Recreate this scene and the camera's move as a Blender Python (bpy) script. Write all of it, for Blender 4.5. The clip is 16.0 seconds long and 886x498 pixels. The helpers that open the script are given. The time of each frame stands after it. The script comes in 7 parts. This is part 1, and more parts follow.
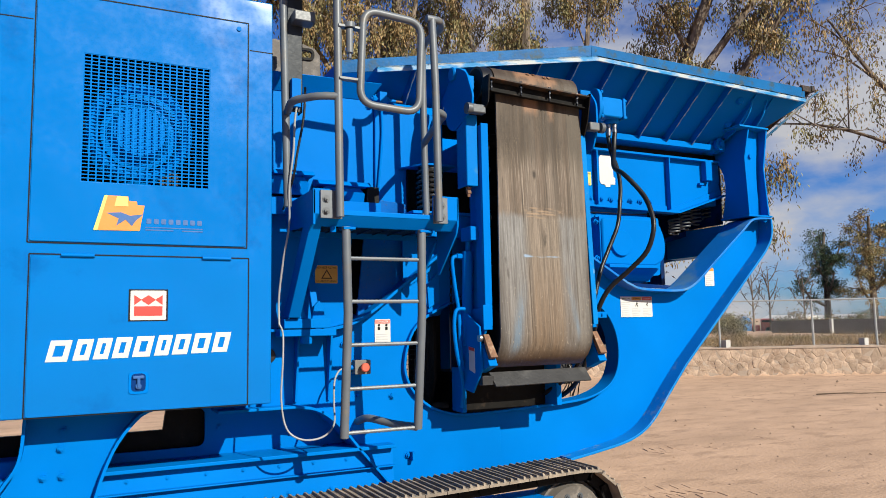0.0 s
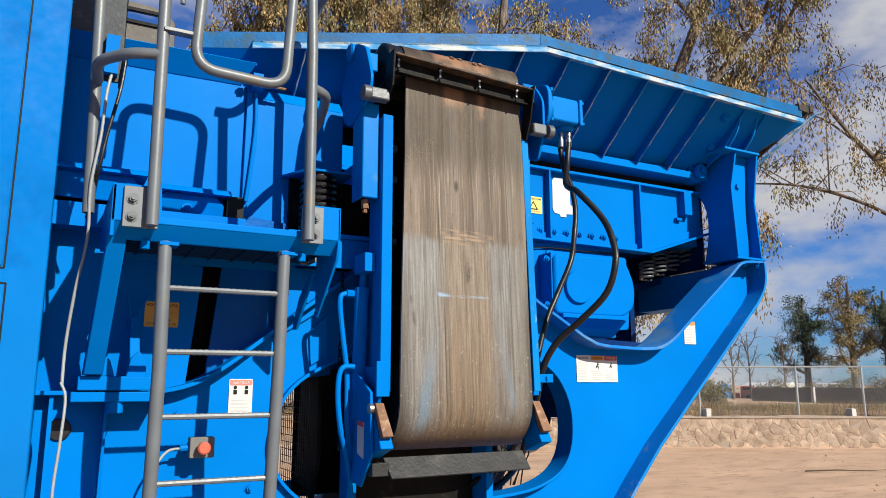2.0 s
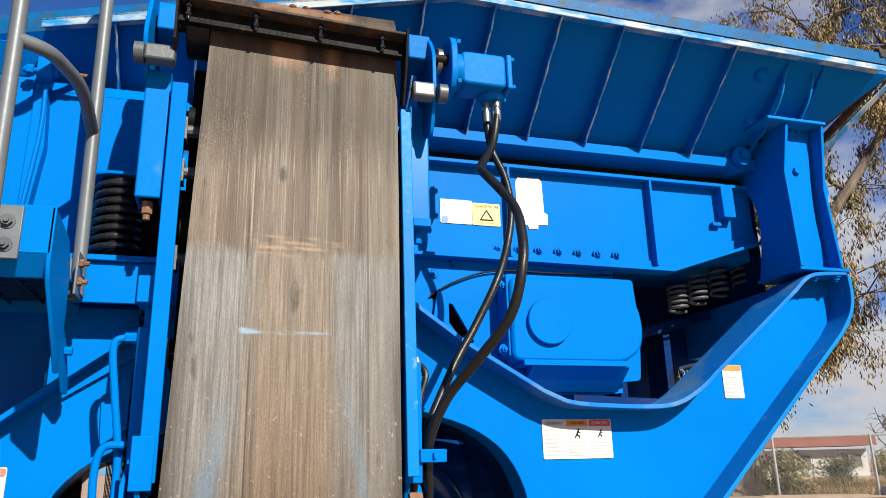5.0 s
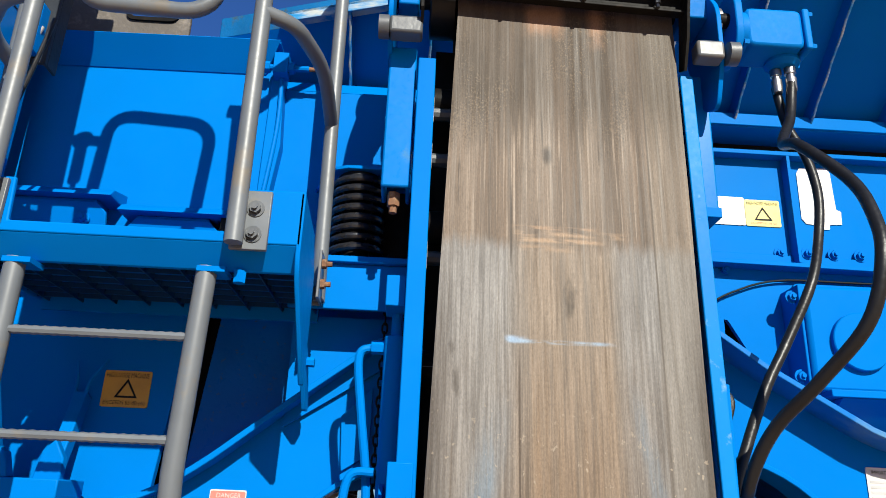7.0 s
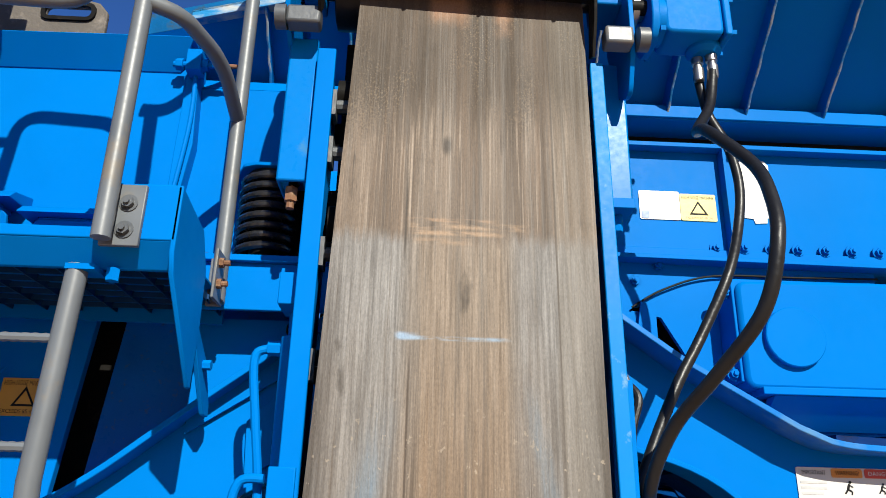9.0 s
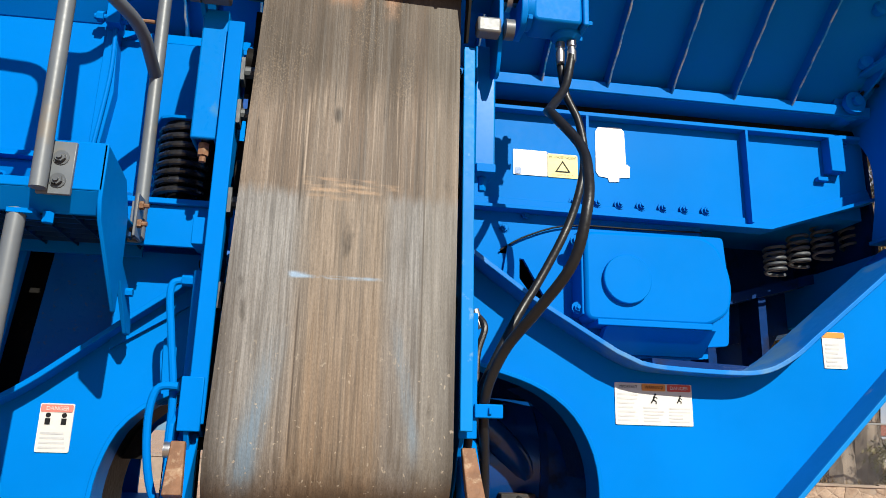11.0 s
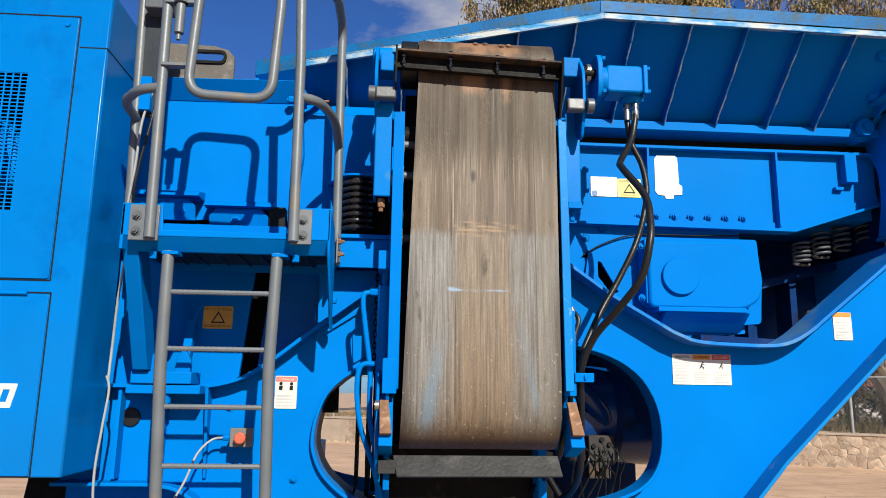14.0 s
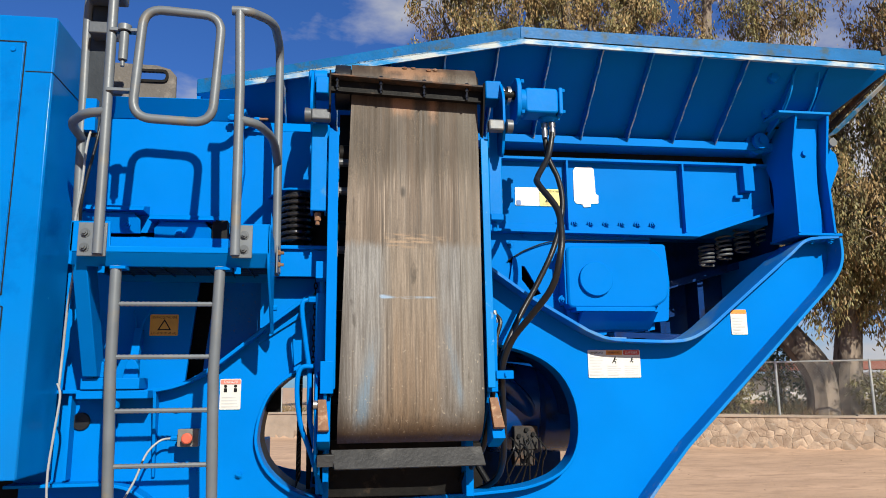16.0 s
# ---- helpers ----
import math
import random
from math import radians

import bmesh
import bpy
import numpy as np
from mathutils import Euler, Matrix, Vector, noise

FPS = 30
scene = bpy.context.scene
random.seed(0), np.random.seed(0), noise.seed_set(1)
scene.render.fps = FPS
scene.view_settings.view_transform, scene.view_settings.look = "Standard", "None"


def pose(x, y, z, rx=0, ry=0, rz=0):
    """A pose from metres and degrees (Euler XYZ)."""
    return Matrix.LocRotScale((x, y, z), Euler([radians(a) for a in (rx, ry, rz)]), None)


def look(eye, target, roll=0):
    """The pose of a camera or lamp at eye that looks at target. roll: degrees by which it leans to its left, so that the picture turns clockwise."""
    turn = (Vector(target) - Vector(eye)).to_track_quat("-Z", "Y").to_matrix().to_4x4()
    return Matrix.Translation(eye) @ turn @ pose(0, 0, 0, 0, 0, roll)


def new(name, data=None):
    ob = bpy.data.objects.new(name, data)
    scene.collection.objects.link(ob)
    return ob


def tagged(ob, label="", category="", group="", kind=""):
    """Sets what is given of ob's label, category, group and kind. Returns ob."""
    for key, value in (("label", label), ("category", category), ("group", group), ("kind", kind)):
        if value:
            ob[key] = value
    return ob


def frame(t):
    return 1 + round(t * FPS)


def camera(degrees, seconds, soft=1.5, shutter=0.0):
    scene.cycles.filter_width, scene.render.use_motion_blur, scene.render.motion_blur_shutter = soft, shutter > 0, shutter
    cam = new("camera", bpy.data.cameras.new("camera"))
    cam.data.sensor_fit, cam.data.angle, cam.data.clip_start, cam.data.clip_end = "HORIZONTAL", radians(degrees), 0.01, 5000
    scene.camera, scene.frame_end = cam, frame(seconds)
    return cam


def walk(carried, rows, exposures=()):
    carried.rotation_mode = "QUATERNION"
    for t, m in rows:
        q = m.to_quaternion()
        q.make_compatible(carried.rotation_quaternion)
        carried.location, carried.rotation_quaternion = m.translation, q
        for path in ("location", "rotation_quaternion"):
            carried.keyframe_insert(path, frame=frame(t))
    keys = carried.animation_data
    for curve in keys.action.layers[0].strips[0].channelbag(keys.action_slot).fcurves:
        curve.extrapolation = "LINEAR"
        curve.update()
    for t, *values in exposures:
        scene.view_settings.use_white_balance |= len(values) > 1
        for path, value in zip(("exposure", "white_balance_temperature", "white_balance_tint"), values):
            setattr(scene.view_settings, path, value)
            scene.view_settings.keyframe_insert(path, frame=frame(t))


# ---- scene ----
cam = camera(62.1, 16.0, soft=0.9)
PATH = [
    (0, (0.241, 0.023, 1.637), (1.128, 1.803, 1.841), -1.1),
    (0.5, (0.502, 0.275, 1.642), (1.407, 2.037, 1.917), -1.4),
    (1, (0.745, 0.562, 1.65), (1.7, 2.287, 1.984), -0.3),
    (1.5, (1.023, 0.758, 1.651), (1.956, 2.489, 2.014), -0.2),
    (2, (1.178, 0.936, 1.645), (2.103, 2.671, 2.011), -0.1),
    (2.5, (1.341, 1.173, 1.666), (2.273, 2.904, 2.035), -0.2),
    (3, (1.641, 1.299, 1.657), (2.583, 3.019, 2.047), -1.8),
    (3.2, (1.781, 1.325, 1.665), (2.725, 3.042, 2.065), -1.8),
    (5.3, (2.704, 1.637, 1.643), (3.102, 3.507, 2.232), -0.4),
    (5.5, (2.671, 1.667, 1.643), (2.972, 3.553, 2.237), 0.4),
    (6, (2.586, 1.81, 1.634), (2.791, 3.705, 2.241), 1.5),
    (6.5, (2.478, 1.986, 1.65), (2.616, 3.882, 2.272), 2.1),
    (7, (2.475, 2.073, 1.651), (2.542, 3.959, 2.315), 2.3),
    (7.5, (2.514, 2.112, 1.666), (2.51, 3.987, 2.362), 2.6),
    (8, (2.596, 2.137, 1.66), (2.586, 4.005, 2.373), 2.6),
    (8.5, (2.683, 2.157, 1.662), (2.683, 4.028, 2.372), 2.2),
    (9, (2.747, 2.15, 1.642), (2.814, 4.024, 2.337), 1.4),
    (9.5, (2.804, 2.036, 1.602), (3.037, 3.934, 2.19), 1.5),
    (9.7, (2.825, 1.989, 1.599), (3.107, 3.891, 2.149), 1.4),
    (11.8, (2.837, 1.474, 1.611), (3.117, 3.391, 2.104), 1.6),
    (12, (2.793, 1.397, 1.614), (3.071, 3.314, 2.111), 1.7),
    (12.5, (2.749, 1.217, 1.601), (2.985, 3.141, 2.096), 1.3),
    (13, (2.699, 1.0, 1.588), (2.845, 2.945, 2.031), 0.8),
    (13.5, (2.568, 0.824, 1.583), (2.699, 2.774, 2.009), 0.8),
    (14, (2.465, 0.686, 1.601), (2.597, 2.643, 1.988), 0.8),
    (14.5, (2.518, 0.576, 1.61), (2.659, 2.536, 1.985), 1.0),
    (15, (2.561, 0.469, 1.618), (2.834, 2.415, 1.989), 0.4),
    (15.5, (2.579, 0.42, 1.634), (2.883, 2.361, 2.01), 0.2),
    (16, (2.52, 0.373, 1.63), (2.792, 2.32, 1.996), -0.6),
]
walk(cam, [(t, look(eye, target, roll)) for t, eye, target, roll in PATH],
     exposures=((0, 0.5), (1.0, 0.52), (3.0, 0.59), (5.5, 0.64), (9.5, 0.58), (12.0, 0.53), (16.0, 0.52)))

# ---- world, sun, exposure ----
SUN_DIR = Vector((0.235, -0.8, 0.525)).normalized()
world = bpy.data.worlds.new("sky")
scene.world = world
world.use_nodes = True
wn, wl = world.node_tree.nodes, world.node_tree.links
wn.clear()
sky = wn.new("ShaderNodeTexSky")
sky.sky_type, sky.sun_disc = "NISHITA", False
sky.sun_elevation = math.asin(SUN_DIR.z)
sky.sun_rotation = math.atan2(SUN_DIR.x, SUN_DIR.y)
sky.air_density, sky.dust_density, sky.ozone_density = 1.0, 0.4, 3.0
wtc = wn.new("ShaderNodeTexCoord")
wmap = wn.new("ShaderNodeMapping")
wmap.inputs["Scale"].default_value = (1.0, 1.0, 2.2)
wmap.inputs["Location"].default_value = (0.35, 0.1, 0.0)
cloud = wn.new("ShaderNodeTexNoise")
cloud.inputs["Scale"].default_value, cloud.inputs["Detail"].default_value = 2.3, 7.0
cloud.inputs["Roughness"].default_value = 0.55
cramp = wn.new("ShaderNodeValToRGB")
cramp.color_ramp.elements[0].position, cramp.color_ramp.elements[1].position = 0.5, 0.62
wmix = wn.new("ShaderNodeMix")
wmix.data_type = "RGBA"
wmix.inputs["B"].default_value = (7.4, 7.5, 8.0, 1)
wbg = wn.new("ShaderNodeBackground")
wbg.inputs["Strength"].default_value = 0.05
wout = wn.new("ShaderNodeOutputWorld")
wl.new(wtc.outputs["Generated"], wmap.inputs["Vector"])
wl.new(wmap.outputs["Vector"], cloud.inputs["Vector"])
wsep = wn.new("ShaderNodeSeparateXYZ")
wl.new(wtc.outputs["Generated"], wsep.inputs["Vector"])
drift = wn.new("ShaderNodeMath")
drift.operation, drift.inputs[1].default_value, drift.inputs[2].default_value = "MULTIPLY_ADD", 0.2, -0.01
wl.new(wsep.outputs["X"], drift.inputs[0])
cover = wn.new("ShaderNodeMath")
cover.operation = "ADD"
wl.new(cloud.outputs["Fac"], cover.inputs[0])
thin = wn.new("ShaderNodeMath")
thin.operation, thin.inputs[1].default_value = "MULTIPLY_ADD", -0.35
height = wn.new("ShaderNodeMath")
height.operation, height.inputs[1].default_value = "POWER", 3.0
wl.new(wsep.outputs["Z"], height.inputs[0])
wl.new(height.outputs[0], thin.inputs[0])
wl.new(drift.outputs[0], thin.inputs[2])
wl.new(thin.outputs[0], cover.inputs[1])
wl.new(cover.outputs[0], cramp.inputs["Fac"])
wl.new(cramp.outputs["Color"], wmix.inputs["Factor"])
clear = wn.new("ShaderNodeMix")
clear.data_type, clear.blend_type = "RGBA", "MULTIPLY"
clear.inputs["Factor"].default_value = 1.0
clear.inputs["B"].default_value = (0.48, 0.9, 1.62, 1)
wl.new(sky.outputs["Color"], clear.inputs["A"])
wl.new(clear.outputs["Result"], wmix.inputs["A"])
wl.new(wmix.outputs["Result"], wbg.inputs["Color"])
wl.new(wbg.outputs["Background"], wout.inputs["Surface"])
sun = bpy.data.lights.new("sun", "SUN")
sun.energy, sun.angle, sun.color = 5.8, radians(0.5), (1.0, 0.96, 0.84)
sun_ob = new("sun", sun)
sun_ob.matrix_world = look(SUN_DIR * 40 + Vector((3, 4, 0)), (3, 4, 0))


# ---- materials ----
def mat(name, base, rough=0.5, metal=0.0, vary=0.15, scale=6.0, bump=0.1, bump_scale=60.0, second=None, amount=0.0,
        second_scale=2.0, stretch=(1, 1, 1), coat=0.0, spec=0.5, island=0.0, each=0.0, wavy=0.0, grit=0.0):
    """Base colour with broad and fine variation, patches of a second colour, and fine relief."""
    m = bpy.data.materials.new(name)
    m.use_nodes = True
    n, l = m.node_tree.nodes, m.node_tree.links
    p = n["Principled BSDF"]
    p.inputs["Metallic"].default_value = metal
    p.inputs["Coat Weight"].default_value = coat
    p.inputs["Specular IOR Level"].default_value = spec
    geo = n.new("ShaderNodeNewGeometry")
    mp = n.new("ShaderNodeMapping")
    mp.inputs["Scale"].default_value = stretch
    l.new(geo.outputs["Position"], mp.inputs["Vector"])
    big = n.new("ShaderNodeTexNoise")
    big.inputs["Scale"].default_value, big.inputs["Detail"].default_value = scale, 5.0
    l.new(mp.outputs["Vector"], big.inputs["Vector"])
    fine = n.new("ShaderNodeTexNoise")
    fine.inputs["Scale"].default_value, fine.inputs["Detail"].default_value = bump_scale, 3.0
    l.new(mp.outputs["Vector"], fine.inputs["Vector"])
    hsv = n.new("ShaderNodeHueSaturation")
    hsv.inputs["Color"].default_value = (*base, 1)
    mr = n.new("ShaderNodeMapRange")
    mr.inputs["From Min"].default_value, mr.inputs["From Max"].default_value = 0.3, 0.7
    mr.inputs["To Min"].default_value, mr.inputs["To Max"].default_value = 1 - vary, 1 + vary
    l.new(big.outputs["Fac"], mr.inputs["Value"])
    value = mr.outputs["Result"]
    if island:
        ir = n.new("ShaderNodeMapRange")
        ir.inputs["To Min"].default_value, ir.inputs["To Max"].default_value = 1 - island, 1 + island
        l.new(geo.outputs["Random Per Island"], ir.inputs["Value"])
        mul = n.new("ShaderNodeMath")
        mul.operation = "MULTIPLY"
        l.new(value, mul.inputs[0])
        l.new(ir.outputs["Result"], mul.inputs[1])
        value = mul.outputs[0]
    if each:
        info = n.new("ShaderNodeObjectInfo")
        er = n.new("ShaderNodeMapRange")
        er.inputs["To Min"].default_value, er.inputs["To Max"].default_value = 1 - each, 1 + each
        l.new(info.outputs["Random"], er.inputs["Value"])
        mul = n.new("ShaderNodeMath")
        mul.operation = "MULTIPLY"
        l.new(value, mul.inputs[0])
        l.new(er.outputs["Result"], mul.inputs[1])
        value = mul.outputs[0]
    l.new(value, hsv.inputs["Value"])
    colour = hsv.outputs["Color"]
    if second:
        patch = n.new("ShaderNodeTexNoise")
        patch.inputs["Scale"].default_value, patch.inputs["Detail"].default_value = second_scale, 6.0
        patch.inputs["Roughness"].default_value = 0.65
        l.new(mp.outputs["Vector"], patch.inputs["Vector"])
        pr = n.new("ShaderNodeMapRange")
        pr.inputs["From Min"].default_value, pr.inputs["From Max"].default_value = 0.62 - 0.3 * amount, 0.74 - 0.24 * amount
        l.new(patch.outputs["Fac"], pr.inputs["Value"])
        mx = n.new("ShaderNodeMix")
        mx.data_type = "RGBA"
        mx.inputs["B"].default_value = (*second, 1)
        l.new(pr.outputs["Result"], mx.inputs["Factor"])
        l.new(colour, mx.inputs["A"])
        colour = mx.outputs["Result"]
    if grit:
        # dark crumbs and pits
        for gs, lo, hi in ((38.0, 0.6, 0.7), (9.0, 0.64, 0.74)):
            gt = n.new("ShaderNodeTexNoise")
            gt.inputs["Scale"].default_value, gt.inputs["Detail"].default_value = gs, 3.0
            l.new(mp.outputs["Vector"], gt.inputs["Vector"])
            gr = n.new("ShaderNodeMapRange")
            gr.inputs["From Min"].default_value, gr.inputs["From Max"].default_value = lo, hi
            gr.inputs["To Max"].default_value = grit
            l.new(gt.outputs["Fac"], gr.inputs["Value"])
            gx = n.new("ShaderNodeMix")
            gx.data_type = "RGBA"
            gx.inputs["B"].default_value = (base[0] * 0.4, base[1] * 0.38, base[2] * 0.36, 1)
            l.new(gr.outputs["Result"], gx.inputs["Factor"])
            l.new(colour, gx.inputs["A"])
            colour = gx.outputs["Result"]
    l.new(colour, p.inputs["Base Color"])
    rr = n.new("ShaderNodeMapRange")
    rr.inputs["To Min"].default_value, rr.inputs["To Max"].default_value = max(0.05, rough - 0.1), min(1, rough + 0.1)
    l.new(fine.outputs["Fac"], rr.inputs["Value"])
    l.new(rr.outputs["Result"], p.inputs["Roughness"])
    b = n.new("ShaderNodeBump")
    b.inputs["Strength"].default_value, b.inputs["Distance"].default_value = bump, 0.01
    l.new(fine.outputs["Fac"], b.inputs["Height"])
    if wavy:
        # slight hand-laid waviness of sheet metal
        wv = n.new("ShaderNodeTexNoise")
        wv.inputs["Scale"].default_value, wv.inputs["Detail"].default_value = 3.0, 1.0
        l.new(geo.outputs["Position"], wv.inputs["Vector"])
        wb = n.new("ShaderNodeBump")
        wb.inputs["Strength"].default_value, wb.inputs["Distance"].default_value = wavy, 0.03
        l.new(wv.outputs["Fac"], wb.inputs["Height"])
        l.new(wb.outputs["Normal"], b.inputs["Normal"])
    l.new(b.outputs["Normal"], p.inputs["Normal"])
    return m


BLUE = mat("blue_paint", (0.0, 0.124, 0.419), rough=0.38, vary=0.08, scale=1.6, bump=0.015, bump_scale=30, spec=0.02, wavy=0.2)
CANOPY_BLUE = mat("polished_blue_paint", (0.0, 0.114, 0.368), rough=0.22, vary=0.06, scale=1.2, bump=0.004, bump_scale=30, spec=0.15, second=(0.0, 0.088, 0.3), amount=0.12, second_scale=2.2, wavy=0.5)
# Dust patches; the sky's sheen is painted into them as well.
SHEEN_BLUE = mat("dusty_sheen_blue_paint", (0.0043, 0.1291, 0.419), rough=0.38, vary=0.1, scale=2.5, bump=0.04, bump_scale=30, spec=0.14, second=(0.07, 0.185, 0.34), amount=0.3, second_scale=3)
MATT_BLUE = mat("matt_blue_paint", (0.0, 0.1291, 0.410), rough=0.5, vary=0.1, scale=3, bump=0.05, spec=0.05)
GLOSS_BLUE = mat("glossy_blue_paint", (0.0, 0.1291, 0.410), rough=0.3, vary=0.08, scale=3, bump=0.008, second=(0.0305, 0.1522, 0.335), amount=0.05, second_scale=9, spec=0.08)
EDGE_BLUE = mat("dust_edged_blue_paint", (0.0035, 0.1476, 0.419), rough=0.42, vary=0.1, scale=2.5, bump=0.06, bump_scale=30, spec=0.06, second=(0.174, 0.2175, 0.2436), amount=0.22, second_scale=5)
# Oily, dust-specked paint, also darkened for the shade below the platform.
OILY_SHADED_BLUE = mat("oily_shaded_speckled_blue_paint", (0.0, 0.085, 0.32), rough=0.3, vary=0.25, scale=3, bump=0.1, bump_scale=50, spec=0.08, second=(0.05, 0.075, 0.11), amount=0.12, second_scale=38)
# Blotchy blue with shade mixed into it, for insides and recesses.
SHADE_BLUE = mat("shade_dark_blue_paint", (0.0006, 0.02, 0.095), rough=0.35, vary=0.3, scale=4, bump=0.1, second=(0.007, 0.0104, 0.0261), amount=0.3, second_scale=5, spec=0.1)
BLUE_WORN = mat("worn_blue_paint", (0.0009, 0.1458, 0.419), rough=0.4, vary=0.1, scale=3, bump=0.012, second=(0.1218, 0.2558, 0.3776), amount=0.05, second_scale=16, spec=0.06)
END_RUST = mat("weathered_dark_steel", (0.0305, 0.0274, 0.0256), rough=0.7, vary=0.3, scale=8, bump=0.3, second=(0.1035, 0.0548, 0.0305), amount=0.45, second_scale=11, spec=0.2)
LIP = mat("scuffed_blue_lip", (0.0174, 0.1914, 0.4176), rough=0.5, vary=0.15, scale=5, bump=0.2, second=(0.348, 0.3741, 0.3654), amount=0.62, second_scale=5, stretch=(1, 1, 3), spec=0.15)
RIM = mat("scratched_blue_rim", (0.0, 0.082, 0.225), rough=0.5, vary=0.2, scale=6, bump=0.15, second=(0.03, 0.06, 0.08), amount=0.3, second_scale=14, spec=0.15)
GREY = mat("grey_rail_paint", (0.0914, 0.1023, 0.1127), rough=0.45, vary=0.12, scale=8, bump=0.02, second=(0.1218, 0.1096, 0.0914), amount=0.2, second_scale=9)
DARK_GREY = mat("dark_grey_steel", (0.0609, 0.067, 0.0731), rough=0.45, vary=0.15, scale=5, bump=0.1)
BROWN_GREY = mat("dusty_brown_steel", (0.0792, 0.067, 0.0548), rough=0.7, vary=0.2, scale=5, bump=0.2, second=(0.1583, 0.134, 0.1096), amount=0.3, second_scale=12)
BLACK = mat("black_rubber", (0.0073, 0.0073, 0.0079), rough=0.4, vary=0.2, scale=8, bump=0.12, spec=0.3)
SPRING = mat("dark_spring_steel", (0.0113, 0.0113, 0.0122), rough=0.24, vary=0.2, scale=14, bump=0.15, spec=0.5)
# Greasy steel; the same black also stands for shade inside openings.
BLACK_METAL_AND_SHADE = mat("greasy_steel_and_shade_black", (0.0085, 0.0079, 0.0073), rough=0.5, vary=0.3, scale=12, bump=0.15, second=(0.0274, 0.0201, 0.0146), amount=0.1, second_scale=16, spec=0.06)
RUST = mat("rusty_brown_steel", (0.1462, 0.067, 0.0305), rough=0.75, vary=0.3, scale=20, bump=0.3, second=(0.2741, 0.1827, 0.1096), amount=0.3, second_scale=25)
STEEL = mat("bare_steel", (0.335, 0.3228, 0.3045), rough=0.35, metal=0.9, vary=0.15, scale=20, bump=0.1)
WHITE = mat("white_decal", (0.46, 0.445, 0.415), rough=0.4, vary=0.04, scale=15, bump=0.05)
YELLOW = mat("yellow_decal", (0.4567, 0.3959, 0.0974), rough=0.45, vary=0.06, scale=20, bump=0.05)
OLD_YELLOW = mat("faded_ochre_decal", (0.46, 0.235, 0.018), rough=0.5, vary=0.12, scale=20, bump=0.05)
ORANGE = mat("orange_decal", (0.5176, 0.1827, 0.0183), rough=0.45, vary=0.05, scale=15, bump=0.05)
FADED_RED = mat("faded_red_decal", (0.4385, 0.134, 0.1035), rough=0.5, vary=0.1, scale=15, bump=0.05)
RED = mat("red_decal", (0.4263, 0.0305, 0.0183), rough=0.45, vary=0.05, scale=15, bump=0.05)
INK = mat("black_ink", (0.0061, 0.0061, 0.0061), rough=0.6, vary=0.1, scale=20, bump=0.05, spec=0.15)
MUTED = mat("muted_blue_print", (0.0183, 0.0792, 0.2314), rough=0.4, vary=0.1, scale=20, bump=0.05)
PRINT = mat("grey_print", (0.3532, 0.3532, 0.3471), rough=0.5, vary=0.1, scale=20, bump=0.05)
CABLE = mat("pale_grey_cable", (0.2192, 0.2253, 0.2253), rough=0.5, vary=0.1, scale=20, bump=0.1)


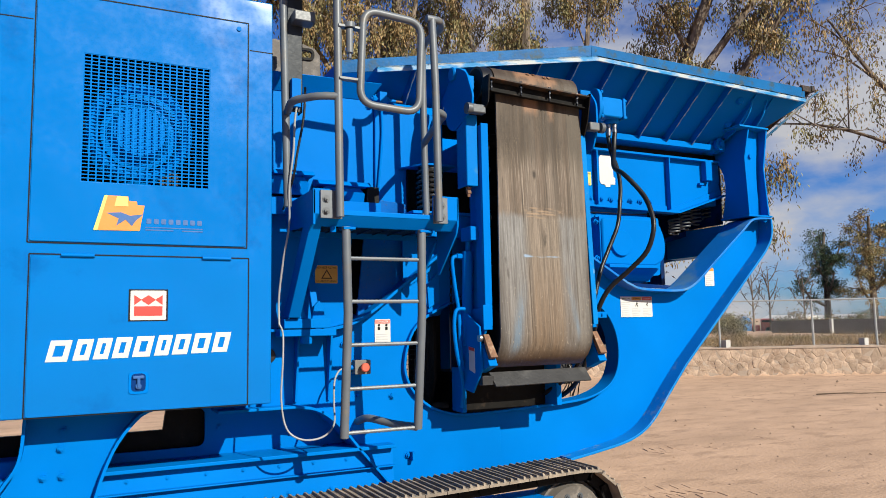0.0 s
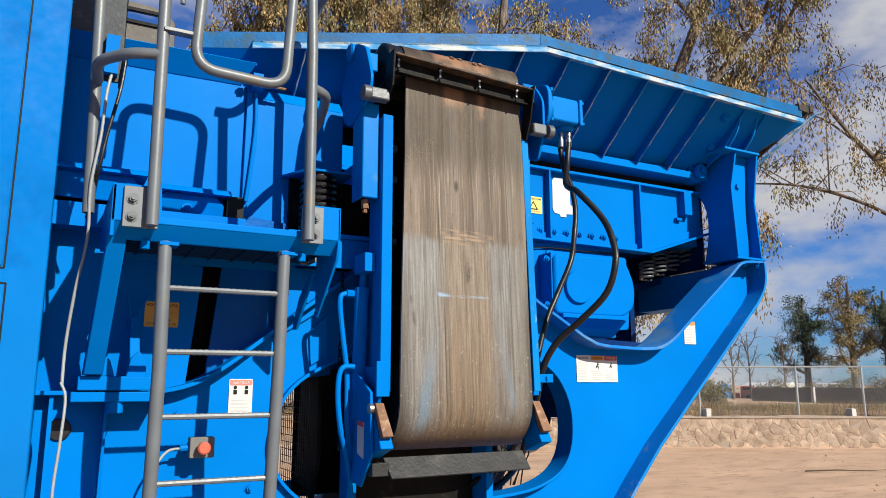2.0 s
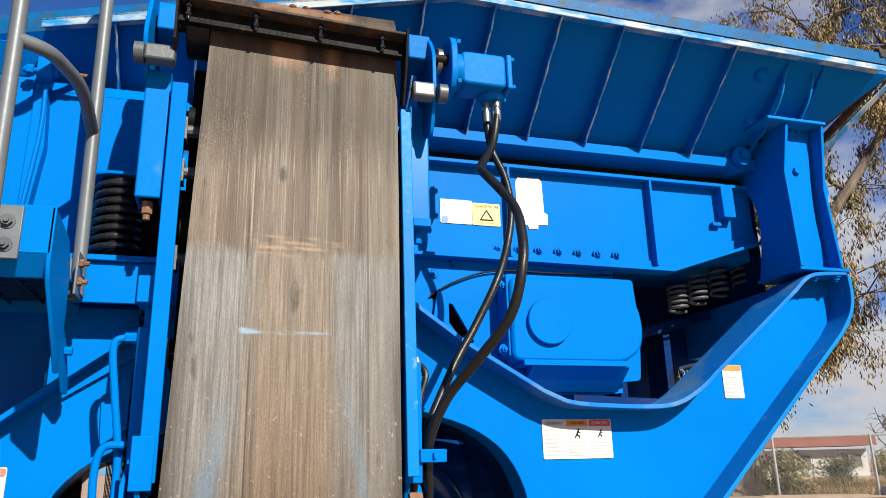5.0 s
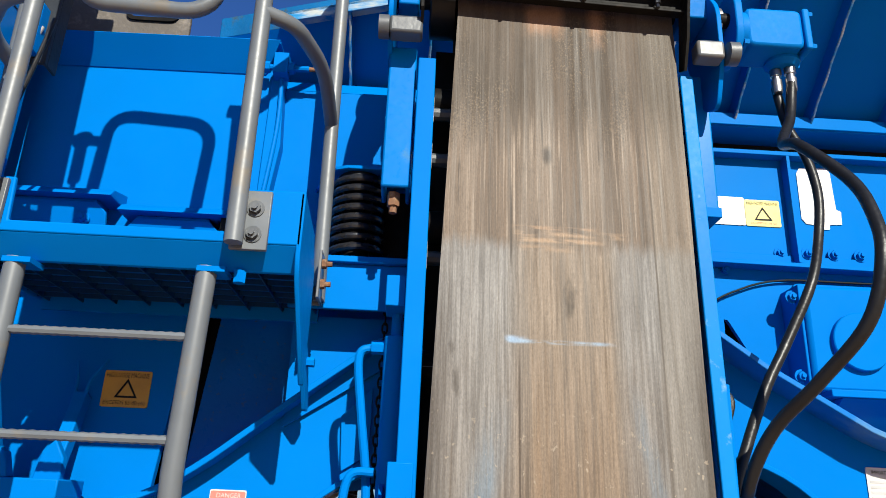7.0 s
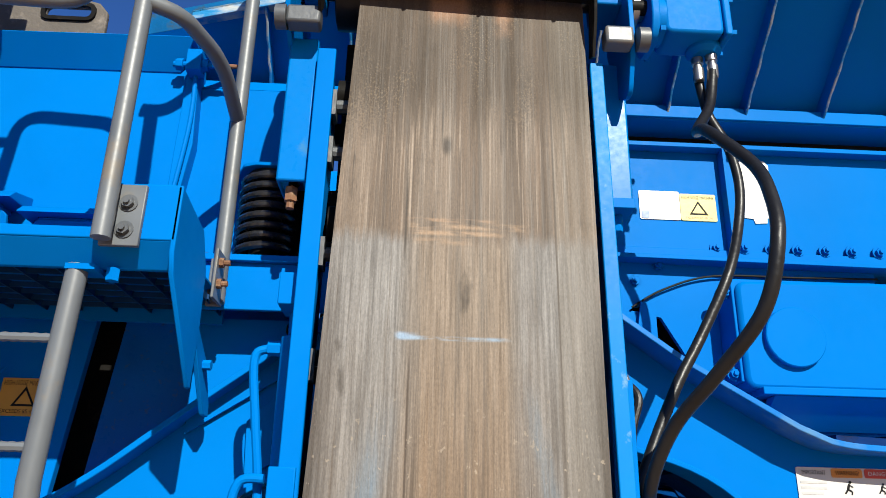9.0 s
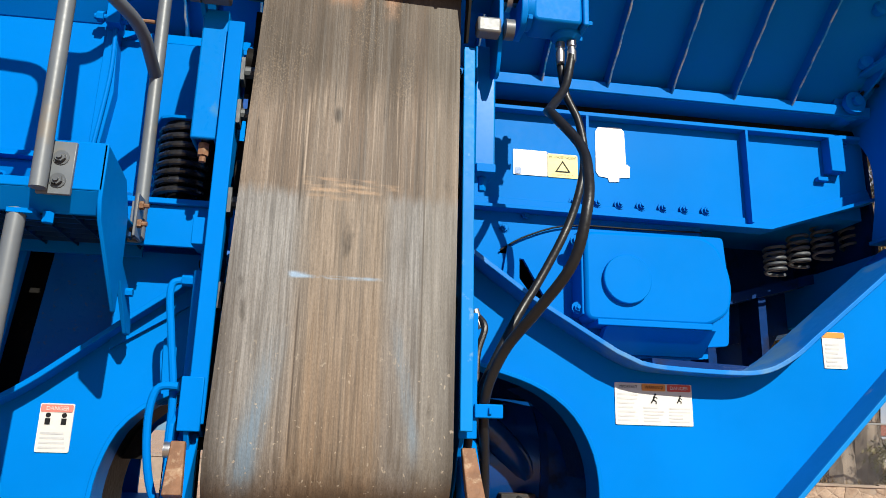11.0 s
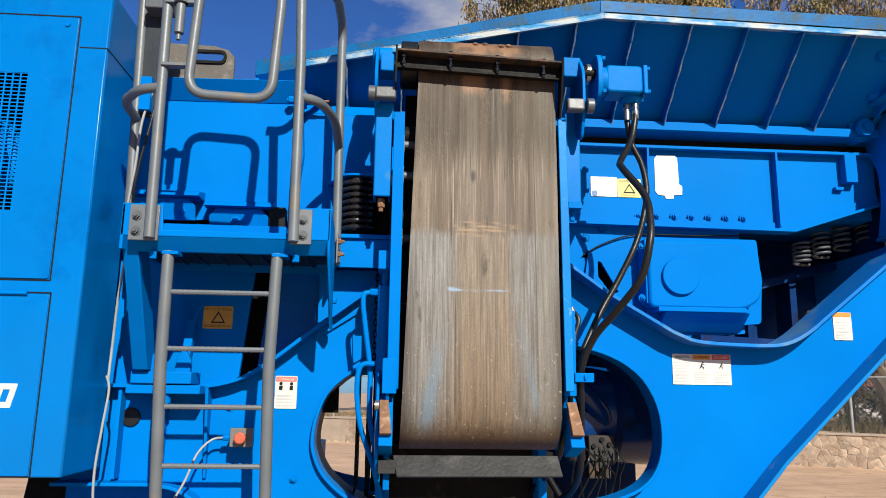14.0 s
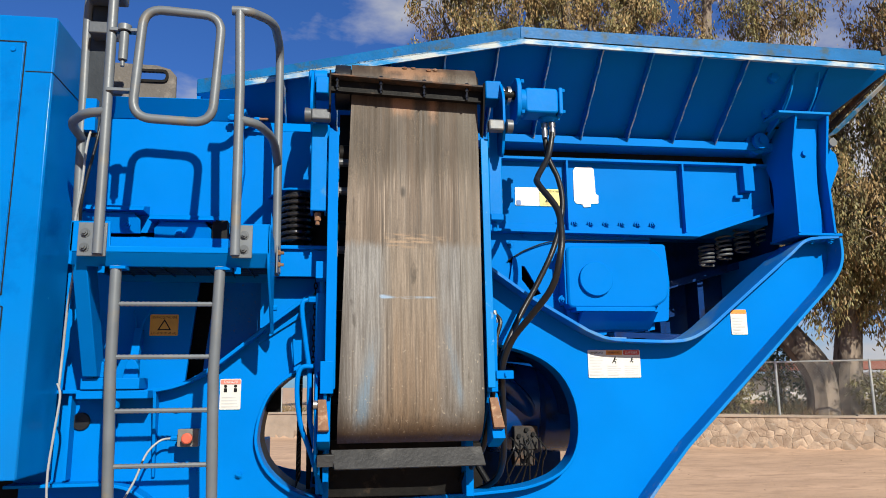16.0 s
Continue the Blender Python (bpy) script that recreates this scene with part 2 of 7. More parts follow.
def belt_material():
    """Worn conveyor rubber: long streaks along the belt, dusty patches, splice marks and faint blue smears."""
    m = bpy.data.materials.new("worn_conveyor_rubber")
    m.use_nodes = True
    n, l = m.node_tree.nodes, m.node_tree.links
    p = n["Principled BSDF"]
    geo = n.new("ShaderNodeNewGeometry")

    def noise_tex(scale, stretch, detail=5.0, offset=0.0, rough=0.5):
        mp = n.new("ShaderNodeMapping")
        mp.inputs["Scale"].default_value, mp.inputs["Location"].default_value = stretch, (offset, offset, offset)
        t = n.new("ShaderNodeTexNoise")
        t.inputs["Scale"].default_value, t.inputs["Detail"].default_value = scale, detail
        t.inputs["Roughness"].default_value = rough
        l.new(geo.outputs["Position"], mp.inputs["Vector"])
        l.new(mp.outputs["Vector"], t.inputs["Vector"])
        return t.outputs["Fac"]

    def remap(value, a, b, c=0.0, d=1.0):
        r = n.new("ShaderNodeMapRange")
        for k, v in zip(("From Min", "From Max", "To Min", "To Max"), (a, b, c, d)):
            r.inputs[k].default_value = v
        l.new(value, r.inputs["Value"])
        return r.outputs["Result"]

    def blend(fac, a, b):
        x = n.new("ShaderNodeMix")
        x.data_type = "RGBA"
        l.new(fac, x.inputs["Factor"])
        for key, v in (("A", a), ("B", b)):
            if isinstance(v, tuple):
                x.inputs[key].default_value = (*v, 1)
            else:
                l.new(v, x.inputs[key])
        return x.outputs["Result"]

    def times(a, b):
        x = n.new("ShaderNodeMath")
        x.operation = "MULTIPLY"
        l.new(a, x.inputs[0])
        l.new(b, x.inputs[1])
        return x.outputs[0]

    def span(v, a, b, c, d):
        return times(remap(v, a, b), remap(v, d, c))

    sep = n.new("ShaderNodeSeparateXYZ")
    l.new(geo.outputs["Position"], sep.inputs["Vector"])
    X, Z = sep.outputs["X"], sep.outputs["Z"]
    streak = noise_tex(70, (1, 0.3, 0.01), 4, 0, 0.7)
    band = noise_tex(17, (1, 0.3, 0.006), 2, 9.0, 0.55)
    wisp = noise_tex(30, (1, 0.3, 0.035), 6, 3.1, 0.7)
    cloudy = noise_tex(4.5, (2.4, 1, 0.3), 7, 7.7, 0.68)
    hair = noise_tex(190, (1, 0.3, 0.005), 1.0, 4.4, 0.6)
    # ragged heights at which the wear changes
    def ragged(amount, seed):
        r = n.new("ShaderNodeMath")
        r.operation = "MULTIPLY_ADD"
        l.new(noise_tex(45, (1, 0.3, 0.05), 4, seed, 0.7), r.inputs[0])
        r.inputs[1].default_value = amount
        l.new(Z, r.inputs[2])
        return r.outputs[0]
    high, tide, low = ragged(0.3, 21.0), ragged(0.12, 23.0), ragged(0.05, 25.0)
    col = blend(remap(streak, 0.36, 0.64), (0.115, 0.089, 0.066), (0.188, 0.147, 0.113))
    col = blend(remap(band, 0.5, 0.57, 0, 0.62), col, (0.225, 0.185, 0.148))
    col = blend(remap(band, 0.47, 0.39, 0, 0.7), col, (0.09, 0.07, 0.052))
    col = blend(remap(cloudy, 0.45, 0.6, 0, 0.4), col, (0.12, 0.098, 0.077))
    # mottled, pitted upper part
    upper = remap(high, 2.72, 2.9)
    col = blend(times(upper, remap(cloudy, 0.36, 0.58, 0.5, 0.95)), col, (0.078, 0.059, 0.04))
    pit_where = times(remap(high, 2.66, 2.84), remap(noise_tex(5.5, (1.7, 1, 0.55), 4, 29.0), 0.48, 0.6))
    col = blend(times(pit_where, remap(noise_tex(210, (1, 1, 0.75), 3, 27.0), 0.5, 0.62, 0, 0.6)), col, (0.068, 0.052, 0.035))
    col = blend(times(pit_where, remap(noise_tex(210, (1, 1, 0.75), 3, 27.0), 0.44, 0.36, 0, 0.45)), col, (0.22, 0.175, 0.12))
    # pale scratches in the middle stretch
    middle = times(remap(high, 2.88, 2.76), remap(tide, 2.3, 2.4))
    col = blend(times(middle, remap(hair, 0.56, 0.7, 0, 0.6)), col, (0.3, 0.255, 0.21))
    col = blend(times(middle, remap(wisp, 0.45, 0.36, 0, 0.85)), col, (0.06, 0.046, 0.035))
    # pale grey polished part below the tide line, warm in the middle
    under = remap(tide, 2.385, 2.345)
    grain = noise_tex(110, (1, 0.5, 0.022), 4, 14.0, 0.72)
    sides = span(X, 2.70, 2.76, 2.96, 3.0)
    pale = blend(remap(grain, 0.36, 0.66), (0.155, 0.148, 0.14), (0.262, 0.254, 0.243))
    warm = blend(remap(grain, 0.36, 0.68), (0.16, 0.13, 0.1), (0.285, 0.24, 0.195))
    pale = blend(sides, pale, warm)
    pale = blend(remap(streak, 0.48, 0.36, 0, 0.55), pale, (0.12, 0.1, 0.08))
    col = blend(times(under, remap(noise_tex(3.0, (1.4, 1, 0.4), 4, 5.5), 0.3, 0.5, 0.55, 0.95)), col, pale)
    # brown worn middle from the crossing line down
    core = times(span(X, 2.6, 2.78, 2.9, 3.08), remap(low, 2.12, 1.62))
    brown = blend(remap(streak, 0.38, 0.62), (0.11, 0.076, 0.05), (0.24, 0.172, 0.115))
    brown = blend(remap(hair, 0.55, 0.68, 0, 0.45), brown, (0.27, 0.22, 0.165))
    col = blend(times(core, remap(cloudy, 0.3, 0.6, 0.95, 0.55)), col, brown)
    # lower bend of the belt: its shade is mixed into the colour
    foot = remap(Z, 1.75, 1.4, 0, 0.55)
    col = blend(times(foot, remap(cloudy, 0.4, 0.6, 0.4, 1.0)), col, (0.12, 0.1, 0.08))
    # separate strip along one edge, and two long grooves
    col = blend(remap(X, 3.088, 3.092, 0, 0.3), col, (0.2, 0.18, 0.15))
    for gx, z0, z1, tone in ((2.722, 2.3, 2.66, (0.33, 0.28, 0.23)), (2.714, 2.2, 2.5, (0.06, 0.048, 0.036)), (3.09, 1.6, 3.0, (0.09, 0.075, 0.06)), (2.8, 2.55, 2.75, (0.06, 0.048, 0.036)), (2.735, 1.5, 2.05, (0.075, 0.055, 0.04))):
        col = blend(times(times(span(X, gx - 0.004, gx - 0.001, gx + 0.001, gx + 0.004), span(Z, z0, z0 + 0.08, z1 - 0.08, z1)), remap(wisp, 0.3, 0.5, 0.3, 0.8)), col, tone)
    # darker along both edges of the lower half, browner at the bottom
    rims = remap(X, 2.575, 2.53)
    col = blend(times(times(rims, remap(Z, 2.3, 1.9)), remap(wisp, 0.3, 0.6, 0.35, 0.8)), col, (0.085, 0.072, 0.06))
    rims = remap(X, 3.13, 3.18)
    col = blend(times(times(rims, remap(Z, 2.3, 1.9)), remap(wisp, 0.3, 0.6, 0.35, 0.8)), col, (0.085, 0.072, 0.06))
    col = blend(times(remap(low, 1.52, 1.44), remap(wisp, 0.3, 0.6, 0.4, 0.75)), col, (0.12, 0.08, 0.052))
    # dark spot under the pitted part
    spot = n.new("ShaderNodeVectorMath")
    spot.operation = "DISTANCE"
    sq = n.new("ShaderNodeMapping")
    sq.inputs["Scale"].default_value = (1, 0, 0.5)
    l.new(geo.outputs["Position"], sq.inputs["Vector"])
    l.new(sq.outputs["Vector"], spot.inputs[0])
    spot.inputs[1].default_value = (2.813, 0, 1.285)
    col = blend(times(remap(spot.outputs["Value"], 0.018, 0.006), remap(wisp, 0.35, 0.55, 0.4, 0.9)), col, (0.06, 0.045, 0.032))
    # rusty splice marks and the pale blue crossing line
    wob = noise_tex(14, (1, 1, 4), 4, 2.2)
    for zc, tone, x0, x1, most, half in ((2.352, (0.34, 0.24, 0.16), 2.71, 2.95, 0.55, 0.008), (2.337, (0.38, 0.28, 0.19), 2.715, 3.03, 0.5, 0.012), (2.318, (0.34, 0.25, 0.17), 2.72, 2.97, 0.65, 0.009), (2.295, (0.3, 0.22, 0.15), 2.73, 2.9, 0.5, 0.012), (2.046, (0.24, 0.3, 0.36), 2.70, 2.98, 0.85, 0.007), (2.05, (0.25, 0.32, 0.4), 2.695, 2.76, 0.9, 0.013), (2.06, (0.24, 0.2, 0.16), 2.95, 3.04, 0.5, 0.004)):
        line = times(span(Z, zc - half, zc - half * 0.3, zc + half * 0.3, zc + half), span(X, x0, x0 + 0.015, x1 - 0.04, x1))
        col = blend(times(line, remap(wob, 0.4, 0.56, 0, most)), col, tone)
    # faint blue paint smears near the foot
    rag = remap(noise_tex(12, (2.5, 1, 0.2), 6, 12.3, 0.7), 0.36, 0.6, 0.15, 0.8)
    tilt2 = n.new("ShaderNodeMath")
    tilt2.operation = "MULTIPLY_ADD"
    l.new(Z, tilt2.inputs[0])
    tilt2.inputs[1].default_value = -0.16
    l.new(X, tilt2.inputs[2])
    tilt3 = n.new("ShaderNodeMath")
    tilt3.operation = "MULTIPLY_ADD"
    l.new(Z, tilt3.inputs[0])
    tilt3.inputs[1].default_value = 0.17
    l.new(X, tilt3.inputs[2])
    col = blend(times(times(span(tilt2.outputs[0], 2.335, 2.362, 2.39, 2.425), span(Z, 1.42, 1.5, 1.72, 1.92)), rag), col, (0.155, 0.205, 0.25))
    col = blend(times(times(span(tilt3.outputs[0], 3.315, 3.335, 3.35, 3.37), span(Z, 1.5, 1.6, 1.8, 1.97)), times(rag, rag)), col, (0.165, 0.205, 0.24))
    # dust crumbs low down, spots, and rust round the rivets at the head
    col = blend(times(remap(noise_tex(80, (1, 1, 0.8), 2, 51.0), 0.67, 0.72, 0, 0.75), remap(Z, 2.0, 1.7)), col, (0.33, 0.285, 0.23))
    col = blend(remap(noise_tex(14, (1, 1, 0.35), 5, 20.1), 0.66, 0.74, 0, 0.6), col, (0.05, 0.04, 0.03))
    edge = ragged(0.08, 37.0)
    for x0, x1, zc in ((2.74, 2.88, 2.985), (2.93, 3.0, 2.96), (2.7, 3.05, 3.19)):
        col = blend(times(times(span(X, x0, x0 + 0.03, x1 - 0.03, x1), remap(edge, zc, zc + 0.06)), remap(noise_tex(9, (1, 1, 1.0), 5, 31.0), 0.36, 0.5, 0.2, 0.8)), col, (0.28, 0.175, 0.11))
    col = blend(times(remap(Z, 3.16, 3.2), remap(noise_tex(7, (1, 1, 1), 5, 33.0), 0.42, 0.56, 0.1, 0.7)), col, (0.075, 0.055, 0.042))
    deep = n.new("ShaderNodeGamma")
    deep.inputs["Gamma"].default_value = 1.35
    l.new(col, deep.inputs["Color"])
    fine = n.new("ShaderNodeHueSaturation")
    l.new(deep.outputs["Color"], fine.inputs["Color"])
    fine.inputs["Saturation"].default_value = 0.98
    l.new(remap(noise_tex(260, (1, 1, 0.45), 3, 83.0, 0.7), 0.3, 0.7, 0.98, 1.42), fine.inputs["Value"])
    col = fine.outputs["Color"]
    l.new(col, p.inputs["Base Color"])
    l.new(remap(streak, 0.3, 0.7, 0.45, 0.7), p.inputs["Roughness"])
    p.inputs["Specular IOR Level"].default_value = 0.22
    b = n.new("ShaderNodeBump")
    b.inputs["Strength"].default_value, b.inputs["Distance"].default_value = 0.35, 0.004
    l.new(streak, b.inputs["Height"])
    l.new(b.outputs["Normal"], p.inputs["Normal"])
    return m


BELT = belt_material()
DIRT = mat("dry_packed_dirt", (0.425, 0.282, 0.19), rough=0.9, vary=0.14, scale=0.5, bump=0.75, bump_scale=16, grit=0.45, second=(0.33, 0.218, 0.147), amount=0.42, second_scale=1.6, stretch=(1, 2.2, 1), spec=0.1)
STONE = mat("rubble_stone", (0.335, 0.245, 0.175), rough=0.85, vary=0.25, scale=5, bump=1.0, bump_scale=22, second=(0.2523, 0.174, 0.1218), amount=0.4, second_scale=3.5, spec=0.15, each=0.2, grit=0.6)
MORTAR = mat("grey_mortar", (0.31, 0.242, 0.185), rough=0.9, vary=0.15, scale=3, bump=0.5, bump_scale=25, spec=0.2)
GALV = mat("galvanised_tube", (0.3045, 0.3045, 0.2923), rough=0.5, metal=0.4, vary=0.1, scale=5, bump=0.05)
DRY_GRASS = mat("dry_grass", (0.2, 0.125, 0.056), rough=0.9, vary=0.3, scale=0.9, bump=0.1, spec=0.1, island=0.45, second=(0.085, 0.075, 0.03), amount=0.55, second_scale=0.5)
BARK = mat("pale_eucalyptus_bark", (0.1583, 0.1248, 0.0974), rough=0.85, vary=0.35, scale=4, bump=0.9, bump_scale=16, second=(0.0609, 0.0457, 0.0353), amount=0.5, second_scale=3, stretch=(1, 1, 0.25), spec=0.2)
LEAF_OLIVE = mat("olive_leaves", (0.1522, 0.1305, 0.0505), rough=0.6, vary=0.3, scale=0.7, bump=0.05, spec=0.3, island=0.45)
LEAF_GREEN = mat("green_leaves", (0.042, 0.064, 0.031), rough=0.6, vary=0.3, scale=0.5, bump=0.05, spec=0.3, island=0.45)
LEAF_BROWN = mat("browning_leaves", (0.2175, 0.1436, 0.0592), rough=0.65, vary=0.3, scale=0.7, bump=0.05, spec=0.3, island=0.4)
DARK_SHEET = mat("dark_brown_sheeting", (0.056, 0.046, 0.041), rough=0.7, vary=0.2, scale=0.8, bump=0.1)
PALE_WALL = mat("pale_render_wall", (0.3654, 0.3471, 0.3167), rough=0.8, vary=0.08, scale=0.6, bump=0.1)
RED_BROWN = mat("red_brown_roof_edge", (0.1705, 0.0548, 0.0365), rough=0.8, vary=0.15, scale=0.8, bump=0.1)


# ---- shape helpers ----
WORLD_AT = {}


class Shape:
    """One mesh under way, in world metres."""

    def __init__(self):
        self.bm = bmesh.new()

    def hexa(self, c):
        v = [self.bm.verts.new(p) for p in c]
        for f in ((0, 3, 2, 1), (4, 5, 6, 7), (0, 1, 5, 4), (1, 2, 6, 5), (2, 3, 7, 6), (3, 0, 4, 7)):
            self.bm.faces.new([v[i] for i in f])
        return self

    def box(self, x0, x1, y0, y1, z0, z1):
        return self.hexa([(x0, y0, z0), (x1, y0, z0), (x1, y1, z0), (x0, y1, z0), (x0, y0, z1), (x1, y0, z1), (x1, y1, z1), (x0, y1, z1)])

    def beam(self, a, b, w, h, up=(0, 0, 1)):
        """A square bar from a to b: w across, h along up."""
        a, b, up = Vector(a), Vector(b), Vector(up)
        d = (b - a).normalized()
        side = d.cross(up).normalized() * w / 2
        top = side.cross(d).normalized() * h / 2
        return self.hexa([a - side - top, a + side - top, b + side - top, b - side - top, a - side + top, a + side + top, b + side + top, b - side + top])

    def plate(self, outer, y0, y1, holes=(), axis="y"):
        """A flat outline (two coordinates a point) given a thickness along axis, with holes through it."""
        def put(p, d):
            return {"y": (p[0], d, p[1]), "x": (d, p[0], p[1]), "z": (p[0], p[1], d)}[axis]
        edges = []
        for ring in (outer, *holes):
            v = [self.bm.verts.new(put(p, y0)) for p in ring]
            edges += [self.bm.edges.new((v[i], v[(i + 1) % len(v)])) for i in range(len(v))]
        made = bmesh.ops.triangle_fill(self.bm, edges=edges, use_beauty=True, use_dissolve=True)["geom"]
        faces = [g for g in made if isinstance(g, bmesh.types.BMFace)]
        grown = bmesh.ops.extrude_face_region(self.bm, geom=faces)["geom"]
        move = Vector(put((0, 0), y1)) - Vector(put((0, 0), y0))
        bmesh.ops.translate(self.bm, verts=[g for g in grown if isinstance(g, bmesh.types.BMVert)], vec=move)
        return self

    def strip(self, pts, y0, y1, t, closed=False):
        """A bent plate that follows a line of (x, z), t thick, from y0 to y1."""
        p = [Vector(q) for q in pts]
        k, rows = len(p), []
        for i in range(k):
            a = p[i - 1] if i or closed else p[i]
            b = p[(i + 1) % k] if i < k - 1 or closed else p[i]
            d = (b - a).normalized()
            o = Vector((-d.y, d.x)) * t / 2
            rows.append([self.bm.verts.new((q.x, y, q.y)) for q, y in ((p[i] + o, y0), (p[i] + o, y1), (p[i] - o, y1), (p[i] - o, y0))])
        for i in range(k if closed else k - 1):
            a, b = rows[i], rows[(i + 1) % k]
            for j in range(4):
                self.bm.faces.new((a[j], b[j], b[(j + 1) % 4], a[(j + 1) % 4]))
        if not closed:
            self.bm.faces.new(rows[0])
            self.bm.faces.new(rows[-1][::-1])
        return self

    def tube(self, pts, r, seg=10, radii=None):
        """A round bar along a line of points."""
        p = [Vector(q) for q in pts]
        rings, side = [], None
        for i in range(len(p)):
            d = (p[min(i + 1, len(p) - 1)] - p[max(i - 1, 0)]).normalized()
            if side is None:
                side = d.orthogonal().normalized()
            side = (side - d * side.dot(d)).normalized()
            up = d.cross(side)
            rad = radii[i] if radii else r
            rings.append([self.bm.verts.new(p[i] + rad * (math.cos(a) * side + math.sin(a) * up)) for a in (2 * math.pi * j / seg for j in range(seg))])
        for a, b in zip(rings, rings[1:]):
            for j in range(seg):
                self.bm.faces.new((a[j], a[(j + 1) % seg], b[(j + 1) % seg], b[j]))
        self.bm.faces.new(rings[0][::-1])
        self.bm.faces.new(rings[-1])
        return self

    def loop_tube(self, pts, r, seg=10):
        """A round bar that closes on itself."""
        p = [Vector(q) for q in pts]
        k, rings = len(p), []
        normal = (p[1] - p[0]).cross(p[k // 3] - p[0]).normalized()
        for i in range(k):
            d = (p[(i + 1) % k] - p[i - 1]).normalized()
            side = d.cross(normal)
            rings.append([self.bm.verts.new(p[i] + r * (math.cos(a) * side + math.sin(a) * normal)) for a in (2 * math.pi * j / seg for j in range(seg))])
        for i in range(k):
            a, b = rings[i], rings[(i + 1) % k]
            for j in range(seg):
                self.bm.faces.new((a[j], a[(j + 1) % seg], b[(j + 1) % seg], b[j]))
        return self

    def cyl(self, a, b, r, seg=20):
        return self.tube([a, b], r, seg)

    def turned(self, a, b, profile, seg=24):
        """A lathe shape from a to b: profile holds (share of the way, radius)."""
        a, b = Vector(a), Vector(b)
        return self.tube([a.lerp(b, s) for s, _ in profile], 0, seg, [q for _, q in profile])


def finish(sh, name, material, bevel=0.0):
    """Mesh object of a shape, its origin at its middle."""
    bm = sh.bm
    bmesh.ops.recalc_face_normals(bm, faces=bm.faces)
    co = [v.co for v in bm.verts]
    mid = Vector([(min(c[i] for c in co) + max(c[i] for c in co)) / 2 for i in range(3)])
    bmesh.ops.translate(bm, verts=bm.verts, vec=-mid)
    me = bpy.data.meshes.new(name)
    bm.to_mesh(me)
    bm.free()
    me.materials.append(material)
    me.polygons.foreach_set("use_smooth", [True] * len(me.polygons))
    me.set_sharp_from_angle(angle=radians(34))
    ob = new(name, me)
    if bevel:
        b = ob.modifiers.new("edge", "BEVEL")
        b.width, b.segments, b.limit_method, b.angle_limit = bevel, 2, "ANGLE", radians(38)
    ob.location = mid
    WORLD_AT[ob] = mid
    return ob


def holder(parent):
    """The part that may carry a sub-part: thing > part > sub-part and no deeper."""
    while parent.parent and parent.parent.parent:
        parent = parent.parent
    return parent


def part(name, sh, material, parent, label="", bevel=0.0):
    ob = finish(sh, name, material, bevel)
    parent = holder(parent)
    ob.parent = parent
    ob.location = WORLD_AT[ob] - WORLD_AT[parent]
    return tagged(ob, label)


def piece(name, mesh, parent, at, turn=None):
    """One of many alike parts on a shared mesh."""
    ob = new(name, mesh)
    parent = holder(parent)
    ob.parent = parent
    m = Matrix.Translation(Vector(at) - WORLD_AT[parent])
    ob.matrix_basis = m @ turn if turn else m
    WORLD_AT[ob] = Vector(at)
    return ob


def thing(name, at, label, category, group="", kind=""):
    ob = new(name)
    ob.location = at
    ob.empty_display_size = 0.3
    WORLD_AT[ob] = Vector(at)
    return tagged(ob, label, category, group, kind)


def spline(pts, n=6, closed=False):
    """A smooth line through points of two or three coordinates."""
    k, out = len(pts), []
    for i in range(k if closed else k - 1):
        if closed:
            a, b, c, d = (pts[(i + j) % k] for j in (-1, 0, 1, 2))
        else:
            a, b, c, d = pts[max(i - 1, 0)], pts[i], pts[i + 1], pts[min(i + 2, k - 1)]
        for s in range(n):
            t = s / n
            out.append(tuple(0.5 * (2 * q + (r - p) * t + (2 * p - 5 * q + 4 * r - w) * t * t + (3 * q - p - 3 * r + w) * t ** 3) for p, q, r, w in zip(a, b, c, d)))
    if not closed:
        out.append(tuple(pts[-1]))
    return out


def rounded(pts, radius, n=5, closed=False):
    """A line of points with its corners rounded."""
    v, out = [Vector(p) for p in pts], []
    k = len(v)
    for i in range(k):
        if not closed and i in (0, k - 1):
            out.append(v[i])
            continue
        a, b, c = v[i - 1], v[i], v[(i + 1) % k]
        r = min(radius, (a - b).length * 0.48, (c - b).length * 0.48)
        s, e = b + (a - b).normalized() * r, b + (c - b).normalized() * r
        out += [(1 - t) ** 2 * s + 2 * t * (1 - t) * b + t * t * e for t in (j / n for j in range(n + 1))]
    return [tuple(p) for p in out]


def round_rect(x0, x1, z0, z1, r, n=5):
    return rounded([(x0, z0), (x1, z0), (x1, z1), (x0, z1)], r, n, True)


def circle(x, z, r, n=32):
    return [(x + r * math.cos(2 * math.pi * i / n), z + r * math.sin(2 * math.pi * i / n)) for i in range(n)]


def shared(sh, material):
    """A mesh for many pieces, about the origin."""
    bmesh.ops.recalc_face_normals(sh.bm, faces=sh.bm.faces)
    me = bpy.data.meshes.new("shared")
    sh.bm.to_mesh(me)
    sh.bm.free()
    me.materials.append(material)
    me.polygons.foreach_set("use_smooth", [True] * len(me.polygons))
    me.set_sharp_from_angle(angle=radians(34))
    return me


def bolt_mesh(r, h, material):
    s = Shape().cyl((0, 0.002, 0), (0, -0.003, 0), r * 1.5, 14)
    s.cyl((0, -0.003, 0), (0, -h, 0), r, 6)
    s.cyl((0, -h, 0), (0, -h * 1.5, 0), r * 0.5, 8)
    return shared(s, material)


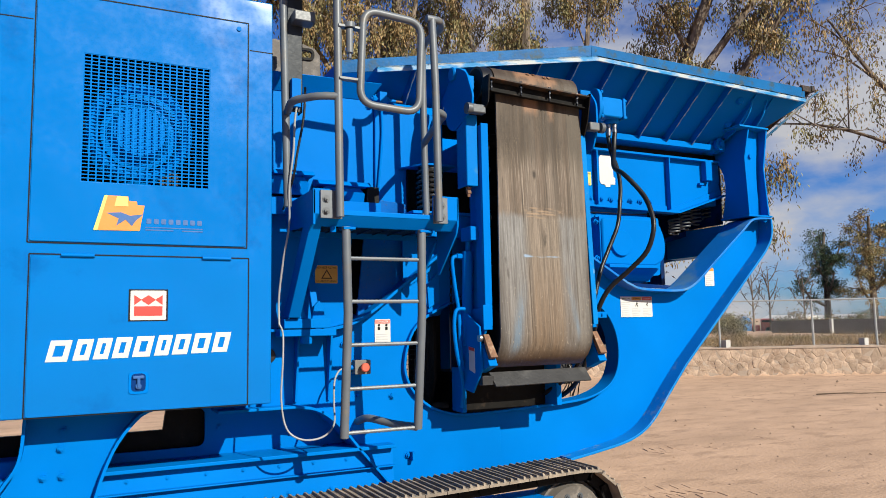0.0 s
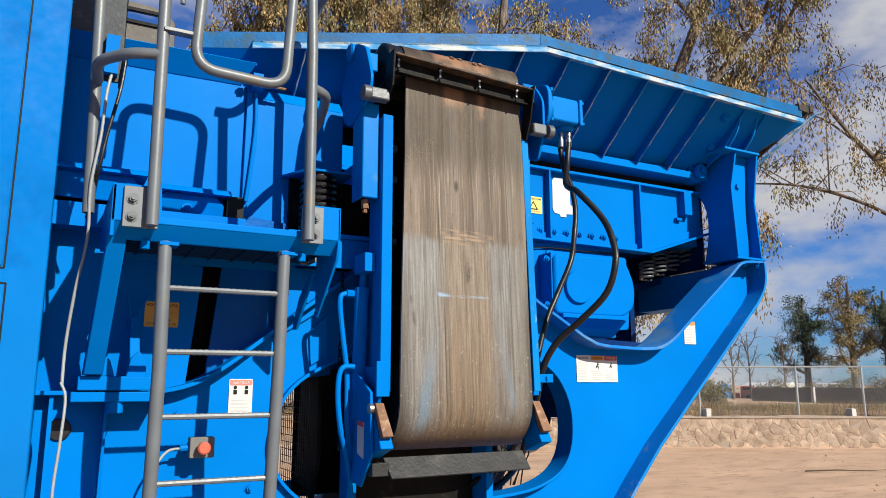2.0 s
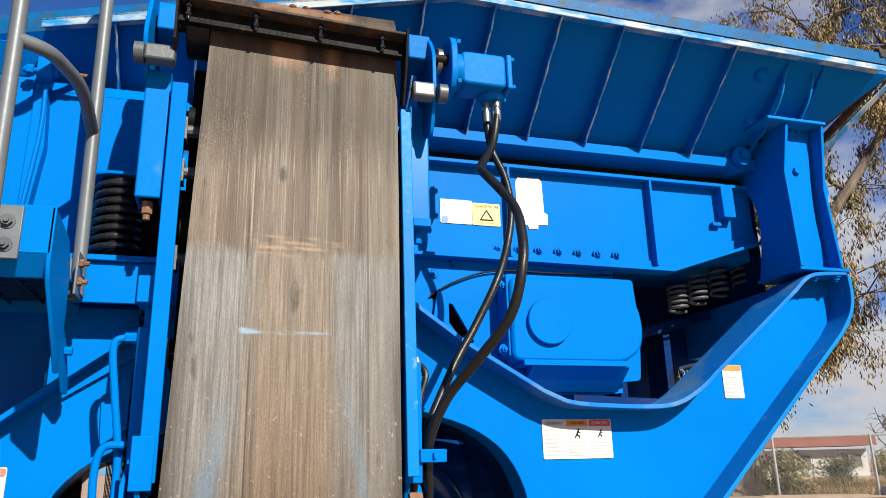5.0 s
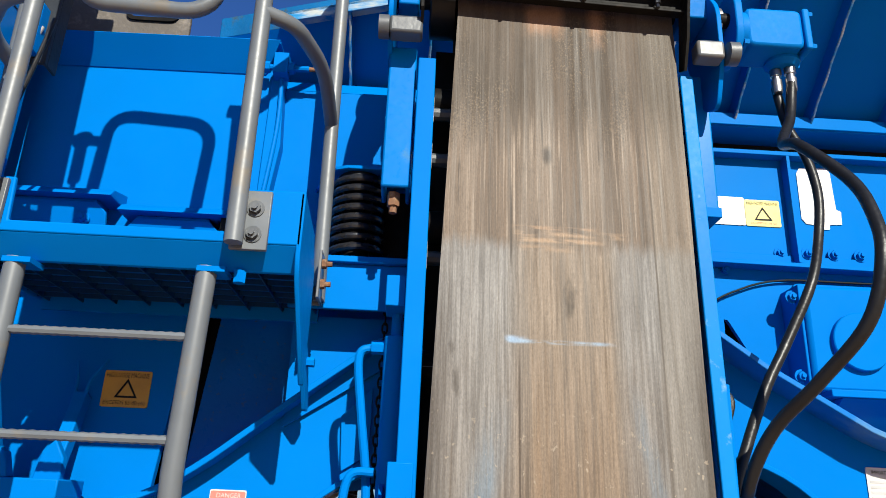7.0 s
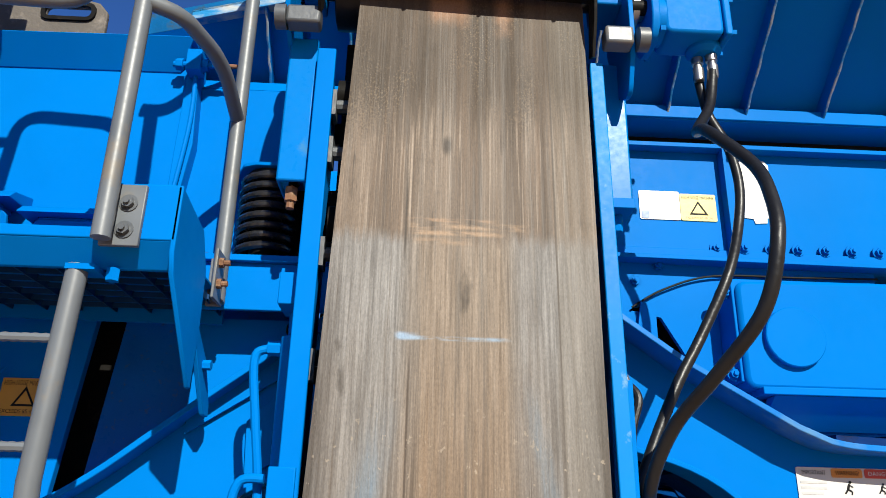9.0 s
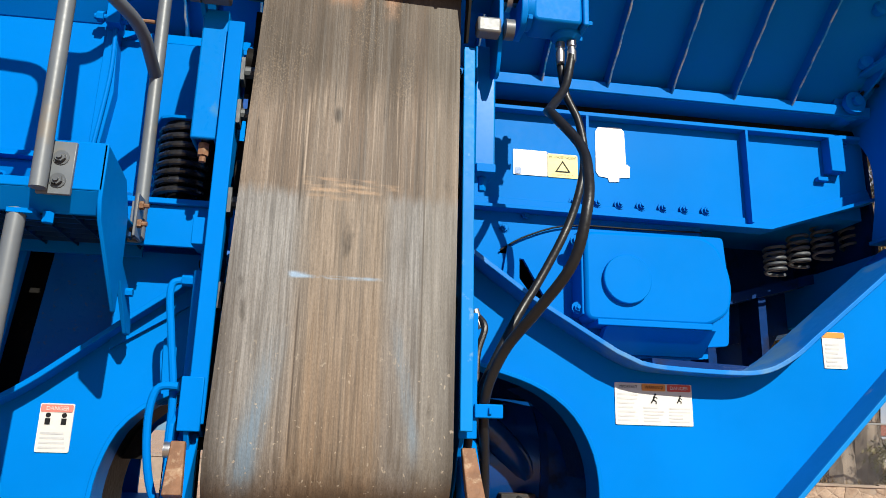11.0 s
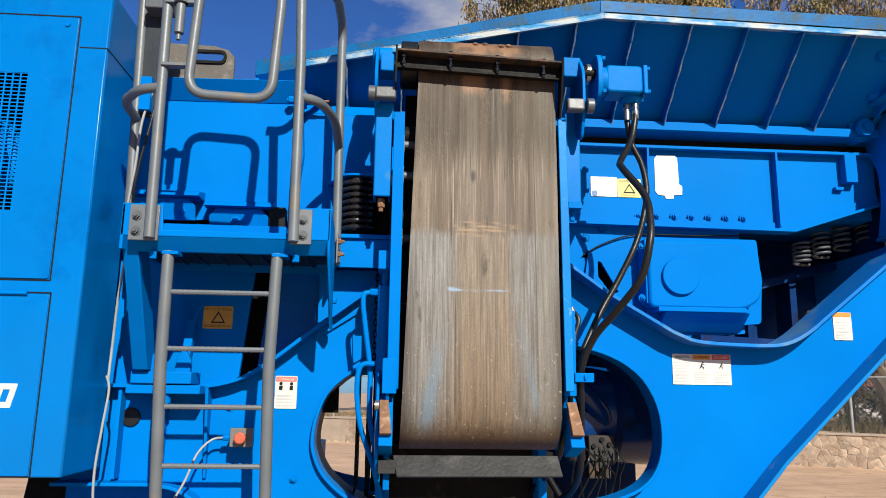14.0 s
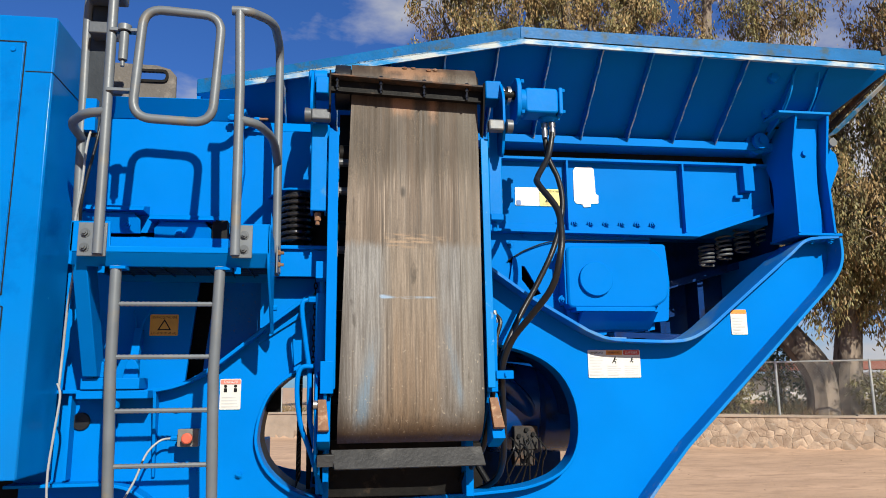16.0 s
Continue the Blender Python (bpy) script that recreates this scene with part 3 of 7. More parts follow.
BOLT_BLUE = bolt_mesh(0.016, 0.016, BLUE)
BOLT_SMALL = bolt_mesh(0.008, 0.007, BLUE)
BOLT_DARK = bolt_mesh(0.014, 0.014, DARK_GREY)


def words(body, height, width, at, material, parent, name="lettering", bold=0.0, slant=0.0, turn=None):
    """Built-in font lettering as a thin mesh that faces -y, middle at the given place."""
    cu = bpy.data.curves.new("lettering", "FONT")
    cu.body, cu.size, cu.extrude, cu.offset, cu.shear = body, 1.0, 0.0, bold, slant
    cu.resolution_u = 3
    tmp = new("lettering_curve", cu)
    bpy.context.view_layer.update()
    me = bpy.data.meshes.new_from_object(tmp.evaluated_get(bpy.context.evaluated_depsgraph_get()))
    bpy.data.objects.remove(tmp)
    co = np.empty(len(me.vertices) * 3)
    me.vertices.foreach_get("co", co)
    co = co.reshape(-1, 3)
    lo, hi = co.min(0), co.max(0)
    co = (co - (lo + hi) / 2) / (hi - lo + 1e-9) * (width, height, 0)
    me.vertices.foreach_set("co", np.stack([co[:, 0], 0 * co[:, 0], co[:, 1]], 1).ravel())
    me.materials.clear()
    me.materials.append(material)
    return piece(name, me, parent, at, turn)


def sticker(name, x, y, z, w, h, material, parent, label="", t=0.003):
    return part(name, Shape().plate(round_rect(x - w / 2, x + w / 2, z - h / 2, z + h / 2, 0.006, 3), y - t, y), material, parent, label)


def bars(x, y, z, w, h, n, material, parent, seed=0):
    """Lines of print too small to read."""
    rnd = random.Random(seed)
    s = Shape()
    for i in range(n):
        zz = z + h / 2 - (i + 0.5) * h / n
        s.box(x - w / 2, x - w / 2 + w * rnd.uniform(0.6, 1.0), y - 0.001, y, zz - h / n * 0.22, zz + h / n * 0.22)
    return part("print_block", s, material, parent)


# ---- ground, wall, fence ----
WALL_A, WALL_B = Vector((-14.0, 35.1)), Vector((44.0, -0.85))
WALL_U = (WALL_B - WALL_A).normalized()
WALL_N = Vector((-WALL_U.y, WALL_U.x))
if WALL_N.y < 0:
    WALL_N = -WALL_N


def wall_s(x, y):
    return (x - WALL_A.x) * WALL_N.x + (y - WALL_A.y) * WALL_N.y


def axis_steps(lo, hi, step, far):
    out, d, x = [], step, lo
    near = list(np.arange(lo, hi, step))
    while x > -far:
        d *= 1.35
        x -= d
        out.append(x)
    out = out[::-1] + near
    d, x = step, out[-1]
    while x < far:
        d *= 1.35
        x += d
        out.append(x)
    return np.array(out)


def ground_height(x, y):
    """Low swells, ruts that run along the wall, clods; flatter near the machine."""
    p = Vector((x, y, 0))
    along, off = x * WALL_U.x + y * WALL_U.y, wall_s(x, y)
    h = 0.03 * noise.noise(p * 0.35) + 0.016 * noise.noise(p * 1.7) + 0.012 * noise.noise(Vector((along * 0.25, off * 2.2, 3)))
    return h * max(0.15, min(1.0, (math.hypot(x - 2.5, y - 4.5) - 3.0) / 3.0))


def ground_mesh():
    gx, gy = axis_steps(-6, 34, 0.22, 2500), axis_steps(-4, 30, 0.22, 2500)
    X, Y = np.meshgrid(gx, gy)
    S = wall_s(X, Y)
    H = np.zeros_like(X)
    near = (np.abs(X - 14) < 24) & (np.abs(Y - 13) < 20)
    for i, j in zip(*np.nonzero(near)):
        H[i, j] = ground_height(float(X[i, j]), float(Y[i, j]))
    rise = np.clip((S - 0.15) / 0.2, 0, 1)
    H = H * (1 - rise) + rise * (0.72 + 0.06 * np.sin(X * 0.9) * np.sin(Y * 0.7))
    k = len(gx)
    verts = np.stack([X, Y, H], -1).reshape(-1, 3)
    idx = np.arange(len(gx) * len(gy)).reshape(len(gy), k)
    quads = np.stack([idx[:-1, :-1], idx[:-1, 1:], idx[1:, 1:], idx[1:, :-1]], -1).reshape(-1, 4)
    me = bpy.data.meshes.new("ground")
    me.from_pydata(verts.tolist(), [], quads.tolist())
    me.materials.append(DIRT)
    me.polygons.foreach_set("use_smooth", [True] * len(me.polygons))
    return me


ground = tagged(new("ground", ground_mesh()), "dry pale brown packed dirt yard with tyre ruts", "ground", kind="structure")
WORLD_AT[ground] = Vector((0, 0, 0))

wall_len = (WALL_B - WALL_A).length
WALL_TOP = 0.82
WALL_M = Matrix.Translation((WALL_A.x, WALL_A.y, 0)) @ Matrix((
    (WALL_U.x, WALL_N.x, 0, 0), (WALL_U.y, WALL_N.y, 0, 0), (0, 0, 1, 0), (0, 0, 0, 1)))


def wall_shape():
    s = Shape()
    s.box(0, wall_len, 0.03, 0.42, -0.1, WALL_TOP - 0.05)
    n = 60
    for i in range(n):
        a, b = wall_len * i / n, wall_len * (i + 1) / n
        dz = 0.015 * math.sin(i * 1.7)
        s.box(a, b, 0.0, 0.46, WALL_TOP - 0.055, WALL_TOP + dz)
    bmesh.ops.transform(s.bm, matrix=WALL_M, verts=s.bm.verts)
    return s


stone_wall = finish(wall_shape(), "stone_wall", MORTAR)
tagged(stone_wall, "low rubble stone retaining wall with mortar cap", "wall", kind="structure")


def fence():
    f = thing("chain_link_fence", WALL_M @ Vector((wall_len / 2, 0.2, WALL_TOP)), "galvanised chain-link fence on steel posts along the wall", "fence")
    post = shared(Shape().cyl((0, 0, -0.1), (0, 0, 1.36), 0.03, 8), GALV)
    for x in [1.4 + 2.6 * i for i in range(12)] + [32.38, 34.5, 36.64, 39.29, 41.05] + [43.6 + 2.6 * i for i in range(int((wall_len - 43.6) / 2.6) + 1)]:
        piece("post", post, f, WALL_M @ Vector((x, 0.22, WALL_TOP)))
    s = Shape().cyl((0, 0.22, WALL_TOP + 1.33), (wall_len, 0.22, WALL_TOP + 1.33), 0.022, 6)
    bmesh.ops.transform(s.bm, matrix=WALL_M, verts=s.bm.verts)
    part("top_rail", s, GALV, f)
    verts, faces = [], []
    w, h = 0.0022, 1.31
    for sgn in (1, -1):
        for i in range(int(wall_len / 0.075)):
            a = i * 0.075
            k = len(verts)
            for xx, zz in ((a - w, 0), (a + w, 0), (a + w + sgn * h, h), (a - w + sgn * h, h)):
                verts.append(tuple(WALL_M @ Vector((xx, 0.2 + 0.004 * sgn, WALL_TOP + zz))))
            faces.append((k, k + 1, k + 2, k + 3))
    s = Shape()
    vs = [s.bm.verts.new(v) for v in verts]
    for q in faces:
        s.bm.faces.new([vs[i] for i in q])
    part("wire_mesh", s, GALV, f)["kind"] = "stuff"
    block = shared(Shape().box(-0.09, 0.09, -0.09, 0.09, -0.06, 0.2), PALE_WALL)
    for x in (24.7, 30.2, 36.8, 40.67, 44.6, 50.0):
        piece("concrete_block", block, f, WALL_M @ Vector((x, 0.2, WALL_TOP)))
    return f


fence()

# ---- mobile crusher ----
crusher = thing("mobile_crusher", (2.8, 4.9, 0.0), "blue tracked mobile jaw crusher with folded side conveyor", "crusher")

WEB, ARM_WEB, FLANGE, FAR = 4.35, 4.388, 4.26, 5.72
TOP_LEFT = [(0.95, 1.62), (1.3, 1.62)] + spline([(1.45, 1.62), (1.58, 1.62), (1.74, 1.655), (1.88, 1.735), (2.04, 1.86), (2.2, 1.985), (2.36, 2.105)], 4) + [(2.5, 2.21)]
TOP_RIGHT = [(3.25, 2.31), (3.36, 2.235), (3.55, 2.1), (3.86, 1.92)] + spline([(3.95, 1.882), (4.05, 1.868), (4.32, 1.86), (4.45, 1.875), (4.56, 1.93), (4.65, 2.0)], 4) + [(5.12, 2.375)] + spline([(5.17, 2.42), (5.24, 2.455), (5.42, 2.47)], 3)
ARM_OUT = spline([(5.43, 2.465), (5.43, 2.36), (5.40, 2.27), (5.33, 2.18)], 4) + [(4.4, 1.3)] + spline([(4.22, 1.1), (4.1, 0.96), (3.97, 0.85), (3.8, 0.78), (3.55, 0.735), (3.3, 0.7)], 4)
ARCH = [(2.04, 0.6), (1.78, 0.9)] + spline([(1.70, 1.0), (1.6, 1.1), (1.5, 1.16), (1.38, 1.18)], 4) + [(0.95, 1.18)]
HOLE = spline([(2.10, 1.39), (2.125, 1.52), (2.19, 1.635), (2.35, 1.74), (2.7, 1.86), (3.2, 1.885), (3.44, 1.838), (3.6, 1.78), (3.715, 1.69), (3.785, 1.56), (3.805, 1.42), (3.785, 1.29),
               (3.72, 1.19), (3.60, 1.125), (3.4, 1.085), (2.9, 1.06), (2.55, 1.05), (2.4, 1.07), (2.27, 1.12), (2.165, 1.21), (2.115, 1.30)], 3, True)


def chassis():
    # the side plate is welded from two sheets; the one towards the arm stands further in
    mid = 2.8
    left, right = [q for q in HOLE if q[0] < mid], [q for q in HOLE if q[0] > mid]
    turn = next(i for i in range(1, len(left)) if left[i][0] - left[i - 1][0] > 0.3 or left[i][1] - left[i - 1][1] < -0.6)
    left = left[:turn][::-1] + left[turn:][::-1]
    c = part("chassis", Shape().plate(TOP_LEFT + [(mid, 2.25), (mid, 1.868)] + left + [(mid, 1.057), (mid, 0.64)] + ARCH, WEB, WEB + 0.02), BLUE, crusher, "blue welded steel chassis side plate", 0.003)
    part("arm_plate", Shape().plate([(mid, 2.25)] + TOP_RIGHT + ARM_OUT + [(mid, 0.64), (mid, 1.057)] + right[::-1] + [(mid, 1.868)], ARM_WEB, ARM_WEB + 0.02), BLUE, c, "blue welded steel arm plate", 0.003)
    back = TOP_LEFT + [(3.25, 2.31), (3.36, 2.235), (3.55, 2.1), (3.86, 1.92), (3.9, 0.95), (2.1, 0.95)] + ARCH[2:]
    far_hole = spline([(1.93, 1.39), (1.99, 1.62), (2.3, 1.72), (2.84, 1.68), (2.94, 1.35), (2.8, 1.1), (2.4, 1.05), (2.0, 1.15)], 4, True)
    part("far_side_plate", Shape().plate(back, FAR, FAR + 0.02, [far_hole]), BLUE, c)
    part("upper_flange", Shape().strip(TOP_LEFT, FLANGE, WEB + 0.16, 0.018), BLUE, c, bevel=0.003)
    part("arm_top_flange", Shape().strip(TOP_RIGHT, FLANGE, WEB + 0.17, 0.018), SHEEN_BLUE, c, bevel=0.003)
    part("arm_outer_flange", Shape().strip(ARM_OUT, FLANGE, WEB + 0.17, 0.018), EDGE_BLUE, c, "blue outer flange of the arm", 0.003)
    part("arch_flange", Shape().strip(ARCH, FLANGE - 0.02, WEB + 0.14, 0.016), BLUE, c, bevel=0.003)
    part("hole_rim", Shape().strip(HOLE, WEB - 0.035, WEB + 0.105, 0.016, True), BLUE, c, bevel=0.003)
    # inner side of the rim: its shade is put into the linings' colours
    part("rim_lining", Shape().strip(HOLE[46:] + HOLE[:10], WEB + 0.105, WEB + 0.36, 0.012), BLACK_METAL_AND_SHADE, c, "grimy shade-black lining inside the opening")
    part("rim_lining", Shape().strip(HOLE[20:30], WEB + 0.105, WEB + 0.32, 0.012), SHADE_BLUE, c, "shade-dark blue lining inside the opening")
    part("far_arm", Shape().plate([(4.85, 2.15), (5.12, 2.375), (5.42, 2.47), (5.42, 2.3), (5.0, 1.95)], FAR, FAR + 0.02), BLUE, c)
    # cross members between both sides
    for b in ((5.2, 5.4, WEB + 0.09, FAR, 2.2, 2.44), (1.3, 2.05, WEB + 0.25, FAR, 0.8, 1.3), (0.9, 1.5, WEB + 0.05, FAR, 1.2, 1.6)):
        part("cross_member", Shape().box(*b), BLUE, c, bevel=0.004)
    # end cap with bolts where the post stands
    part("post_seat", Shape().plate([(5.16, FLANGE - 0.005), (5.44, FLANGE - 0.005), (5.44, WEB + 0.2), (5.16, WEB + 0.2)], 2.474, 2.49, axis="z"), BLUE, c, bevel=0.003)
    for x in (5.26, 5.38):
        piece("bolt", BOLT_BLUE, c, (x, FLANGE + 0.03, 2.455), Matrix.Rotation(radians(90), 4, "X"))
    # ribs under the flange near the ladder foot, bolts and a cable hole
    for x in (1.4, 1.60):
        s = Shape().plate([(FLANGE, 1.615), (WEB, 1.615), (WEB, 1.2), (WEB - 0.018, 1.2)], x, x + 0.014, axis="x")
        part("gusset", s, BLUE, c, bevel=0.002)
    part("rear_rib", Shape().box(1.20, 1.215, FLANGE + 0.02, WEB, 1.2, 1.61), BLUE, c)
    part("cable_port", Shape().turned((1.245, WEB - 0.012, 1.475), (1.245, WEB + 0.0, 1.475), [(0, 0.04), (0.3, 0.044), (1, 0.044)]), BLACK, c, "black rubber-lined cable hole")
    for x, z in ((1.7, 1.53), (1.72, 0.98), (1.83, 0.99), (1.87, 0.83), (1.86, 0.77), (2.12, 0.83), (2.02, 1.2), (1.8, 1.22)):
        piece("bolt", BOLT_BLUE, c, (x, WEB, z))
    part("lug", Shape().plate([(2.135, 0.85), (2.155, 0.85), (2.155, 0.8), (2.135, 0.8)], WEB - 0.05, WEB), BLUE, c)
    # triangular stay and small brackets by the hole's upper edge
    part("stay_plate", Shape().plate([(2.27, 1.9), (2.36, 1.99), (2.36, 1.79), (2.28, 1.74)], WEB - 0.015, WEB), BLUE, c, bevel=0.002)
    return c


CHASSIS = chassis()


def signs():
    w = part("warning_plate", Shape().plate(round_rect(3.893, 4.199, 1.666, 1.82, 0.006, 3), ARM_WEB - 0.004, ARM_WEB), WHITE, crusher, "white three-panel safety warning plate")
    for i, (m, body) in enumerate(((None, "IMPORTANT"), (ORANGE, "WARNING!"), (RED, "DANGER"))):
        x = 3.945 + i * 0.101
        if m:
            sticker("heading", x, ARM_WEB - 0.004, 1.805, 0.094, 0.026, m, w, t=0.002)
        words(body, 0.012, 0.072, (x, ARM_WEB - 0.0075, 1.805), INK if i < 2 else WHITE, w)
        bars(x, ARM_WEB - 0.004, 1.705 if i else 1.73, 0.085, 0.06 if i else 0.11, 5 if i else 7, PRINT, w, i)
        if i:
            s = Shape()
            k = 0.75 if i == 1 else 0.6
            for a, b, wd in (((-0.004, -0.004), (0.004, 0.016), 0.009), ((-0.004, -0.004), (0.012, -0.012), 0.006), ((0.012, -0.012), (0.01, -0.024), 0.005), ((-0.004, -0.004), (-0.016, -0.02), 0.006), ((0.004, 0.013), (0.018, 0.004), 0.004)):
                s.beam((x + k * a[0], ARM_WEB - 0.005, 1.762 + k * a[1]), (x + k * b[0], ARM_WEB - 0.005, 1.762 + k * b[1]), 0.002, wd * k, (0, 0, 1))
            s.plate(circle(x + 0.008 * k, 1.762 + 0.023 * k, 0.0055 * k, 8), ARM_WEB - 0.006, ARM_WEB - 0.004)
            part("pictogram", s, INK, w)
    a = sticker("arm_sign", 4.815, ARM_WEB, 1.978, 0.1, 0.145, WHITE, crusher, "small white caution sign with orange heading", 0.004)
    sticker("heading", 4.815, ARM_WEB - 0.004, 2.038, 0.095, 0.022, ORANGE, a, t=0.002)
    bars(4.815, ARM_WEB - 0.004, 1.958, 0.08, 0.1, 6, PRINT, a, 9)
    d = sticker("danger_sign", 1.962, WEB, 1.6, 0.105, 0.155, WHITE, crusher, "white danger sign with red heading", 0.004)
    sticker("heading", 1.962, WEB - 0.004, 1.662, 0.1, 0.024, FADED_RED, d, t=0.002)
    words("DANGER", 0.013, 0.07, (1.965, WEB - 0.0075, 1.662), WHITE, d)
    for x in (1.937, 1.987):
        s = Shape().plate(circle(x, 1.64, 0.008, 10), WEB - 0.006, WEB - 0.004)
        s.box(x - 0.008, x + 0.008, WEB - 0.006, WEB - 0.004, 1.61, 1.63)
        part("pictogram", s, INK, d)
    bars(1.962, WEB - 0.004, 1.56, 0.085, 0.06, 4, PRINT, d, 5)


signs()


def engine_canopy():
    X0, X1, Y0, Y1, Z0, Z1 = -0.12, 1.15, 3.865, 5.75, 1.25, 3.39
    grille = (0.24, 0.826, 2.346, 2.974)
    g = [(grille[0], grille[2]), (grille[1], grille[2]), (grille[1], grille[3]), (grille[0], grille[3])]
    s = Shape()
    s.plate([(X0, Z0), (X1, Z0), (X1, Z1), (X0, Z1)], Y0, Y0 + 0.012, [g])
    YB, XB = 4.27, 0.84
    s.box(X0, X0 + 0.012, Y0 + 0.012, Y1, Z0, Z1)
    s.box(X1 - 0.012, X1, Y0 + 0.012, YB, Z0, Z1)
    s.box(XB, X1 - 0.012, YB - 0.012, YB, Z0, Z1)
    s.box(XB - 0.012, XB, YB, Y1, Z0, Z1)
    s.box(X0 + 0.012, X1 - 0.012, Y0 + 0.012, YB - 0.012, Z1 - 0.012, Z1)
    s.box(X0 + 0.012, XB - 0.012, YB - 0.012, Y1, Z1 - 0.012, Z1)
    s.box(X0 + 0.012, X1 - 0.012, Y0 + 0.012, YB - 0.012, Z0, Z0 + 0.012)
    s.box(X0 + 0.012, XB - 0.012, YB - 0.012, Y1, Z0, Z0 + 0.012)
    s.box(X0 + 0.012, XB - 0.012, Y1 - 0.012, Y1, Z0 + 0.012, Z1 - 0.012)
    c = part("engine_canopy", s, CANOPY_BLUE, crusher, "glossy blue sheet-metal engine housing", 0.006)
    # doors stand 4 mm proud with a dark gap round them
    up = Shape().plate(round_rect(0.035, 1.015, 2.055, 3.25, 0.012, 3), Y0 - 0.006, Y0 - 0.001, [g])
    up_door = part("upper_door", up, CANOPY_BLUE, crusher, "glossy blue upper canopy door", bevel=0.002)
    low_door = part("lower_door", Shape().plate(round_rect(0.045, 1.025, 1.255, 1.99, 0.012, 3), Y0 - 0.006, Y0 - 0.001), CANOPY_BLUE, crusher, "glossy blue lower canopy door", bevel=0.002)
    gap = Shape()
    for x0, x1, z0, z1 in ((0.029, 1.021, 2.049, 3.256), (0.039, 1.031, 1.252, 1.996)):
        t = 0.003
        for r in ((x0 - t, x0 + t, z0, z1), (x1 - t, x1 + t, z0, z1), (x0, x1, z0 - t, z0 + t), (x0, x1, z1 - t, z1 + t)):
            gap.box(r[0], r[1], Y0 - 0.002, Y0 - 0.0005, r[2], r[3])
    part("door_gap_seal", gap, INK, c, "black rubber door seal")
    for q in ((1.03, X1 + 0.001, Y0 - 0.0015, Y0), (X0 - 0.001, 0.02, Y0 - 0.0015, Y0), (X1, X1 + 0.0015, Y0 + 0.002, YB)):
        part("roof_seam", Shape().box(*q, 3.106, 3.111), INK, c)
    for x in (0.24, 0.87):
        part("hinge", Shape().cyl((x - 0.07, Y0 - 0.012, 1.992), (x + 0.07, Y0 - 0.012, 1.992), 0.009, 10), BLUE, low_door)
    part("door_stud", Shape().cyl((0.97, Y0 - 0.012, 3.215), (0.97, Y0 - 0.004, 3.215), 0.012, 10), BLUE, up_door)
    # sunk latch
    part("latch", Shape().plate(round_rect(0.47, 0.56, 1.335, 1.44, 0.02, 4), Y0 - 0.01, Y0 - 0.005), BLUE, low_door, "blue flush T-handle latch", 0.002)
    part("latch_recess", Shape().plate(round_rect(0.483, 0.547, 1.348, 1.432, 0.02, 4), Y0 - 0.0115, Y0 - 0.0095), SHADE_BLUE, low_door)
    s = Shape().beam((0.49, Y0 - 0.016, 1.415), (0.54, Y0 - 0.016, 1.415), 0.012, 0.014)
    s.cyl((0.515, Y0 - 0.02, 1.41), (0.515, Y0 - 0.02, 1.365), 0.008, 10)
    s.cyl((0.515, Y0 - 0.022, 1.372), (0.515, Y0 - 0.008, 1.372), 0.014, 12)
    part("latch_handle", s, MUTED, low_door, "dark blue T-shaped latch handle", 0.002)
    # punched air grille
    s = Shape()
    nx, nz = 18, 36
    for i in range(nx + 1):
        x = grille[0] + (grille[1] - grille[0]) * i / nx
        s.box(x - 0.0032, x + 0.0032, Y0 - 0.004, Y0 + 0.0, grille[2] - 0.004, grille[3] + 0.004)
    for j in range(nz + 1):
        z = grille[2] + (grille[3] - grille[2]) * j / nz
        s.box(grille[0] - 0.004, grille[1] + 0.004, Y0 - 0.0035, Y0 - 0.0005, z - 0.0026, z + 0.0026)
    part("air_grille", s, BLUE, up_door, "blue punched-slot air grille")
    # fan housing behind the grille
    fx, fz = 0.5, 2.62
    s = Shape().turned((fx, 4.22, fz), (fx, 3.9, fz), [(0, 0.26), (0.1, 0.26), (0.55, 0.25), (0.6, 0.23), (0.62, 0.19), (0.8, 0.18), (0.82, 0.15), (1, 0.12)], 36)
    part("fan_housing", s, BLUE, c, "round blue fan housing", 0.0)
    s = Shape().loop_tube([(fx + 0.225 * math.cos(a), 3.91, fz + 0.225 * math.sin(a)) for a in (2 * math.pi * i / 36 for i in range(36))], 0.026, 8)
    part("fan_ring", s, BLUE, c)
    # black behind the grille: the dark inside is put into its colour
    part("fan_backing", Shape().box(0.02, 1.0, 4.22, 4.25, 2.2, 3.2), BLACK_METAL_AND_SHADE, c)
    # added black sheet, stands for the shade under the canopy
    part("belly_shade", Shape().plate([(0.3, 0.88), (1.2, 0.88), (1.2, 1.23), (0.72, 1.23), (0.7, 1.07), (0.3, 1.07)], 4.56, 4.6), BLACK_METAL_AND_SHADE, c, "added black sheet that stands for shade underneath")
    part("engine_block", Shape().box(0.0, 0.8, 4.3, 5.6, 1.35, 3.2), BLACK_METAL_AND_SHADE, c)
    part("filter", Shape().cyl((0.64, 3.9, 2.385), (0.64, 4.2, 2.385), 0.05, 20), BLACK, c)
    # marks: dealer's flag, maker's square, model name as plain shapes
    s = Shape().plate([(0.30, 2.115), (0.345, 2.285), (0.45, 2.285), (0.455, 2.262), (0.49, 2.262), (0.492, 2.245), (0.525, 2.243), (0.505, 2.118)], Y0 - 0.0085, Y0 - 0.006)
    flag = part("dealer_flag", s, ORANGE, up_door, "orange and yellow flag emblem")
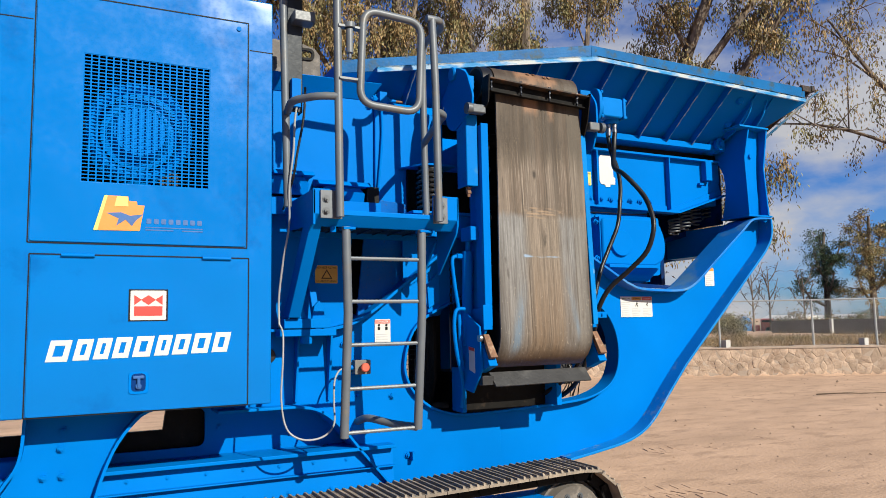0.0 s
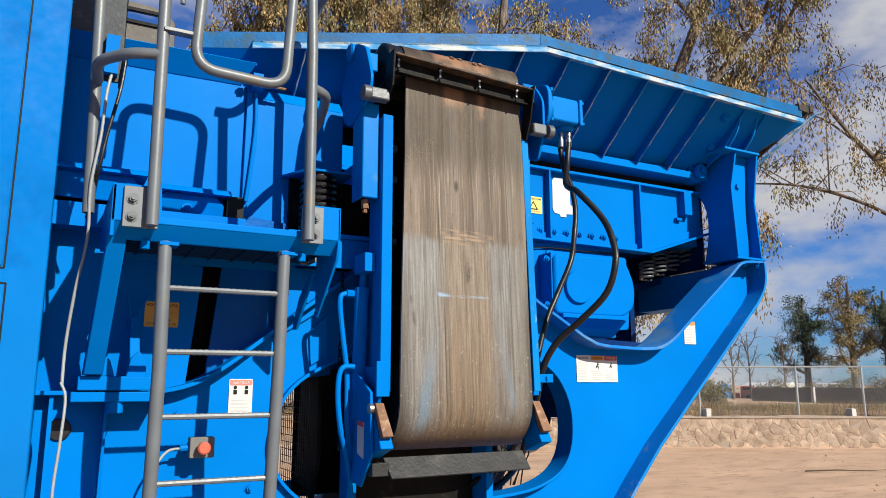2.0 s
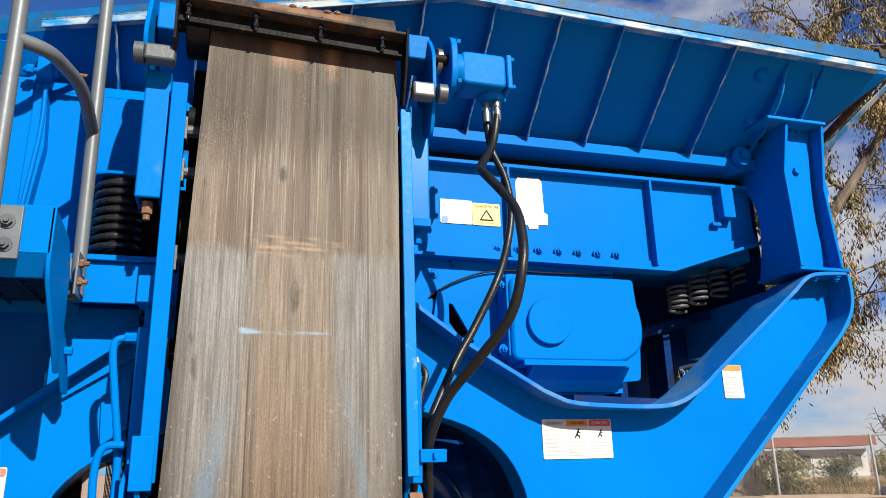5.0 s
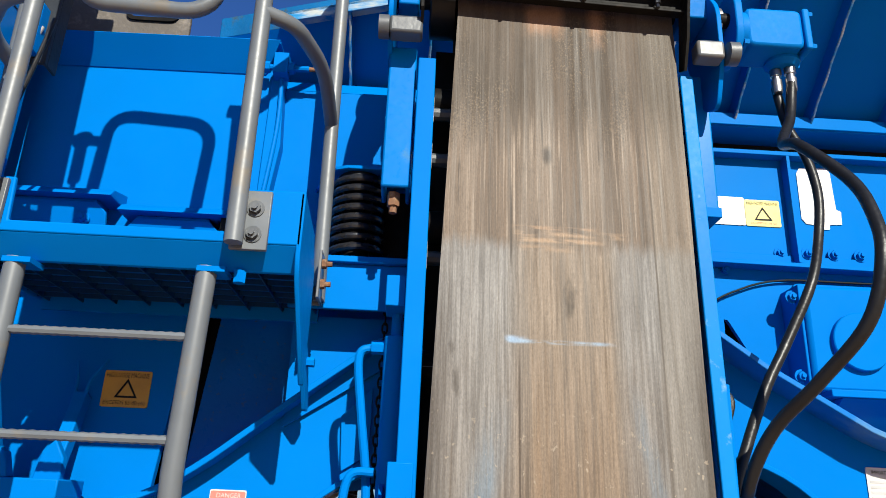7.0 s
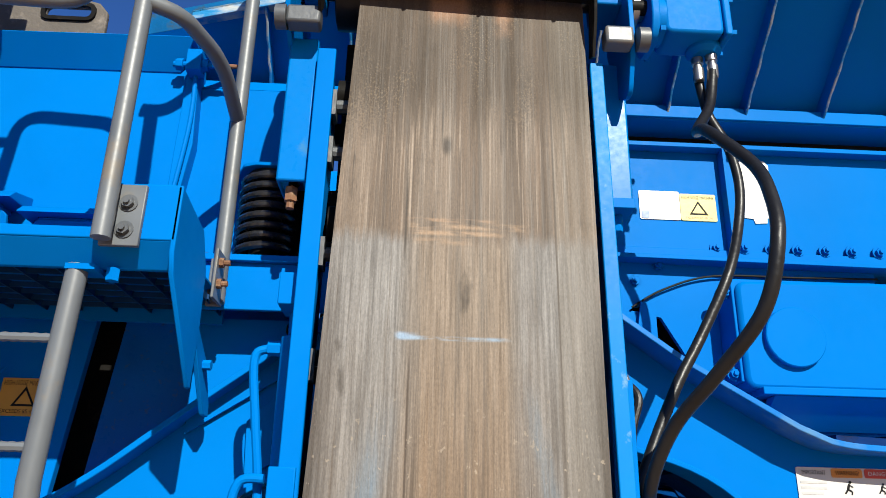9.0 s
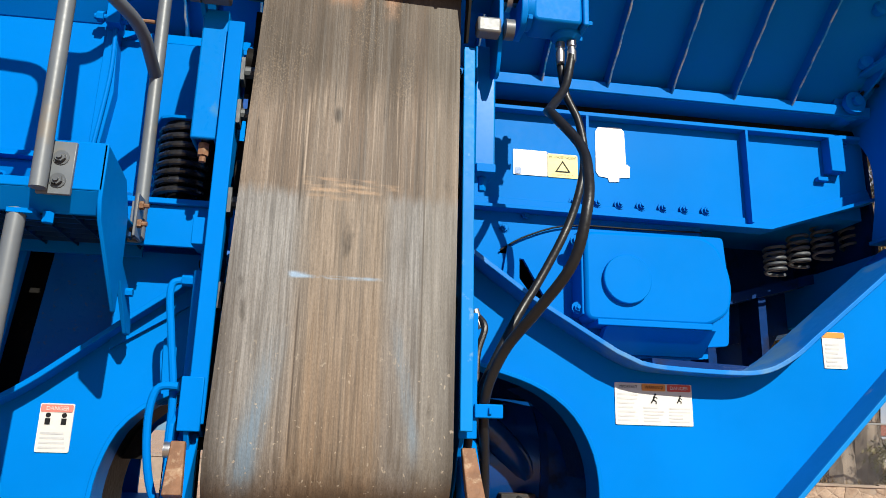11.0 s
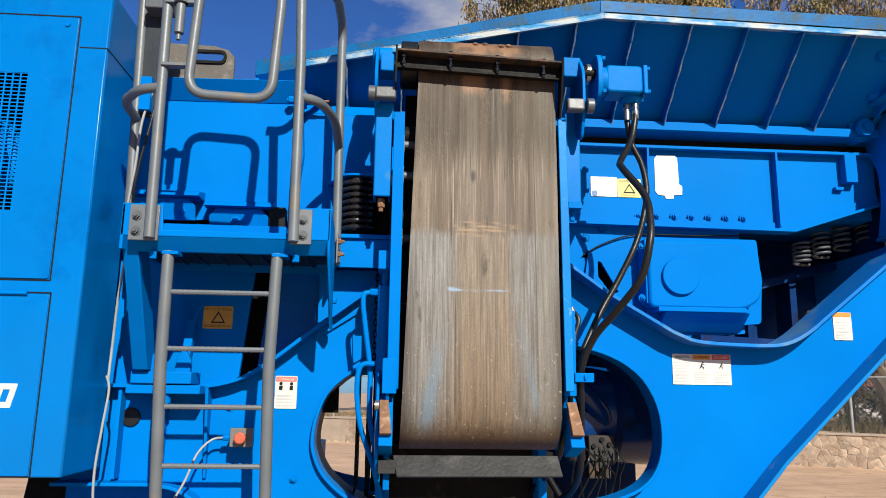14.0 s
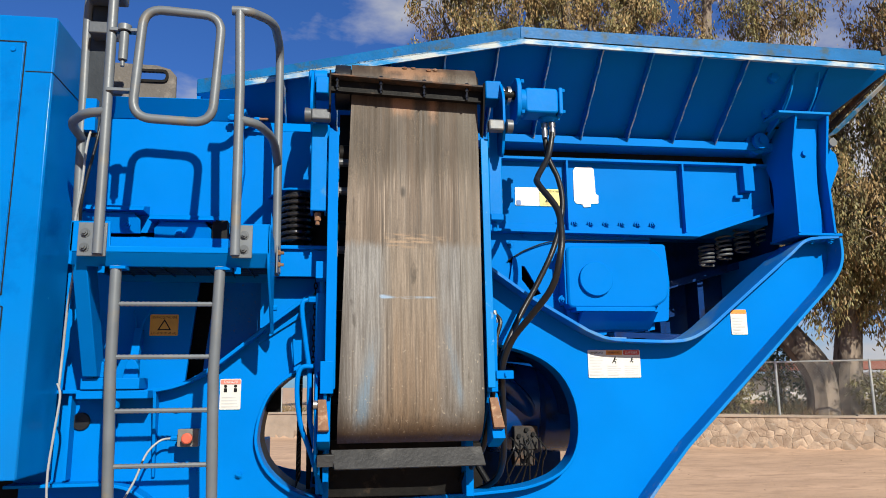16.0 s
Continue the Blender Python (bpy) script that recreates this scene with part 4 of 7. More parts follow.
    part("flag_edge", Shape().plate([(0.30, 2.115), (0.345, 2.285), (0.36, 2.285), (0.318, 2.115)], Y0 - 0.01, Y0 - 0.0085), YELLOW, flag)
    part("flag_top", Shape().plate([(0.39, 2.235), (0.40, 2.283), (0.448, 2.283), (0.452, 2.235)], Y0 - 0.01, Y0 - 0.0085), YELLOW, flag)
    part("flag_bird", Shape().plate([(0.355, 2.2), (0.42, 2.205), (0.46, 2.19), (0.52, 2.2), (0.485, 2.165), (0.47, 2.14), (0.44, 2.17), (0.40, 2.14), (0.41, 2.175)], Y0 - 0.0095, Y0 - 0.0085), MUTED, flag)
    s = Shape()
    for i in range(8):
        x = 0.535 + i * 0.034
        s.plate(round_rect(x, x + 0.022, 2.155, 2.18, 0.004, 2), Y0 - 0.0075, Y0 - 0.006)
    s.box(0.53, 0.8, Y0 - 0.0075, Y0 - 0.006, 2.135, 2.139)
    s.box(0.53, 0.66, Y0 - 0.0075, Y0 - 0.006, 2.122, 2.127)
    s.box(0.7, 0.8, Y0 - 0.0075, Y0 - 0.006, 2.122, 2.127)
    part("dealer_print", s, MUTED, up_door, "faded blue-grey dealer print")
    b = sticker("emblem", 0.552, Y0 - 0.006, 1.757, 0.162, 0.142, WHITE, low_door, "white square emblem with red crown shape", 0.003)
    s = Shape().plate([(0.463, 1.68), (0.641, 1.68), (0.641, 1.834), (0.463, 1.834)], Y0 - 0.0075, Y0 - 0.006, [[(0.474, 1.691), (0.63, 1.691), (0.63, 1.823), (0.474, 1.823)]])
    part("emblem_frame", s, INK, b)
    part("emblem_base", Shape().box(0.488, 0.616, Y0 - 0.0105, Y0 - 0.009, 1.706, 1.752), RED, b)
    for x in (0.52, 0.584):
        part("emblem_point", Shape().plate([(x - 0.032, 1.758), (x, 1.782), (x + 0.032, 1.758), (x + 0.032, 1.806), (x, 1.785), (x - 0.032, 1.806)], Y0 - 0.0105, Y0 - 0.009), RED, b)
    widths = [1.25, 0.95, 0.9, 1.0, 1.1, 0.9, 1.0, 1.1, 1.05]
    total, x = sum(widths), 0.118
    for w in widths:
        u = 0.825 * w / total
        z0, z1 = 1.5 + 0.03 * (x - 0.118), 1.598 + 0.03 * (x - 0.118)
        e, k = u * 0.8, 0.024
        s = Shape().plate([(x, z0), (x + e, z0), (x + e + 0.022, z1), (x + 0.022, z1)], Y0 - 0.0075, Y0 - 0.006, [[(x + k + 0.005, z0 + 0.024), (x + e - k + 0.005, z0 + 0.024), (x + e - k + 0.017, z1 - 0.024), (x + k + 0.017, z1 - 0.024)]])
        part("name_shape", s, WHITE, low_door, "slanted white name shape")
        x += u
    # legs below the canopy with flared sides
    left = spline([(-0.2, 0.55), (-0.07, 0.88), (0.02, 1.04), (0.04, 1.25)], 5)
    right = spline([(0.62, 1.25), (0.53, 1.21), (0.42, 1.06), (0.34, 0.82), (0.3, 0.55)], 5)
    leg = part("canopy_leg", Shape().plate(left + right, 4.08, 4.1), BLUE, crusher, "flared blue leg plate under the canopy", 0.003)
    part("leg_flange", Shape().strip(right, 3.99, 4.14, 0.014), BLUE, leg)
    part("leg_flange", Shape().strip(left, 3.99, 4.14, 0.014), BLUE, leg)
    for x, z in ((0.12, 0.95), (0.2, 0.95), (0.19, 1.08), (0.2, 1.16)):
        piece("bolt", BOLT_BLUE, leg, (x, 4.08, z))
    s = Shape().plate([(0.3, 0.7), (2.0, 0.7), (2.0, 1.2), (0.3, 1.2)], 4.5, 4.52, [round_rect(0.36, 0.92, 0.97, 1.19, 0.05)])
    s.box(-0.6, 2.0, 4.24, 4.5, 0.9, 0.92)
    s.hexa([(-0.6, 4.26, 0.6), (2.0, 4.26, 0.6), (2.0, 4.28, 0.6), (-0.6, 4.28, 0.6), (-0.6, 4.3, 0.9), (2.0, 4.3, 0.9), (2.0, 4.32, 0.9), (-0.6, 4.32, 0.9)])
    s.box(-0.6, 2.0, 4.245, 4.29, 0.79, 0.798)
    low = part("track_frame_beam", s, BLUE, crusher, "blue beam above the crawler track", 0.003)
    for i in range(8):
        piece("bolt", BOLT_SMALL, low, (0.3 + 0.2 * i, 4.294, 0.85))
    for i in range(6):
        piece("bolt", BOLT_SMALL, low, (0.35 + 0.25 * i, 4.272, 0.7))
    piece("bolt", BOLT_BLUE, low, (1.0, 4.5, 1.07))
    part("rear_body", Shape().box(-2.6, -0.16, 4.25, 5.6, 1.35, 2.9), BLUE, crusher, "blue rear frame behind the canopy", 0.01)
    part("rear_rail", Shape().box(-2.6, 0.3, 4.35, 4.5, 0.8, 1.0), BLUE, crusher, "", 0.01)
    # added black box that stands for shade below the rear frame
    part("rear_shade_box", Shape().box(-2.6, 0.28, 4.6, 4.64, 0.9, 1.09), BLACK_METAL_AND_SHADE, crusher, "added black sheet that stands for shade underneath")


engine_canopy()


def crawler_track():
    y0, y1, xl, xr, r = 3.83, 4.23, -1.2, 3.08, 0.33
    zc = 0.39
    s = Shape().plate(round_rect(xl - 0.05, xr + 0.05, zc - 0.17, zc + 0.17, 0.1), y0 + 0.12, y1 - 0.05)
    t = part("crawler_track", s, BLUE, crusher, "dusty steel crawler track with ribbed shoes", 0.004)
    # the chain's closed line, sagging a little on top
    line = []
    n = 26
    for i in range(n + 1):
        x = xl + (xr - xl) * i / n
        line.append((x, zc + r - 0.035 * math.sin(math.pi * i / n) - 0.004))
    for i in range(1, 12):
        a = math.pi / 2 - math.pi * i / 12
        line.append((xr + r * math.cos(a), zc + r * math.sin(a)))
    for i in range(n + 1):
        line.append((xr - (xr - xl) * i / n, zc - r))
    for i in range(1, 12):
        a = -math.pi / 2 - math.pi * i / 12
        line.append((xl + r * math.cos(a), zc + r * math.sin(a)))
    p = [Vector(q) for q in line]
    seg = [(p[(i + 1) % len(p)] - p[i]).length for i in range(len(p))]
    total, pitch = sum(seg), 0.135
    count = int(total / pitch)
    shoe = Shape()
    w = pitch * 0.49
    shoe.box(-w, w, y0 - 4, y1 - 4, -0.008, 0.008)
    for gx, hh in ((-0.048, 0.024), (-0.004, 0.02), (0.04, 0.024)):
        shoe.hexa([(gx - 0.009, y0 - 4, 0.008), (gx + 0.009, y0 - 4, 0.008), (gx + 0.009, y1 - 4, 0.008), (gx - 0.009, y1 - 4, 0.008),
                   (gx - 0.005, y0 - 4 + 0.01, hh), (gx + 0.005, y0 - 4 + 0.01, hh), (gx + 0.005, y1 - 4 - 0.01, hh), (gx - 0.005, y1 - 4 - 0.01, hh)])
    link = Shape()
    for yy in (y0 + 0.1, y1 - 0.14):
        link.box(-w * 1.1, w * 0.9, yy - 4, yy - 4 + 0.04, -0.075, -0.008)
    link.cyl((w, y0 + 0.09 - 4, -0.045), (w, y1 - 0.09 - 4, -0.045), 0.02, 8)
    shoe_m, link_m = shared(shoe, TRACK), shared(link, BLACK_METAL_AND_SHADE)
    for k in range(count):
        d = total * k / count
        i = 0
        while d > seg[i]:
            d -= seg[i]
            i += 1
        a, b = p[i], p[(i + 1) % len(p)]
        q = a.lerp(b, d / seg[i])
        ang = math.atan2(b.y - a.y, b.x - a.x)
        turn = Matrix.Rotation(-ang, 4, "Y")
        piece("track_shoe", shoe_m, t, (q.x, 4, q.y), turn)
        piece("chain_link", link_m, t, (q.x, 4, q.y), turn)
    part("idler_wheel", Shape().turned((xr, y0 + 0.1, zc), (xr, y1 - 0.1, zc), [(0, 0.1), (0.05, 0.12), (0.06, 0.22), (0.3, 0.24), (0.31, 0.255), (0.7, 0.255), (1, 0.24)], 36), BROWN_GREY, t, "dusty steel idler wheel")
    part("idler_hub", Shape().turned((xr, y0 + 0.02, zc), (xr, y0 + 0.11, zc), [(0, 0.05), (0.2, 0.075), (1, 0.085)], 24), RUST, t)
    for i in range(10):
        a = 2 * math.pi * i / 10
        piece("bolt", BOLT_DARK, t, (xr + 0.16 * math.cos(a), y0 + 0.11, zc + 0.16 * math.sin(a)))
    for i in range(5):
        part("roller", Shape().turned((0.4 + i * 0.45, y0 + 0.1, 0.16), (0.4 + i * 0.45, y1 - 0.1, 0.16), [(0, 0.07), (0.2, 0.09), (0.8, 0.09), (1, 0.07)], 16), DARK_GREY, t)


TRACK = mat("dusty_track_steel", (0.1827, 0.1492, 0.1157), rough=0.8, vary=0.2, scale=8, bump=0.3, second=(0.2923, 0.2314, 0.1705), amount=0.5, second_scale=5, spec=0.2)
crawler_track()


def jaw_box():
    Y = 4.38
    s = Shape().box(0.86, 1.93, Y, FAR, 2.42, 3.13)
    j = part("jaw_box", s, BLUE, crusher, "blue jaw crusher body with bolted side plates", 0.006)
    part("jaw_top_flange", Shape().hexa([(1.0, Y - 0.004, 3.075), (1.9, Y - 0.004, 3.085), (1.9, Y + 0.012, 3.085), (1.0, Y + 0.012, 3.075), (1.0, Y - 0.085, 3.165), (1.955, Y - 0.085, 3.18), (1.955, Y - 0.075, 3.185), (1.0, Y - 0.075, 3.17)]), BLUE, j, "blue flared top edge of the jaw box", 0.002)
    part("jaw_roof", Shape().hexa([(0.86, Y - 0.074, 3.158), (1.955, Y - 0.074, 3.172), (1.955, FAR, 3.172), (0.86, FAR, 3.158), (0.86, Y - 0.074, 3.166), (1.955, Y - 0.074, 3.18), (1.955, FAR, 3.18), (0.86, FAR, 3.166)]), BLUE, j)
    part("lower_wall", Shape().plate([(0.9, 1.55), (1.715, 1.55), (1.80, 2.45), (0.9, 2.45)], Y, Y + 0.03), BLUE, j, bevel=0.003)
    # black sheet that stands for shade in the slot
    part("slot_back", Shape().box(1.6, 2.2, Y + 0.2, Y + 0.22, 1.5, 2.5), BLACK_METAL_AND_SHADE, j)
    part("cheek_wall", Shape().plate([(1.80, 1.62), (2.4, 1.7), (2.42, 2.4), (1.90, 2.45), (1.86, 2.2)], Y + 0.012, Y + 0.03), OILY_SHADED_BLUE, j, "shade-darkened oily blue cheek wall with dust specks", 0.003)
    # standing edge strip and the rounded cheek behind it
    part("edge_strip", Shape().plate([(1.925, 2.42), (1.945, 2.42), (1.985, 2.8), (1.965, 3.13), (1.93, 3.13)], Y - 0.025, Y + 0.065), BLUE, j, bevel=0.003)
    cheek = Shape().plate([(2.44, 3.05), (2.44, 2.38), (1.94, 2.4), (1.94, 3.05)], Y + 0.03, Y + 0.05)
    cheek.hexa([(1.94, Y + 0.03, 3.05), (2.44, Y + 0.03, 3.05), (2.44, Y + 0.05, 3.05), (1.94, Y + 0.05, 3.05), (1.94, Y + 0.09, 3.12), (2.44, Y + 0.09, 3.12), (2.44, Y + 0.11, 3.12), (1.94, Y + 0.11, 3.12)])
    part("cheek_plate", cheek, BLUE, j, "blue jaw cheek plate bent back at its top", 0.004)
    # cover strips with bolts over the platform
    for x0, x1, za, zb in ((1.0, 1.475, 2.43, 2.53), (1.545, 1.835, 2.40, 2.485)):
        # folded cover: its face leans back under the top edge
        s = Shape().plate([(x0, zb - 0.03), (x0 + 0.03, zb), (x1 - 0.03, zb), (x1, zb - 0.03), (x1, za), (x0, za)], Y - 0.06, Y - 0.045)
        for v in s.bm.verts:
            v.co.y -= 0.35 * (v.co.z - za)
        s.box(x0 + 0.03, x1 - 0.03, Y - 0.06 - 0.35 * (zb - za) + 0.004, Y, zb - 0.004, zb + 0.008)
        part("cover_strip", s, BLUE, j, bevel=0.003)
        front = Y - 0.1 - 0.35 * (zb - za)
        part("cover_lip", Shape().hexa([(x0 - 0.02, front, zb + 0.009), (x1 + 0.025, front, zb + 0.009), (x1 + 0.025, Y, zb + 0.009), (x0 - 0.02, Y, zb + 0.009), (x0 - 0.02, front + 0.03, zb + 0.038), (x1 + 0.025, front + 0.03, zb + 0.038), (x1 + 0.025, Y, zb + 0.06), (x0 - 0.02, Y, zb + 0.06)]), BLUE, j, "", 0.003)
        for x in ((x0 + 0.07, x1 - 0.07) if x0 < 1.3 else (x0 + 0.13,)):
            piece("bolt", BOLT_BLUE, j, (x, Y - 0.065 - 0.35 * (zb - 0.055 - za), zb - 0.055))
    # black block that stands for shade in the gap
    part("strip_gap", Shape().box(1.845, 1.92, Y - 0.1, Y - 0.02, 2.36, 2.5), INK, j)
    part("lower_step", Shape().box(0.95, 1.93, Y - 0.11, Y + 0.02, 2.30, 2.40), BLUE, j)
    # catch bolt on the strip
    s = Shape().box(1.94, 1.99, Y - 0.085, Y - 0.024, 3.05, 3.13).cyl((1.89, Y - 0.055, 3.085), (2.06, Y - 0.055, 3.085), 0.011, 10).cyl((1.985, Y - 0.055, 3.085), (2.01, Y - 0.055, 3.085), 0.022, 6).cyl((1.9, Y - 0.055, 3.085), (1.925, Y - 0.055, 3.085), 0.022, 6)
    part("catch", s, BLUE, j, "blue clamp block with threaded bolt", 0.002)
    part("catch_thread", Shape().cyl((2.06, Y - 0.055, 3.085), (2.11, Y - 0.055, 3.085), 0.008, 8), RUST, j)
    part("strip_rod", spl_tube([(1.965, Y - 0.04, 3.06), (1.97, Y - 0.04, 2.85), (1.94, Y - 0.04, 2.5)], 0.008), BLUE, j)
    # crossbeam under the spring and its wall
    s = Shape().box(2.1, 2.55, Y - 0.22, Y - 0.02, 2.33, 2.35).box(2.1, 2.55, Y - 0.2, Y - 0.185, 2.19, 2.33)
    part("spring_shelf", s, BLUE, j, "blue shelf under the coil spring", 0.003)
    part("shelf_wall", Shape().plate([(2.1, 1.86), (2.5, 2.12), (2.5, 2.2), (2.1, 2.2)], Y - 0.05, Y - 0.036), BLUE, j)
    s = Shape()
    turns, pts = 8, []
    for i in range(turns * 18 + 1):
        a = 2 * math.pi * i / 18
        pts.append((2.275 + 0.08 * math.cos(a), 4.285 + 0.08 * math.sin(a), 2.372 + 0.262 * i / (turns * 18)))
    part("coil_spring", s.tube(pts, 0.0125, 10), SPRING, j, "black steel coil spring")
    part("spring_cap", Shape().cyl((2.275, 4.285, 2.636), (2.275, 4.285, 2.654), 0.07, 24), BLACK, j)
    part("spring_cover", Shape().plate([(2.1, 4.43), (2.12, 4.45), (2.43, 4.45), (2.43, 4.2), (2.24, 4.2), (2.2, 4.22)], 2.655, 2.667, axis="z"), BLUE, j, "thin blue plate over the coil spring", 0.002)
    part("spring_core", Shape().cyl((2.275, 4.285, 2.35), (2.275, 4.285, 2.636), 0.045, 16), BLACK_METAL_AND_SHADE, j)
    # black sheet that stands for shade in the spring's cavity
    part("dark_inside", Shape().box(2.16, 2.62, Y + 0.0, Y + 0.02, 2.35, 2.66), BLACK_METAL_AND_SHADE, j)
    # pivot bracket on the chassis flange
    s = Shape().box(1.29, 1.56, FLANGE - 0.11, FLANGE + 0.06, 1.63, 1.685)
    s.plate([(1.33, 1.685), (1.42, 1.685), (1.40, 1.75), (1.37, 1.77), (1.35, 1.75)], FLANGE - 0.1, FLANGE - 0.06)
    s.box(1.27, 1.6, FLANGE - 0.1, FLANGE + 0.02, 1.585, 1.625)
    s.cyl((1.43, FLANGE - 0.06, 1.54), (1.43, FLANGE - 0.06, 1.59), 0.035, 16)
    part("pivot_bracket", s, BLUE, j, "blue bolted pivot bracket", 0.004)
    s = Shape().beam((1.5, FLANGE - 0.02, 1.69), (1.495, Y - 0.03, 1.93), 0.04, 0.045, (0, 1, 0))
    s.plate([(1.465, 1.68), (1.54, 1.68), (1.54, 1.74), (1.51, 1.79), (1.48, 1.76)], FLANGE - 0.06, FLANGE - 0.03)
    part("toggle_arm", s, BLUE, j, "", 0.004)
    part("rod", Shape().tube([(1.46, Y - 0.03, 2.03), (1.475, Y - 0.04, 1.97), (1.475, Y - 0.04, 1.88)], 0.006), BLUE, j)
    part("rod", Shape().tube([(1.55, Y - 0.03, 2.04), (1.515, Y - 0.05, 1.97), (1.5, Y - 0.05, 1.88)], 0.006), BLUE, j)
    # ochre noise sign
    n = sticker("noise_sign", 1.608, Y, 1.957, 0.142, 0.11, OLD_YELLOW, crusher, "faded ochre high noise warning sign", 0.004)
    words("HIGH NOISE MACHINE", 0.015, 0.128, (1.608, Y - 0.0045, 1.998), INK, n)
    words("EXCEEDS 85 dB (A)", 0.015, 0.125, (1.608, Y - 0.0045, 1.914), INK, n)
    s = Shape().plate([(1.575, 1.93), (1.645, 1.93), (1.61, 1.988)], Y - 0.0055, Y - 0.004, [[(1.585, 1.936), (1.635, 1.936), (1.61, 1.977)]])
    part("triangle", s, INK, n)
    # product conveyor's slotted plate behind
    s = Shape().plate([(0.9, 3.17), (1.59, 3.17), (1.585, 3.355), (1.55, 3.395), (1.48, 3.415), (0.9, 3.43)], 4.42, 4.44, [round_rect(1.365, 1.53, 3.325, 3.372, 0.022, 4)])
    part("slotted_plate", s, BROWN_GREY, j, "dusty grey-brown plate with a slot", 0.006)
    part("slot_rim", Shape().plate(round_rect(1.35, 1.545, 3.31, 3.387, 0.035, 4), 4.41, 4.42, [round_rect(1.365, 1.53, 3.325, 3.372, 0.022, 4)]), BLACK_METAL_AND_SHADE, j)


def spl_tube(pts, r, n=6, seg=10):
    return Shape().tube(spline(pts, n), r, seg)


jaw_box()


def feed_hopper():
    # side wall: bottom line, lip line and rim line
    lip = [(1.7, 4.42, 3.255), (3.49, 4.1, 3.495), (5.74, 4.1, 3.455)]
    rim_h = [0.085, 0.11, 0.125]
    def lip_at(x):
        a, b = (lip[0], lip[1]) if x < lip[1][0] else (lip[1], lip[2])
        return Vector(a).lerp(Vector(b), (x - a[0]) / (b[0] - a[0]))
    base = [(2.0, 4.62, 3.08), (3.49, 4.62, 3.08), (5.3, 4.62, 3.08)]
    s = Shape()
    th = Vector((0, 0.014, 0.004))
    for i in range(2):
        a, b, c, d = Vector(base[i]), Vector(base[i + 1]), Vector(lip[i + 1]), Vector(lip[i])
        s.hexa([a, b, b + th, a + th, d, c, c + th, d + th])
    h = part("feed_hopper", s, BLUE, crusher, "blue sloped feed hopper with gusset ribs and scuffed lip")
    s = Shape()
    for i in range(2):
        a, b = Vector(lip[i]), Vector(lip[i + 1])
        ha, hb = Vector((0, -0.004, rim_h[i])), Vector((0, -0.004, rim_h[i + 1]))
        t = Vector((0, 0.016, 0))
        s.hexa([a, b, b + t, a + t, a + ha, b + hb, b + hb + t, a + ha + t])
    part("rim", s, RIM, h, "scratched darker blue hopper rim", 0.003)
    s = Shape()
    pts = [lip_at(1.93), Vector(lip[1]), Vector(lip[2]) - Vector((0.08, 0, 0))]
    for a, b in zip(pts, pts[1:]):
        s = Shape()
        o, u, e = Vector((0, -0.07, 0.0)), Vector((0, 0, 0.012)), Vector((0, 0.02, 0))
        s.hexa([a + o, b + o, b + e, a + e, a + o + u, b + o + u, b + e + u, a + e + u])
        s.hexa([a + o - u * 2.2, b + o - u * 2.2, b + o - u * 2.2 + e * 0.4, a + o - u * 2.2 + e * 0.4, a + o + u, b + o + u, b + o + u + e * 0.4, a + o + u + e * 0.4])
        part("lip_angle", s, LIP, h, "scuffed pale lip angle", 0.002)
    # gusset ribs
    for x in (2.19, 2.48, 2.775, 3.07, 3.36, 3.655, 3.95, 4.245, 4.54, 4.82):
        top, bot = lip_at(x), Vector((x, 4.62, 3.08))
        d = 0.1
        s = Shape().plate([(bot.y + 0.004, bot.z), (bot.y - d, bot.z), (top.y - 0.06, top.z - 0.02), (top.y + 0.004, top.z - 0.002)], x - 0.005, x + 0.005, axis="x")
        rib = part("rib", s, BLUE, h)
        a, b = Vector((x, bot.y - d, bot.z)), Vector((x, top.y - 0.06, top.z - 0.02))
        part("weld_bead", Shape().tube([a + (b - a) * (k / 12) + Vector((0.002 * math.sin(k * 2.1), -0.002, 0)) for k in range(13)], 0.0045, 6), LIP, rib, "pale weld bead along the rib edge")
    s = Shape().box(2.4, 5.32, 4.51, 4.66, 3.065, 3.083).box(2.4, 5.32, 4.5, 4.512, 3.068, 3.118)
    part("bottom_flange", s, BLUE, h, bevel=0.003)
    # black strip in place of the shaded gap above the feeder
    part("bottom_gap", Shape().box(2.4, 5.3, 4.65, 4.7, 2.98, 3.075), INK, h, "black strip for the dark gap under the hopper")
    # flared outer end with its weathered tip
    s = Shape()
    t = Vector((0.014, 0, 0.008))
    a, b, c, d = Vector((5.35, 4.62, 3.08)), Vector((5.35, FAR - 0.2, 3.08)), Vector((5.87, 5.95, 3.58)), Vector((5.87, 4.15, 3.58))
    s.hexa([a, b, b + t, a + t, d, c, c + t, d + t])
    a, b, c = Vector((5.3, 4.62, 3.08)), Vector((5.74, 4.1, 3.455)), Vector((5.87, 4.15, 3.58))
    th = Vector((0, 0.012, 0))
    s.hexa([a, a + Vector((0.05, 0, 0)), a + Vector((0.05, 0.012, 0)), a + th, b, c, c + th, b + th])
    part("end_wall", s, END_RUST, h, "weathered outer end of the hopper")
    s = Shape().beam((5.7, 4.1, 3.575), (5.89, 4.15, 3.598), 0.03, 0.05)
    s.beam((5.885, 4.12, 3.6), (5.885, 5.95, 3.6), 0.04, 0.05)
    s.beam((5.87, 4.14, 3.585), (5.6, 4.48, 3.23), 0.035, 0.03)
    part("end_lip", s, END_RUST, h, "rusty grey end lip", 0.004)
